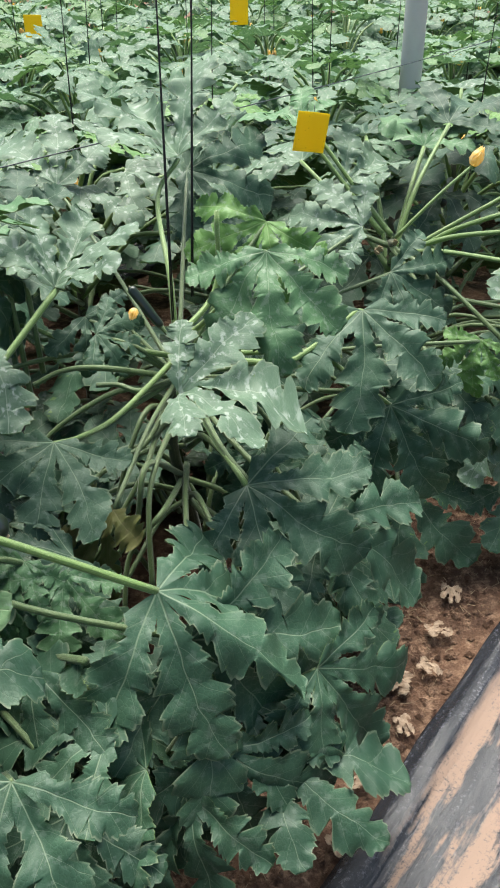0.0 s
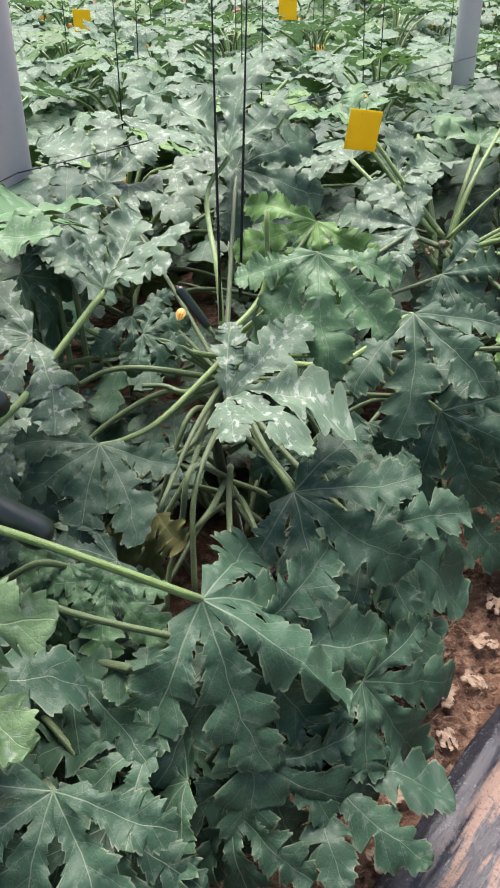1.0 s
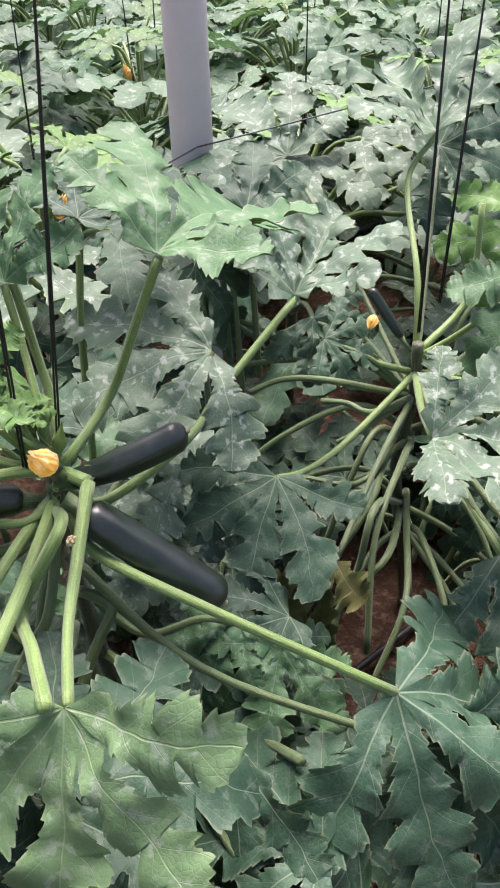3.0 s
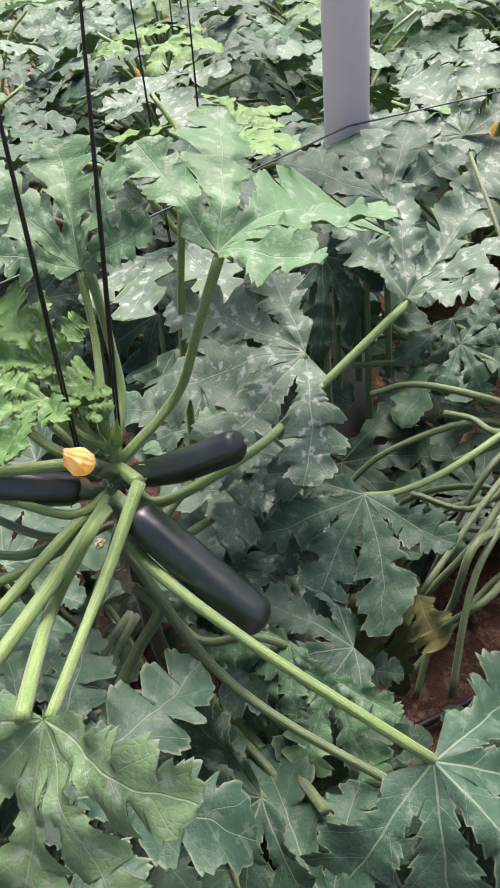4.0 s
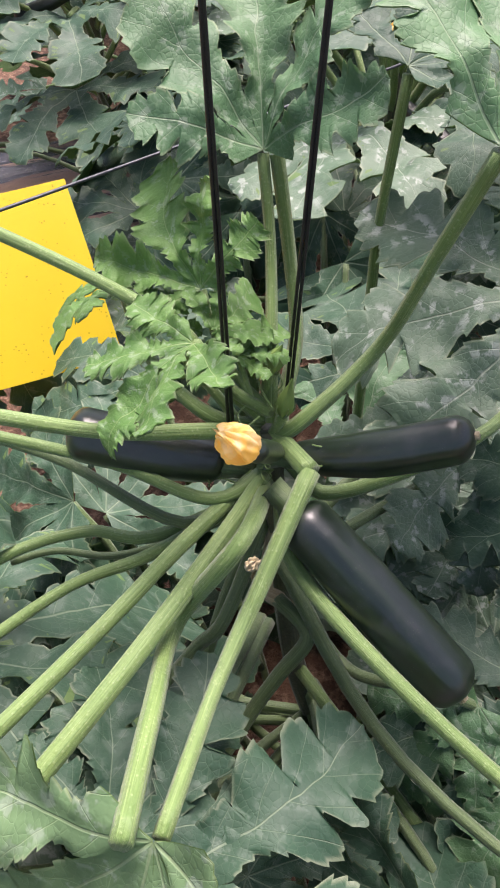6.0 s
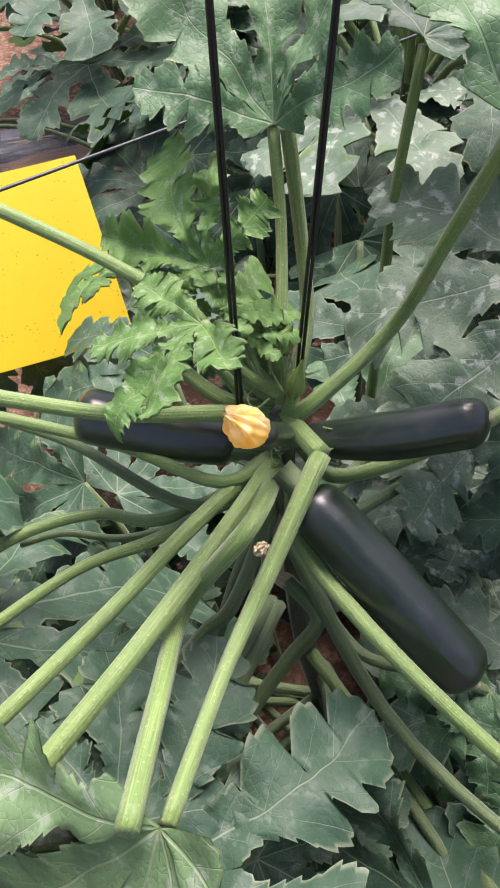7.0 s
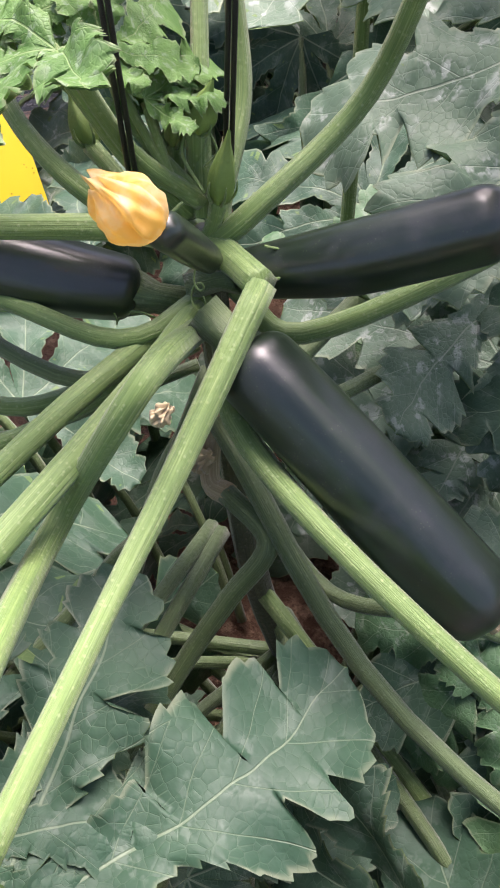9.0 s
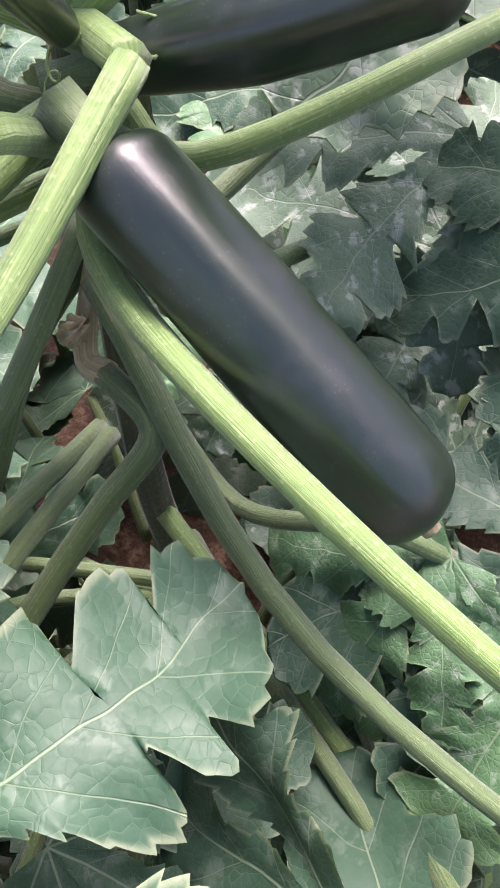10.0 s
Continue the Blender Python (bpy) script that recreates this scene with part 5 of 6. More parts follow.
leaf(plant_a, (-0.798, 1.293, 0.114), (-0.945, 1.374, 0.085), (-0.20, -0.44, 1.00), 'green', droop=0.25, fold=0.2, detail=1)
petiole(plant_a, [(-0.711, 1.245, 0.010), (-0.754, 1.269, 0.092), (-0.797, 1.296, 0.108)], 0.0075, 0.006, STALK_DARK)
leaf(plant_a, (-0.556, 0.739, 0.290), (-0.584, 0.535, 0.287), (-0.18, -0.31, 1.00), 'green', droop=0.25, fold=0.2, detail=1)
petiole(plant_a, [(-0.541, 0.838, 0.140), (-0.548, 0.788, 0.245), (-0.554, 0.741, 0.284)], 0.0075, 0.006, STALK_DARK)
leaf(plant_a, (-0.559, 1.343, 0.224), (-0.601, 1.494, 0.186), (-0.12, -0.01, 1.00), 'green', droop=0.25, fold=0.2, detail=1)
petiole(plant_a, [(-0.532, 1.246, 0.074), (-0.545, 1.295, 0.179), (-0.558, 1.343, 0.217)], 0.0075, 0.006, STALK_DARK)
leaf(plant_a, (-0.393, 1.230, 0.170), (-0.259, 1.353, 0.101), (-0.13, -0.29, 1.00), 'green', droop=0.25, fold=0.2, detail=1)
petiole(plant_a, [(-0.466, 1.162, 0.020), (-0.429, 1.196, 0.125), (-0.392, 1.232, 0.163)], 0.0075, 0.006, STALK_DARK)
leaf(plant_a, (-0.325, 0.900, 0.119), (-0.231, 0.776, 0.072), (-0.02, -0.47, 1.00), 'green', droop=0.25, fold=0.2, detail=1)
petiole(plant_a, [(-0.385, 0.979, 0.010), (-0.355, 0.940, 0.094), (-0.325, 0.903, 0.113)], 0.0075, 0.006, STALK_DARK)
leaf(plant_a, (-0.444, 1.511, 0.327), (-0.413, 1.725, 0.314), (-0.29, -0.33, 1.00), 'green', droop=0.25, fold=0.2, detail=1)
petiole(plant_a, [(-0.459, 1.412, 0.177), (-0.451, 1.461, 0.282), (-0.442, 1.513, 0.321)], 0.0075, 0.006, STALK_DARK)
leaf(plant_a, (-0.714, 0.861, 0.169), (-0.834, 0.710, 0.182), (0.19, -0.32, 1.00), 'green', droop=0.25, fold=0.2, detail=1)
petiole(plant_a, [(-0.652, 0.939, 0.019), (-0.683, 0.900, 0.124), (-0.715, 0.863, 0.163)], 0.0075, 0.006, STALK_DARK)
leaf(plant_a, (-0.293, 1.027, 0.090), (-0.106, 0.933, 0.033), (-0.10, -0.49, 1.00), 'green', droop=0.25, fold=0.2, detail=1)
petiole(plant_a, [(-0.383, 1.072, 0.010), (-0.338, 1.049, 0.080), (-0.293, 1.030, 0.083)], 0.0075, 0.006, STALK_DARK)
leaf(plant_a, (-0.267, 1.211, 0.122), (-0.118, 1.262, 0.138), (0.02, -0.04, 1.00), 'green', droop=0.25, fold=0.2, detail=1)
petiole(plant_a, [(-0.361, 1.178, 0.010), (-0.314, 1.194, 0.096), (-0.267, 1.211, 0.115)], 0.0075, 0.006, STALK_DARK)
leaf(plant_a, (-0.913, 1.177, 0.189), (-1.081, 1.196, 0.129), (-0.28, -0.25, 1.00), 'green', droop=0.25, fold=0.2, detail=1)
petiole(plant_a, [(-0.814, 1.166, 0.039), (-0.863, 1.171, 0.144), (-0.911, 1.179, 0.182)], 0.0075, 0.006, STALK_DARK)
leaf(plant_a, (-0.288, 0.812, 0.291), (-0.205, 0.687, 0.261), (-0.15, -0.35, 1.00), 'green', droop=0.25, fold=0.2, detail=1)
petiole(plant_a, [(-0.344, 0.895, 0.141), (-0.316, 0.853, 0.246), (-0.287, 0.814, 0.285)], 0.0075, 0.006, STALK_DARK)
leaf(plant_a, (-0.471, 1.286, 0.302), (-0.444, 1.425, 0.243), (0.26, -0.16, 1.00), 'green', droop=0.25, fold=0.2, detail=1)
petiole(plant_a, [(-0.489, 1.188, 0.152), (-0.480, 1.237, 0.257), (-0.472, 1.287, 0.296)], 0.0075, 0.006, STALK_DARK)
leaf(plant_a, (-0.565, 0.923, 0.311), (-0.625, 0.728, 0.289), (0.15, -0.20, 1.00), 'green', droop=0.25, fold=0.2, detail=1)
petiole(plant_a, [(-0.535, 1.018, 0.161), (-0.550, 0.971, 0.266), (-0.566, 0.924, 0.305)], 0.0075, 0.006, STALK_DARK)
leaf(plant_a, (-0.351, 1.101, 0.303), (-0.140, 1.060, 0.312), (-0.10, -0.11, 1.00), 'green', droop=0.25, fold=0.2, detail=1)
petiole(plant_a, [(-0.449, 1.120, 0.153), (-0.400, 1.111, 0.258), (-0.350, 1.102, 0.297)], 0.0075, 0.006, STALK_DARK)
leaf(plant_a, (-0.779, 1.237, 0.286), (-0.958, 1.306, 0.251), (0.11, -0.34, 1.00), 'green', droop=0.25, fold=0.2, detail=1)
petiole(plant_a, [(-0.685, 1.201, 0.136), (-0.732, 1.219, 0.241), (-0.779, 1.239, 0.280)], 0.0075, 0.006, STALK_DARK)
leaf(plant_a, (-0.464, 1.218, 0.311), (-0.389, 1.404, 0.226), (0.10, -0.46, 1.00), 'green', droop=0.25, fold=0.2, detail=1)
petiole(plant_a, [(-0.502, 1.125, 0.161), (-0.483, 1.172, 0.266), (-0.465, 1.221, 0.304)], 0.0075, 0.006, STALK_DARK)
leaf(plant_a, (-0.796, 1.117, 0.215), (-1.010, 1.108, 0.204), (-0.17, -0.50, 1.00), 'green', droop=0.25, fold=0.2, detail=1)
petiole(plant_a, [(-0.696, 1.121, 0.065), (-0.746, 1.119, 0.170), (-0.795, 1.120, 0.209)], 0.0075, 0.006, STALK_DARK)
leaf(plant_a, (-0.416, 1.122, 0.304), (-0.227, 1.104, 0.222), (0.17, 0.03, 1.00), 'green', droop=0.25, fold=0.2, detail=1)
petiole(plant_a, [(-0.515, 1.131, 0.154), (-0.466, 1.127, 0.259), (-0.417, 1.122, 0.297)], 0.0075, 0.006, STALK_DARK)
leaf(plant_a, (-0.661, 1.473, 0.108), (-0.734, 1.629, 0.092), (0.24, -0.04, 1.00), 'green', droop=0.25, fold=0.2, detail=1)
petiole(plant_a, [(-0.618, 1.382, 0.010), (-0.639, 1.428, 0.089), (-0.662, 1.473, 0.102)], 0.0075, 0.006, STALK_DARK)
leaf(plant_a, (-0.593, 0.888, 0.058), (-0.655, 0.727, -0.025), (-0.01, 0.02, 1.00), 'green', droop=0.25, fold=0.2, detail=1)
petiole(plant_a, [(-0.557, 0.982, 0.010), (-0.575, 0.935, 0.064), (-0.593, 0.888, 0.051)], 0.0075, 0.006, STALK_DARK)
leaf(plant_a, (-0.393, 1.199, 0.155), (-0.236, 1.300, 0.148), (-0.29, 0.00, 1.00), 'green', droop=0.25, fold=0.2, detail=1)
petiole(plant_a, [(-0.477, 1.145, 0.010), (-0.435, 1.172, 0.113), (-0.391, 1.199, 0.149)], 0.0075, 0.006, STALK_DARK)
leaf(plant_a, (-0.535, 1.382, 0.176), (-0.564, 1.584, 0.179), (-0.26, 0.03, 1.00), 'green', droop=0.25, fold=0.2, detail=1)
petiole(plant_a, [(-0.521, 1.283, 0.026), (-0.528, 1.332, 0.131), (-0.534, 1.382, 0.169)], 0.0075, 0.006, STALK_DARK)
leaf(plant_a, (-0.377, 1.086, 0.193), (-0.207, 1.026, 0.140), (0.24, -0.07, 1.00), 'green', droop=0.25, fold=0.2, detail=1)
petiole(plant_a, [(-0.471, 1.120, 0.043), (-0.424, 1.103, 0.148), (-0.378, 1.087, 0.187)], 0.0075, 0.006, STALK_DARK)
leaf(plant_a, (-0.572, 0.769, 0.153), (-0.615, 0.554, 0.145), (0.08, -0.09, 1.00), 'green', droop=0.25, fold=0.2, detail=1)
petiole(plant_a, [(-0.553, 0.867, 0.010), (-0.562, 0.818, 0.112), (-0.573, 0.770, 0.147)], 0.0075, 0.006, STALK_DARK)
leaf(plant_a, (-0.773, 1.038, 0.178), (-0.952, 0.979, 0.100), (-0.08, -0.10, 1.00), 'green', droop=0.25, fold=0.2, detail=1)
petiole(plant_a, [(-0.679, 1.070, 0.028), (-0.726, 1.054, 0.133), (-0.773, 1.039, 0.171)], 0.0075, 0.006, STALK_DARK)
leaf(plant_a, (-0.548, 1.323, 0.230), (-0.587, 1.481, 0.158), (0.26, -0.39, 1.00), 'green', droop=0.25, fold=0.2, detail=1)
petiole(plant_a, [(-0.524, 1.226, 0.080), (-0.536, 1.275, 0.185), (-0.549, 1.326, 0.224)], 0.0075, 0.006, STALK_DARK)
leaf(plant_a, (-0.836, 1.171, 0.331), (-1.014, 1.193, 0.254), (0.11, -0.05, 1.00), 'green', droop=0.25, fold=0.2, detail=1)
petiole(plant_a, [(-0.737, 1.159, 0.181), (-0.786, 1.165, 0.286), (-0.837, 1.172, 0.324)], 0.0075, 0.006, STALK_DARK)
leaf(plant_a, (-0.342, 0.804, 0.138), (-0.264, 0.643, 0.148), (0.06, 0.04, 1.00), 'green', droop=0.25, fold=0.2, detail=1)
petiole(plant_a, [(-0.386, 0.894, 0.010), (-0.364, 0.849, 0.104), (-0.342, 0.803, 0.131)], 0.0075, 0.006, STALK_DARK)
leaf(plant_a, (-0.459, 1.311, 0.117), (-0.418, 1.492, 0.060), (0.30, 0.04, 1.00), 'green', droop=0.25, fold=0.2, detail=1)
petiole(plant_a, [(-0.481, 1.213, 0.010), (-0.470, 1.262, 0.093), (-0.461, 1.310, 0.110)], 0.0075, 0.006, STALK_DARK)
leaf(plant_a, (-0.702, 1.053, 0.287), (-0.861, 0.992, 0.231), (-0.29, -0.39, 1.00), 'green', droop=0.25, fold=0.2, detail=1)
petiole(plant_a, [(-0.609, 1.089, 0.137), (-0.655, 1.071, 0.242), (-0.700, 1.055, 0.281)], 0.0075, 0.006, STALK_DARK)
leaf(plant_a, (-0.195, 1.047, 0.228), (0.006, 0.993, 0.170), (0.07, -0.41, 1.00), 'green', droop=0.25, fold=0.2, detail=1)
petiole(plant_a, [(-0.292, 1.073, 0.078), (-0.244, 1.060, 0.183), (-0.196, 1.050, 0.222)], 0.0075, 0.006, STALK_DARK)
leaf(plant_a, (-0.576, 1.534, 0.336), (-0.612, 1.723, 0.346), (-0.11, -0.45, 1.00), 'green', droop=0.25, fold=0.2, detail=1)
petiole(plant_a, [(-0.558, 1.436, 0.186), (-0.567, 1.485, 0.291), (-0.575, 1.537, 0.330)], 0.0075, 0.006, STALK_DARK)
leaf(plant_a, (-0.139, 1.308, 0.097), (0.038, 1.396, 0.092), (0.03, 0.08, 1.00), 'green', droop=0.25, fold=0.2, detail=1)
petiole(plant_a, [(-0.229, 1.264, 0.010), (-0.184, 1.286, 0.084), (-0.140, 1.308, 0.090)], 0.0075, 0.006, STALK_DARK)
leaf(plant_b, (-0.357, 1.900, 0.326), (-0.527, 2.006, 0.332), (0.04, -0.08, 1.00), 'green', droop=0.25, fold=0.2, detail=1)
petiole(plant_b, [(-0.272, 1.847, 0.176), (-0.315, 1.874, 0.281), (-0.357, 1.901, 0.319)], 0.0075, 0.006, STALK_DARK)
leaf(plant_b, (0.200, 1.969, 0.124), (0.352, 2.085, 0.074), (0.22, -0.30, 1.00), 'green', droop=0.25, fold=0.2, detail=1)
petiole(plant_b, [(0.121, 1.908, 0.010), (0.160, 1.938, 0.097), (0.199, 1.971, 0.118)], 0.0075, 0.006, STALK_DARK)
leaf(plant_b, (0.146, 1.465, 0.289), (0.264, 1.333, 0.225), (-0.01, -0.07, 1.00), 'green', droop=0.25, fold=0.2, detail=1)
petiole(plant_b, [(0.079, 1.540, 0.139), (0.112, 1.503, 0.244), (0.146, 1.466, 0.282)], 0.0075, 0.006, STALK_DARK)
leaf(plant_b, (-0.104, 2.101, 0.339), (-0.106, 2.314, 0.323), (0.26, -0.27, 1.00), 'green', droop=0.25, fold=0.2, detail=1)
petiole(plant_b, [(-0.103, 2.001, 0.189), (-0.103, 2.051, 0.294), (-0.106, 2.102, 0.333)], 0.0075, 0.006, STALK_DARK)
leaf(plant_b, (0.244, 1.914, 0.224), (0.400, 1.993, 0.140), (-0.15, 0.01, 1.00), 'green', droop=0.25, fold=0.2, detail=1)
petiole(plant_b, [(0.154, 1.869, 0.074), (0.199, 1.891, 0.179), (0.245, 1.914, 0.217)], 0.0075, 0.006, STALK_DARK)
leaf(plant_b, (-0.278, 1.788, 0.310), (-0.445, 1.832, 0.288), (0.20, 0.03, 1.00), 'green', droop=0.25, fold=0.2, detail=1)
petiole(plant_b, [(-0.182, 1.762, 0.160), (-0.230, 1.775, 0.265), (-0.280, 1.787, 0.303)], 0.0075, 0.006, STALK_DARK)
leaf(plant_b, (0.160, 1.462, 0.241), (0.291, 1.322, 0.225), (0.02, 0.09, 1.00), 'green', droop=0.25, fold=0.2, detail=1)
petiole(plant_b, [(0.092, 1.535, 0.091), (0.126, 1.499, 0.196), (0.160, 1.462, 0.234)], 0.0075, 0.006, STALK_DARK)
leaf(plant_b, (-0.056, 1.838, 0.257), (0.019, 2.007, 0.220), (0.06, -0.35, 1.00), 'green', droop=0.25, fold=0.2, detail=1)
petiole(plant_b, [(-0.097, 1.747, 0.107), (-0.076, 1.793, 0.212), (-0.056, 1.841, 0.250)], 0.0075, 0.006, STALK_DARK)
leaf(plant_b, (0.153, 1.751, 0.050), (0.346, 1.760, 0.051), (0.07, -0.49, 1.00), 'green', droop=0.25, fold=0.2, detail=1)
petiole(plant_b, [(0.053, 1.747, 0.010), (0.103, 1.749, 0.060), (0.152, 1.755, 0.044)], 0.0075, 0.006, STALK_DARK)
leaf(plant_b, (0.131, 2.033, 0.137), (0.257, 2.194, 0.119), (0.12, -0.24, 1.00), 'green', droop=0.25, fold=0.2, detail=1)
petiole(plant_b, [(0.069, 1.955, 0.010), (0.100, 1.994, 0.103), (0.130, 2.035, 0.130)], 0.0075, 0.006, STALK_DARK)
leaf(plant_b, (-0.182, 1.766, 0.307), (-0.344, 1.816, 0.317), (0.15, -0.26, 1.00), 'green', droop=0.25, fold=0.2, detail=1)
petiole(plant_b, [(-0.087, 1.736, 0.157), (-0.134, 1.751, 0.262), (-0.183, 1.767, 0.301)], 0.0075, 0.006, STALK_DARK)
leaf(plant_b, (0.185, 1.510, 0.143), (0.314, 1.405, 0.122), (0.01, -0.48, 1.00), 'green', droop=0.25, fold=0.2, detail=1)
petiole(plant_b, [(0.107, 1.573, 0.010), (0.146, 1.541, 0.107), (0.185, 1.513, 0.137)], 0.0075, 0.006, STALK_DARK)
leaf(plant_b, (-0.075, 1.916, 0.315), (-0.048, 2.101, 0.236), (-0.25, 0.09, 1.00), 'green', droop=0.25, fold=0.2, detail=1)
petiole(plant_b, [(-0.089, 1.817, 0.165), (-0.082, 1.866, 0.270), (-0.073, 1.915, 0.309)], 0.0075, 0.006, STALK_DARK)
leaf(plant_b, (0.093, 1.706, 0.182), (0.251, 1.678, 0.197), (-0.15, 0.01, 1.00), 'green', droop=0.25, fold=0.2, detail=1)
petiole(plant_b, [(-0.006, 1.723, 0.032), (0.044, 1.715, 0.137), (0.094, 1.706, 0.175)], 0.0075, 0.006, STALK_DARK)
leaf(plant_b, (-0.350, 2.065, 0.136), (-0.468, 2.219, 0.105), (0.24, -0.45, 1.00), 'green', droop=0.25, fold=0.2, detail=1)
petiole(plant_b, [(-0.289, 1.986, 0.010), (-0.319, 2.026, 0.103), (-0.351, 2.068, 0.130)], 0.0075, 0.006, STALK_DARK)
leaf(plant_b, (0.048, 1.860, 0.145), (0.197, 1.980, 0.162), (-0.08, 0.09, 1.00), 'green', droop=0.25, fold=0.2, detail=1)
petiole(plant_b, [(-0.030, 1.797, 0.010), (0.009, 1.828, 0.108), (0.049, 1.859, 0.138)], 0.0075, 0.006, STALK_DARK)
leaf(plant_b, (-0.253, 1.733, 0.327), (-0.450, 1.723, 0.341), (0.29, -0.47, 1.00), 'green', droop=0.25, fold=0.2, detail=1)
petiole(plant_b, [(-0.153, 1.737, 0.177), (-0.203, 1.735, 0.282), (-0.255, 1.736, 0.321)], 0.0075, 0.006, STALK_DARK)
leaf(plant_b, (0.218, 1.705, 0.244), (0.374, 1.688, 0.245), (-0.18, -0.42, 1.00), 'green', droop=0.25, fold=0.2, detail=1)
petiole(plant_b, [(0.118, 1.716, 0.094), (0.168, 1.711, 0.199), (0.219, 1.708, 0.237)], 0.0075, 0.006, STALK_DARK)
leaf(plant_b, (-0.199, 1.987, 0.207), (-0.271, 2.167, 0.152), (0.20, -0.04, 1.00), 'green', droop=0.25, fold=0.2, detail=1)
petiole(plant_b, [(-0.162, 1.894, 0.057), (-0.180, 1.940, 0.162), (-0.200, 1.987, 0.200)], 0.0075, 0.006, STALK_DARK)
leaf(plant_b, (0.091, 1.812, 0.255), (0.243, 1.869, 0.266), (-0.09, 0.09, 1.00), 'green', droop=0.25, fold=0.2, detail=1)
petiole(plant_b, [(-0.003, 1.777, 0.105), (0.044, 1.794, 0.210), (0.091, 1.811, 0.248)], 0.0075, 0.006, STALK_DARK)
leaf(plant_b, (0.173, 1.645, 0.224), (0.361, 1.579, 0.196), (-0.29, -0.24, 1.00), 'green', droop=0.25, fold=0.2, detail=1)
petiole(plant_b, [(0.079, 1.678, 0.074), (0.126, 1.661, 0.179), (0.175, 1.646, 0.218)], 0.0075, 0.006, STALK_DARK)
leaf(plant_b, (0.055, 1.856, 0.206), (0.194, 1.960, 0.176), (0.22, -0.38, 1.00), 'green', droop=0.25, fold=0.2, detail=1)
petiole(plant_b, [(-0.025, 1.796, 0.056), (0.015, 1.826, 0.161), (0.054, 1.859, 0.200)], 0.0075, 0.006, STALK_DARK)
leaf(plant_b, (-0.169, 1.996, 0.126), (-0.213, 2.156, 0.049), (0.22, -0.37, 1.00), 'green', droop=0.25, fold=0.2, detail=1)
petiole(plant_b, [(-0.143, 1.899, 0.010), (-0.156, 1.947, 0.098), (-0.171, 1.998, 0.120)], 0.0075, 0.006, STALK_DARK)
leaf(plant_b, (0.158, 1.707, 0.298), (0.312, 1.687, 0.299), (-0.04, -0.45, 1.00), 'green', droop=0.25, fold=0.2, detail=1)
petiole(plant_b, [(0.059, 1.719, 0.148), (0.108, 1.713, 0.253), (0.158, 1.709, 0.291)], 0.0075, 0.006, STALK_DARK)
leaf(plant_b, (-0.436, 1.938, 0.132), (-0.623, 2.049, 0.134), (0.19, -0.38, 1.00), 'green', droop=0.25, fold=0.2, detail=1)
petiole(plant_b, [(-0.350, 1.888, 0.010), (-0.393, 1.913, 0.101), (-0.437, 1.941, 0.126)], 0.0075, 0.006, STALK_DARK)
leaf(plant_b, (0.151, 1.437, 0.340), (0.237, 1.333, 0.273), (-0.13, -0.19, 1.00), 'green', droop=0.25, fold=0.2, detail=1)
petiole(plant_b, [(0.087, 1.514, 0.190), (0.119, 1.475, 0.295), (0.152, 1.438, 0.333)], 0.0075, 0.006, STALK_DARK)
leaf(plant_b, (0.059, 1.668, 0.220), (0.222, 1.594, 0.143), (-0.26, 0.07, 1.00), 'green', droop=0.25, fold=0.2, detail=1)
petiole(plant_b, [(-0.032, 1.709, 0.070), (0.013, 1.689, 0.175), (0.060, 1.668, 0.214)], 0.0075, 0.006, STALK_DARK)
leaf(plant_b, (-0.187, 2.070, 0.208), (-0.229, 2.231, 0.167), (-0.08, -0.04, 1.00), 'green', droop=0.25, fold=0.2, detail=1)
petiole(plant_b, [(-0.161, 1.973, 0.058), (-0.174, 2.021, 0.163), (-0.186, 2.070, 0.201)], 0.0075, 0.006, STALK_DARK)
leaf(plant_b, (0.120, 1.909, 0.215), (0.281, 2.032, 0.138), (0.11, -0.06, 1.00), 'green', droop=0.25, fold=0.2, detail=1)
petiole(plant_b, [(0.041, 1.848, 0.065), (0.080, 1.878, 0.170), (0.119, 1.909, 0.209)], 0.0075, 0.006, STALK_DARK)
leaf(plant_b, (-0.327, 1.684, 0.146), (-0.486, 1.645, 0.094), (-0.12, -0.31, 1.00), 'green', droop=0.25, fold=0.2, detail=1)
petiole(plant_b, [(-0.230, 1.708, 0.010), (-0.278, 1.696, 0.108), (-0.326, 1.686, 0.140)], 0.0075, 0.006, STALK_DARK)

# old bare stalks under the plant with the ripe fruit, and shaded leaves close to the soil
rng = random.Random(41)
for i in range(20):
    a = radians(-175 + 9.5 * i + rng.uniform(-6, 6))
    z0, ln = rng.uniform(0.10, 0.46), rng.uniform(0.24, 0.42)
    d = Vector((math.cos(a), math.sin(a), 0))
    p0 = Vector((-0.508, 1.086, z0))
    rise = rng.uniform(0.0, 0.06)
    pts = [p0, p0 + d * ln * 0.4 + Vector((0, 0, rise)), p0 + d * ln * 0.8 + Vector((rng.uniform(-0.03, 0.03), 0, -0.3 * rise)), p0 + d * ln + Vector((rng.uniform(-0.04, 0.04), 0, -rng.uniform(0.03, min(0.12, z0 - 0.03))))]
    petiole(plant_a, [tuple(p) for p in pts], rng.uniform(0.0068, 0.0085), 0.006, STALK_DARK)
    if i % 2:
        b = Vector((-0.508, 1.086, 0.05)) + d * rng.uniform(0.06, 0.18)
        leaf(plant_a, tuple(b), tuple(b + d * 0.17 + Vector((0.03, 0, -0.02))), (0.1, -0.2, 1), "green", droop=0.05, fold=0.1, detail=1)

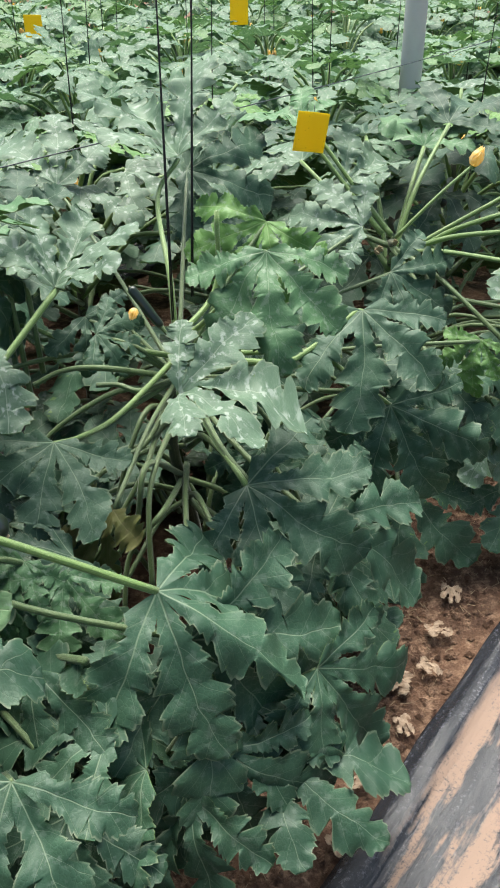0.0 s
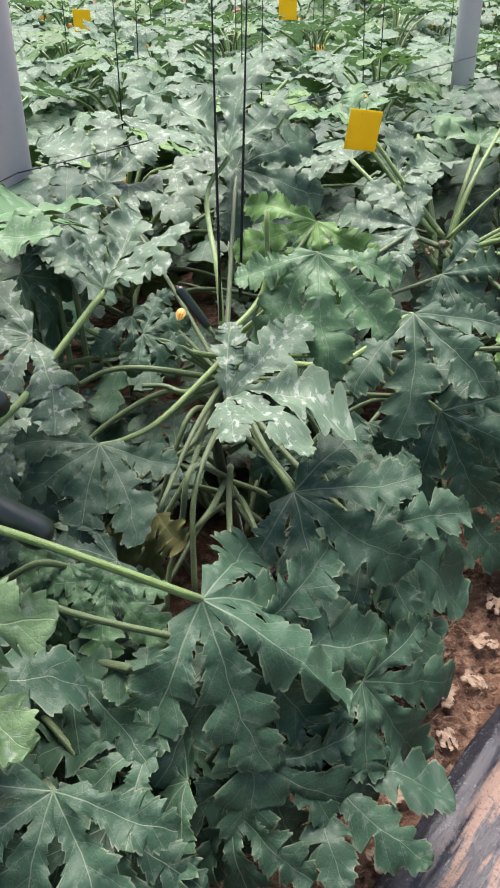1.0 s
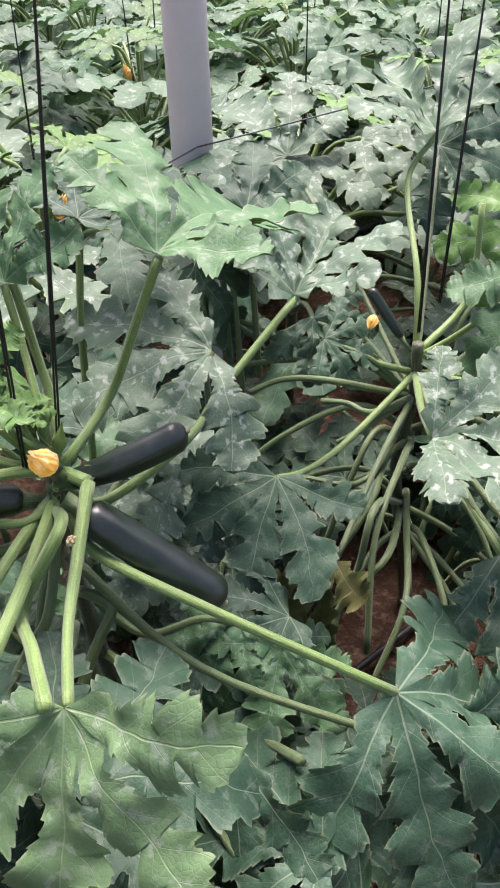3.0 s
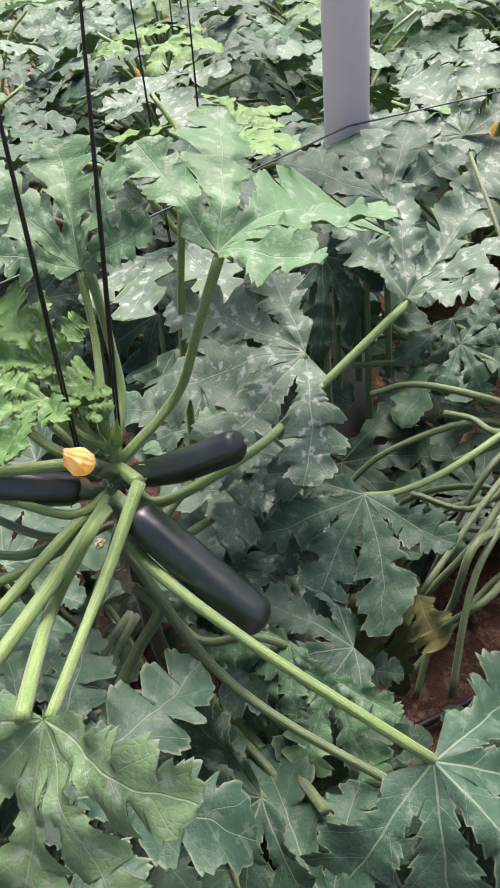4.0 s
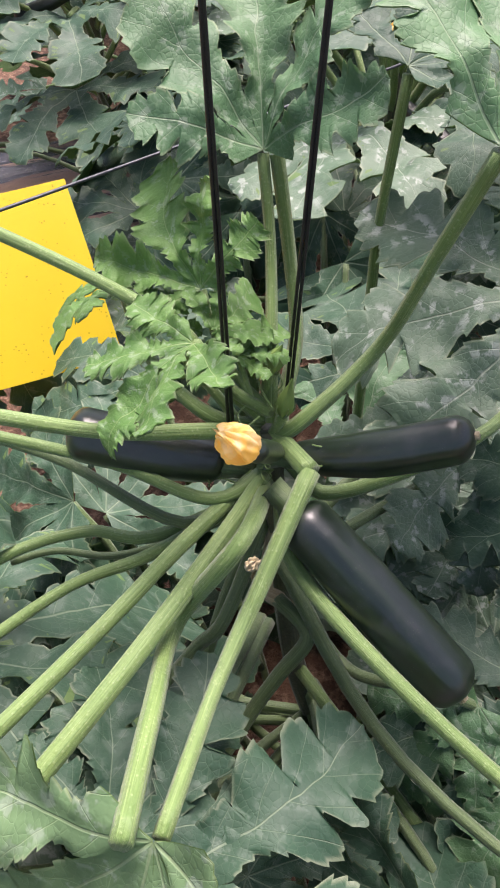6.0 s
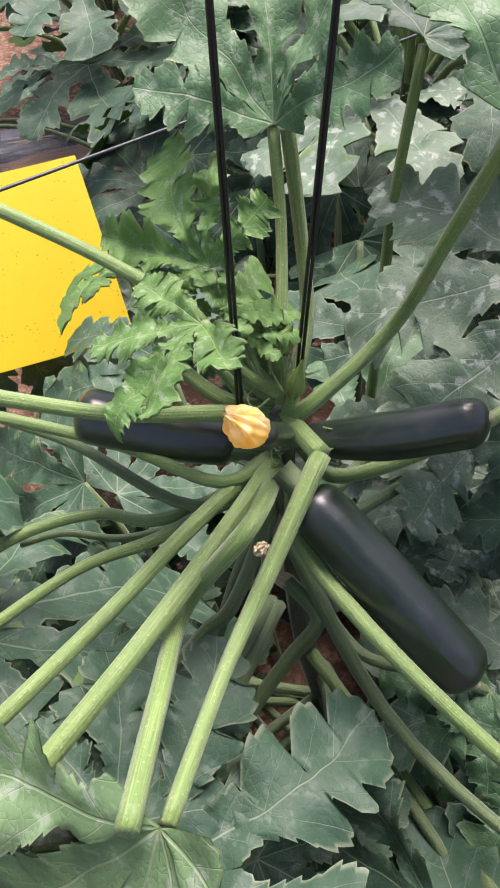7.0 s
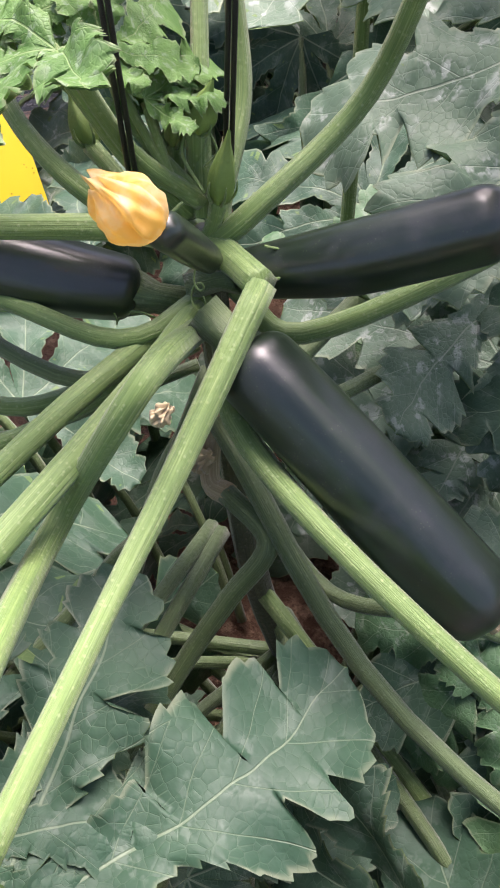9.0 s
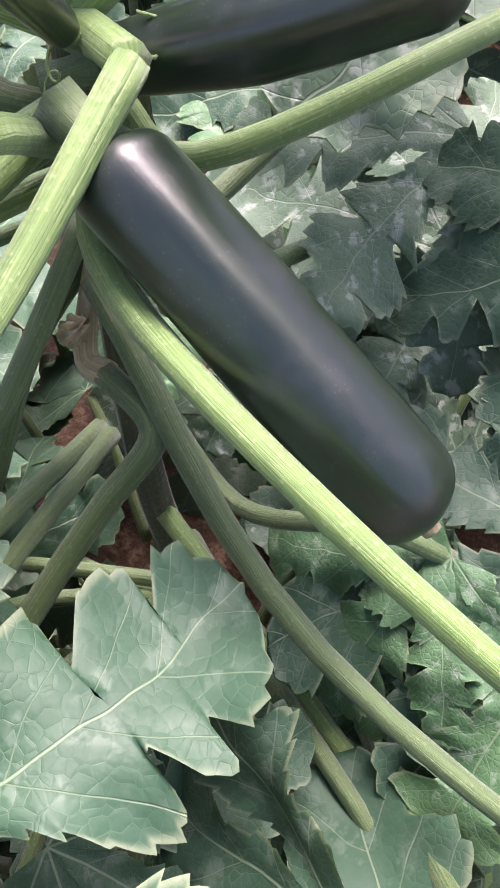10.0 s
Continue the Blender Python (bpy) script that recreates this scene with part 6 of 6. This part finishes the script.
# old bare stalks arching out of the dark middle of the plant behind
rng = random.Random(77)
for i in range(16):
    a = radians(-165 + 9.5 * i + rng.uniform(-5, 5))
    z0, ln = rng.uniform(0.22, 0.55), rng.uniform(0.26, 0.44)
    d = Vector((math.cos(a), math.sin(a), 0))
    p0 = Vector((-0.125, 1.690, z0))
    rise = rng.uniform(0.02, 0.10)
    pts = [p0, p0 + d * ln * 0.35 + Vector((0, 0, rise)), p0 + d * ln * 0.75 + Vector((rng.uniform(-0.03, 0.03), 0, rise * 0.4)), p0 + d * ln + Vector((rng.uniform(-0.05, 0.05), 0, -rng.uniform(0.04, 0.16)))]
    petiole(plant_b, [tuple(p) for p in pts], 0.0078, 0.006, STALK_DARK)

# the third plant of the row: a bare crown with level stalks, leaves at its far side
plant_c = thing("courgette_plant", "courgette plant with a bare crown and long level stalks", "plant", "courgette plants", (0.40, 2.28, 0))
CROWN = (0.385, 2.23, 0.69)
petiole(plant_c, [(0.40, 2.28, -0.01), (0.42, 2.30, 0.25), (0.40, 2.26, 0.52), CROWN], 0.017, 0.013, STEM, "brown-green main stem with old scars")
rng = random.Random(19)
for tip, mat in (((0.70, 2.13, 0.81), STALK), ((0.72, 2.07, 0.77), STALK), ((0.66, 2.03, 0.70), STALK), ((0.70, 1.96, 0.60), STALK_DARK), ((0.66, 1.93, 0.51), STALK_DARK), ((0.74, 2.30, 0.82), STALK), ((0.56, 2.52, 0.92), STALK), ((0.49, 2.48, 0.87), STALK), ((0.604, 1.85, 0.40), STALK_DARK), ((0.10, 2.40, 0.62), STALK_DARK), ((0.16, 2.62, 0.80), STALK), ((0.35, 2.66, 0.86), STALK)):
    a, b = np.array(CROWN) - np.array((0, 0, rng.uniform(0.0, 0.14))), np.array(tip)
    petiole(plant_c, [a, a * 0.6 + b * 0.4 + np.array((0, 0, rng.uniform(0.0, 0.05))), b], 0.0088, 0.0068, mat)
    out = b - np.array(CROWN)
    out /= np.linalg.norm(out)
    end = b + out * rng.uniform(0.18, 0.23) + np.array((0, 0, rng.uniform(-0.06, 0.03)))
    leaf(plant_c, tuple(b + np.array((0, 0, 0.006))), tuple(end), (-0.1 + 0.2 * out[0], -0.35, 0.9), rng.choice(("green", "silver", "fresh")), droop=0.2, fold=0.3, detail=1)
for i in range(22):
    a = radians(-150 + 10.5 * i + rng.uniform(-6, 6))
    out = np.array((math.cos(a), math.sin(a), 0))
    reach, z = rng.uniform(0.30, 0.56), rng.uniform(0.16, 0.52)
    foot = np.array((0.405, 2.28, max(0.05, z - 0.12)))
    b = np.array((0.405, 2.28, z)) + out * reach
    petiole(plant_c, [foot, (foot + b) / 2 + np.array((0, 0, 0.07)), b], 0.008, 0.0062, STALK_DARK)
    leaf(plant_c, tuple(b + np.array((0, 0, 0.006))), tuple(b + out * 0.16 + np.array((rng.uniform(-0.05, 0.05), -0.04, -rng.uniform(0.05, 0.14)))), (0.3 * out[0], -0.45, 0.8), "green", droop=0.25, fold=0.12, detail=1)
petiole(plant_c, [(0.385, 2.25, 0.70), (0.33, 2.33, 0.745), (0.271, 2.38, 0.797)], 0.0085, 0.0065)
leaf(plant_c, (0.271, 2.38, 0.802), (0.40, 2.50, 0.875), (-0.15, -0.55, 0.82), "silver", droop=0.15, fold=0.85)
for dx in (0.0, 0.022):
    petiole(plant_c, [(0.36 + dx, 2.26, 0.70), (0.27 + dx, 2.34, 0.80), (0.147 + dx * 1.3, 2.42, 0.94)], 0.0085, 0.0065)
leaf(plant_c, (0.147, 2.42, 0.946), (0.04, 2.56, 0.98), (0.10, -0.35, 0.93), "fresh", droop=0.2, fold=0.5)
petiole(plant_c, [(0.39, 2.22, 0.70), (0.50, 2.26, 0.80), (0.585, 2.295, 0.865)], 0.0055, 0.0045)
flower(plant_c, (0.585, 2.295, 0.865), (0.605, 2.30, 0.905), 0.016, PETAL, "orange flower on a thin stalk", seed=8)
for q in range(5):
    a = 1.3 * q
    flower(plant_c, (0.375 + 0.025 * math.cos(a), 2.215 + 0.02 * math.sin(a), 0.62 + 0.018 * q), (0.372 + 0.035 * math.cos(a), 2.205 + 0.03 * math.sin(a), 0.635 + 0.018 * q), 0.006, SCAR, "dried tan blossom remnant", "dried_blossom", 31 + q)

# ---- the rows behind ----
def field_plant(name, seed, leaves, joined=False, detail=1, height=0.72, spread=1.0, flowers=1, fruits=0, origin=(0, 0, 0)):
    """A plant with its stem at the origin: stalks spring from the upper stem, the young ones steep, the old ones spreading."""
    rng = random.Random(seed)
    root = thing(name, "courgette plant with large grey-green lobed leaves", "plant", "courgette plants", origin)
    child("stem", tube(spline([(0, 0, -0.02), (0.02, 0.02, 0.2), (0.0, 0.0, height * 0.75), (0, 0, height)], 4), [0.016, 0.016, 0.012], 8, 0.05, 5, STEM, name="stem"), root)
    bag = {"old": [[], [], []], "young": [[], [], []], "stalk": [[], [], []]}

    def put(key, verts, uvs, faces):
        a, b, c = bag[key]
        k = len(a)
        a.extend(verts), b.extend(uvs), c.extend(tuple(k + i for i in q) for q in faces)

    for i in range(leaves):
        low = i < leaves // 4                          # old leaves near the soil
        age = i / (leaves - 1)                         # 0: oldest, 1: youngest
        az = i * 2.3998 + rng.uniform(-0.3, 0.3)
        rise = radians(8 + 62 * age ** 1.4 + rng.uniform(-9, 9))
        ln = (0.50 - 0.30 * age ** 2.5) * rng.uniform(0.85, 1.12) * spread
        d = Vector((math.cos(az), math.sin(az), 0))
        z0 = height * (0.25 + 0.72 * age) if not low else rng.uniform(0.06, 0.2)
        p0 = Vector((0, 0, z0))
        mid = p0 + d * ln * 0.5 * math.cos(rise) + Vector((0, 0, ln * 0.6 * math.sin(rise) + 0.04))
        end = p0 + d * ln * math.cos(rise) + Vector((0, 0, ln * math.sin(rise)))
        size = (0.27 - 0.14 * age ** 3) * rng.uniform(0.85, 1.15)
        tilt = radians(rng.uniform(-35, 5) + 25 * age)
        way = (d * math.cos(tilt) + Vector((0, 0, math.sin(tilt))) + Vector((rng.uniform(-0.3, 0.3), rng.uniform(-0.3, 0.3), 0))).normalized()
        up = Vector((rng.uniform(-0.3, 0.3), rng.uniform(-0.3, 0.3), 1)) + d * 0.15
        kw = dict(detail=detail, droop=rng.uniform(0.12, 0.35), fold=rng.uniform(0.1, 0.45), cut=rng.uniform(0.6, 0.72), tooth=0.028)
        line = spline([p0, mid, end], 4)
        m = leaf_frame(end, end + way, up) @ Matrix.Scale(size, 4)
        if joined:
            vv, uu, ff = leaf_points(seed * 50 + i, **kw)
            put("young" if age > 0.88 else "old", [m @ Vector(p) for p in vv], uu, ff)
            me = tube(line, [0.008, 0.006], 5, 0, 5, None, False)
            put("stalk", [p.co.copy() for p in me.vertices], [(0.5, 0.5)] * len(me.vertices), [tuple(q.vertices) for q in me.polygons])
            bpy.data.meshes.remove(me)
        else:
            top = LEAF_YOUNG if age > 0.90 else (LEAF_SILVER_LIT if rng.random() < 0.45 else LEAF)
            child("petiole", tube(line, [0.0085, 0.007, 0.006], 8, 0.05, 4, STALK if age > 0.4 else STALK_DARK, name="petiole"), root)
            child("leaf", leaf_mesh(seed * 50 + i, top, LEAF_UNDER, size, **kw), root, leaf_frame(end, end + way, up))
    if joined:
        tagged(child("foliage", mesh_from("foliage", bag["old"][0], bag["old"][2], [LEAF_FAR_HAZY], bag["old"][1]), root), kind="stuff")
        tagged(child("young_foliage", mesh_from("young_foliage", bag["young"][0], bag["young"][2], [LEAF_FAR_YOUNG], bag["young"][1]), root), kind="stuff")
        tagged(child("petiole", mesh_from("petiole", bag["stalk"][0], bag["stalk"][2], [STALK], bag["stalk"][1]), root), kind="stuff")
    for i in range(flowers):
        az = rng.uniform(0, 6.28)
        b = Vector((0.03 * math.cos(az), 0.03 * math.sin(az), height + 0.02))
        child("flower", flower_mesh(seed + i, 0.05, 0.014, PETAL), root, along(b, b + Vector((0.3 * math.cos(az), 0.3 * math.sin(az), 1))))
    for i in range(fruits):
        az = rng.uniform(0, 6.28)
        b = Vector((0.03 * math.cos(az), 0.03 * math.sin(az), height - 0.05))
        child("fruit", fruit_mesh(rng.uniform(0.10, 0.19), 0.018, 0.02), root, along(b, b + Vector((math.cos(az), math.sin(az), -0.2))))
    return root


rng = random.Random(21)
near_kinds = [field_plant("courgette_plant", 31 + q, 28, False, 1, flowers=1 + q % 2, fruits=1) for q in range(4)]
far_kinds = [field_plant("courgette_plant", 61 + q, 28, True, 0, flowers=1 + q % 2) for q in range(4)]
used = set()
STEM_A = Vector((-0.50, 1.13, 0))
strings = []
# the row at -2.1 is unseen, added behind the camera to block sky light
ROWS_AT = (0.0, 0.85, 1.9, 2.75, 3.8, 4.65, 5.7, 6.55, 7.6, -2.1)
for row, off in enumerate(ROWS_AT):
    for k in range(-9, 15):
        at = STEM_A + ROW * (0.73 * k + 0.36 * (row % 2)) + ACROSS * (off + (1.30 if row == 1 and k == -1 else 0.14 if row == 1 and k == 0 else 0))
        at += Vector((rng.uniform(-0.06, 0.06), rng.uniform(-0.06, 0.06), 0))
        if row == 0 and k in (0, 1, 2):
            continue
        # added plant left of the view, there to shade the next one's lower leaves
        if row == 0 and k == -1:
            at -= ROW * 0.06
        if (at.y < 0.2 and off >= 0) or (row == 0 and k < -1) or (off < 0 and at.length > 3.2) or at.x < -5.5 or at.y > 10.5 or at.x > 4.5:
            continue
        if off >= 0 and (at.x < -1.2 - 0.55 * at.y or at.x > 0.9 + 0.42 * at.y):
            continue
        near = at.length < 3.4 and off >= 0
        kinds = near_kinds if near else far_kinds
        q = rng.randrange(4)
        m = Matrix.Translation(at) @ pose(0, 0, 0, rng.uniform(-4, 4), rng.uniform(-4, 4), rng.uniform(0, 360))
        key = (near, q)
        if key in used:
            copy_thing(kinds[q], m)
        else:
            used.add(key)
            kinds[q].matrix_basis = m
        if at.length < 5.5 and off >= 0:
            strings.append(at)
for kinds, near in ((near_kinds, True), (far_kinds, False)):
    for q, root in enumerate(kinds):
        if (near, q) not in used:
            root.matrix_basis = Matrix.Translation(STEM_A + ROW * (0.73 * (15 + q)) + ACROSS * (1.02 if near else 2.04))


# ---- strings, wires, poles, sticky traps ----
def twine(low, high, r=0.0015):
    low, high = Vector(low), Vector(high)
    a = [low.lerp(high, t / 10) for t in range(11)]
    side = Vector((0.0015, 0.0009, 0))
    root = thing("trellis_string", "taut black twine tied to a plant and hung from above", "string", "trellis strings", low)
    for sgn in (1, -1):
        line = [p - low + side * sgn * math.cos(i * 0.4) for i, p in enumerate(a)]
        child("strand", tube(line, [r, r], 8, 0.0, 5, STRING, name="strand"), root)
    return root


twine((-0.547, 1.106, 0.80), (-0.424, 1.160, 2.10))
twine((-0.570, 1.058, 0.80), (-0.483, 0.994, 2.10))
twine((-0.132, 1.650, 0.72), (-0.150, 1.880, 2.10))
twine((-0.102, 1.773, 0.72), (-0.060, 1.955, 2.10))
for at in strings:
    for sgn in (1,) if rng.random() < 0.6 else (1, -1):
        a = at + ROW * 0.05 * sgn
        twine((a.x, a.y, 0.60), (a.x + rng.uniform(-0.05, 0.05) + 0.03 * sgn, a.y + rng.uniform(-0.04, 0.08), 2.10), 0.0012)


def wire(p, q, r=0.0016, sag=0.01):
    line = [Vector(p).lerp(Vector(q), t / 16) - Vector((0, 0, sag * math.sin(math.pi * t / 16))) for t in range(17)]
    return tagged(new("support_wire", tube(line, [r, r], 6, 0, 5, WIRE, name="wire")), "thin grey support wire stretched along the row", "wire", "support wires")


wire((-1.06, 0.10, 0.95), (-0.575, 1.875, 0.95))
wire((-0.575, 1.875, 0.95), (1.40, 4.67, 0.95))
for off in ROWS_AT:
    c = STEM_A + ACROSS * off
    a, b = c - ROW * 8, c + ROW * 10
    wire((a.x, a.y, 2.10), (b.x, b.y, 2.10), 0.002, 0.0)


def pole(x, y, r=0.044):
    root = thing("support_pole", "pale grey-white painted steel pole standing among the plants", "pole", "support poles", (x, y, 0))
    child("pipe", tube([(0, 0, -0.05), (0, 0, 1.2), (0, 0, 2.8)], [r, r, r], 32, 0, 5, PIPE, name="pipe"), root)
    child("clamp", tube([(0, 0, 2.06), (0, 0, 2.10)], [r * 1.12, r * 1.12], 32, 0, 5, WIRE, name="clamp"), root)
    return root


pole(-0.598, 1.918, 0.0405)
pole(0.651, 3.818)


def trap(x, y, z, w, h, turn, lean=0.0, swing=0.0):
    """A yellow card, slightly curled, hung from a wire by a hook."""
    root = thing("sticky_trap", "bright yellow sticky insect trap card dotted with small flies", "insect trap", "sticky traps", (x, y, z))
    verts, faces, nx, ny = [], [], 12, 16
    for side in (0, 1):
        for j in range(ny + 1):
            for i in range(nx + 1):
                u, v = i / nx - 0.5, j / ny
                verts.append((u * w, 0.02 * w * math.cos(u * 5) + 0.05 * h * v * v - side * 0.0012, -v * h))
    m = (nx + 1) * (ny + 1)
    for j in range(ny):
        for i in range(nx):
            a = j * (nx + 1) + i
            faces += [(a, a + 1, a + nx + 2, a + nx + 1), (m + a + nx + 1, m + a + nx + 2, m + a + 1, m + a)]
    card = child("card", mesh_from("card", verts, faces, [TRAP]), root, pose(0, 0, 0, lean, swing, turn))
    child("hook", tube(spline([(0, 0.002, -0.012), (0, 0.006, 0.004), (0, 0, 0.016), (0, -0.006, 0.008)], 5), [0.0009, 0.0009], 6, 0, 5, WIRE, name="hook"), root)
    return root


trap(-1.300, 1.335, 0.690, 0.27, 0.29, 66, -46, 4)
trap(0.180, 2.36, 0.985, 0.085, 0.10, 14, 0, 8)
trap(-0.098, 5.8, 0.995, 0.11, 0.14, 10)
trap(-1.28, 5.5, 0.945, 0.11, 0.12, -10)
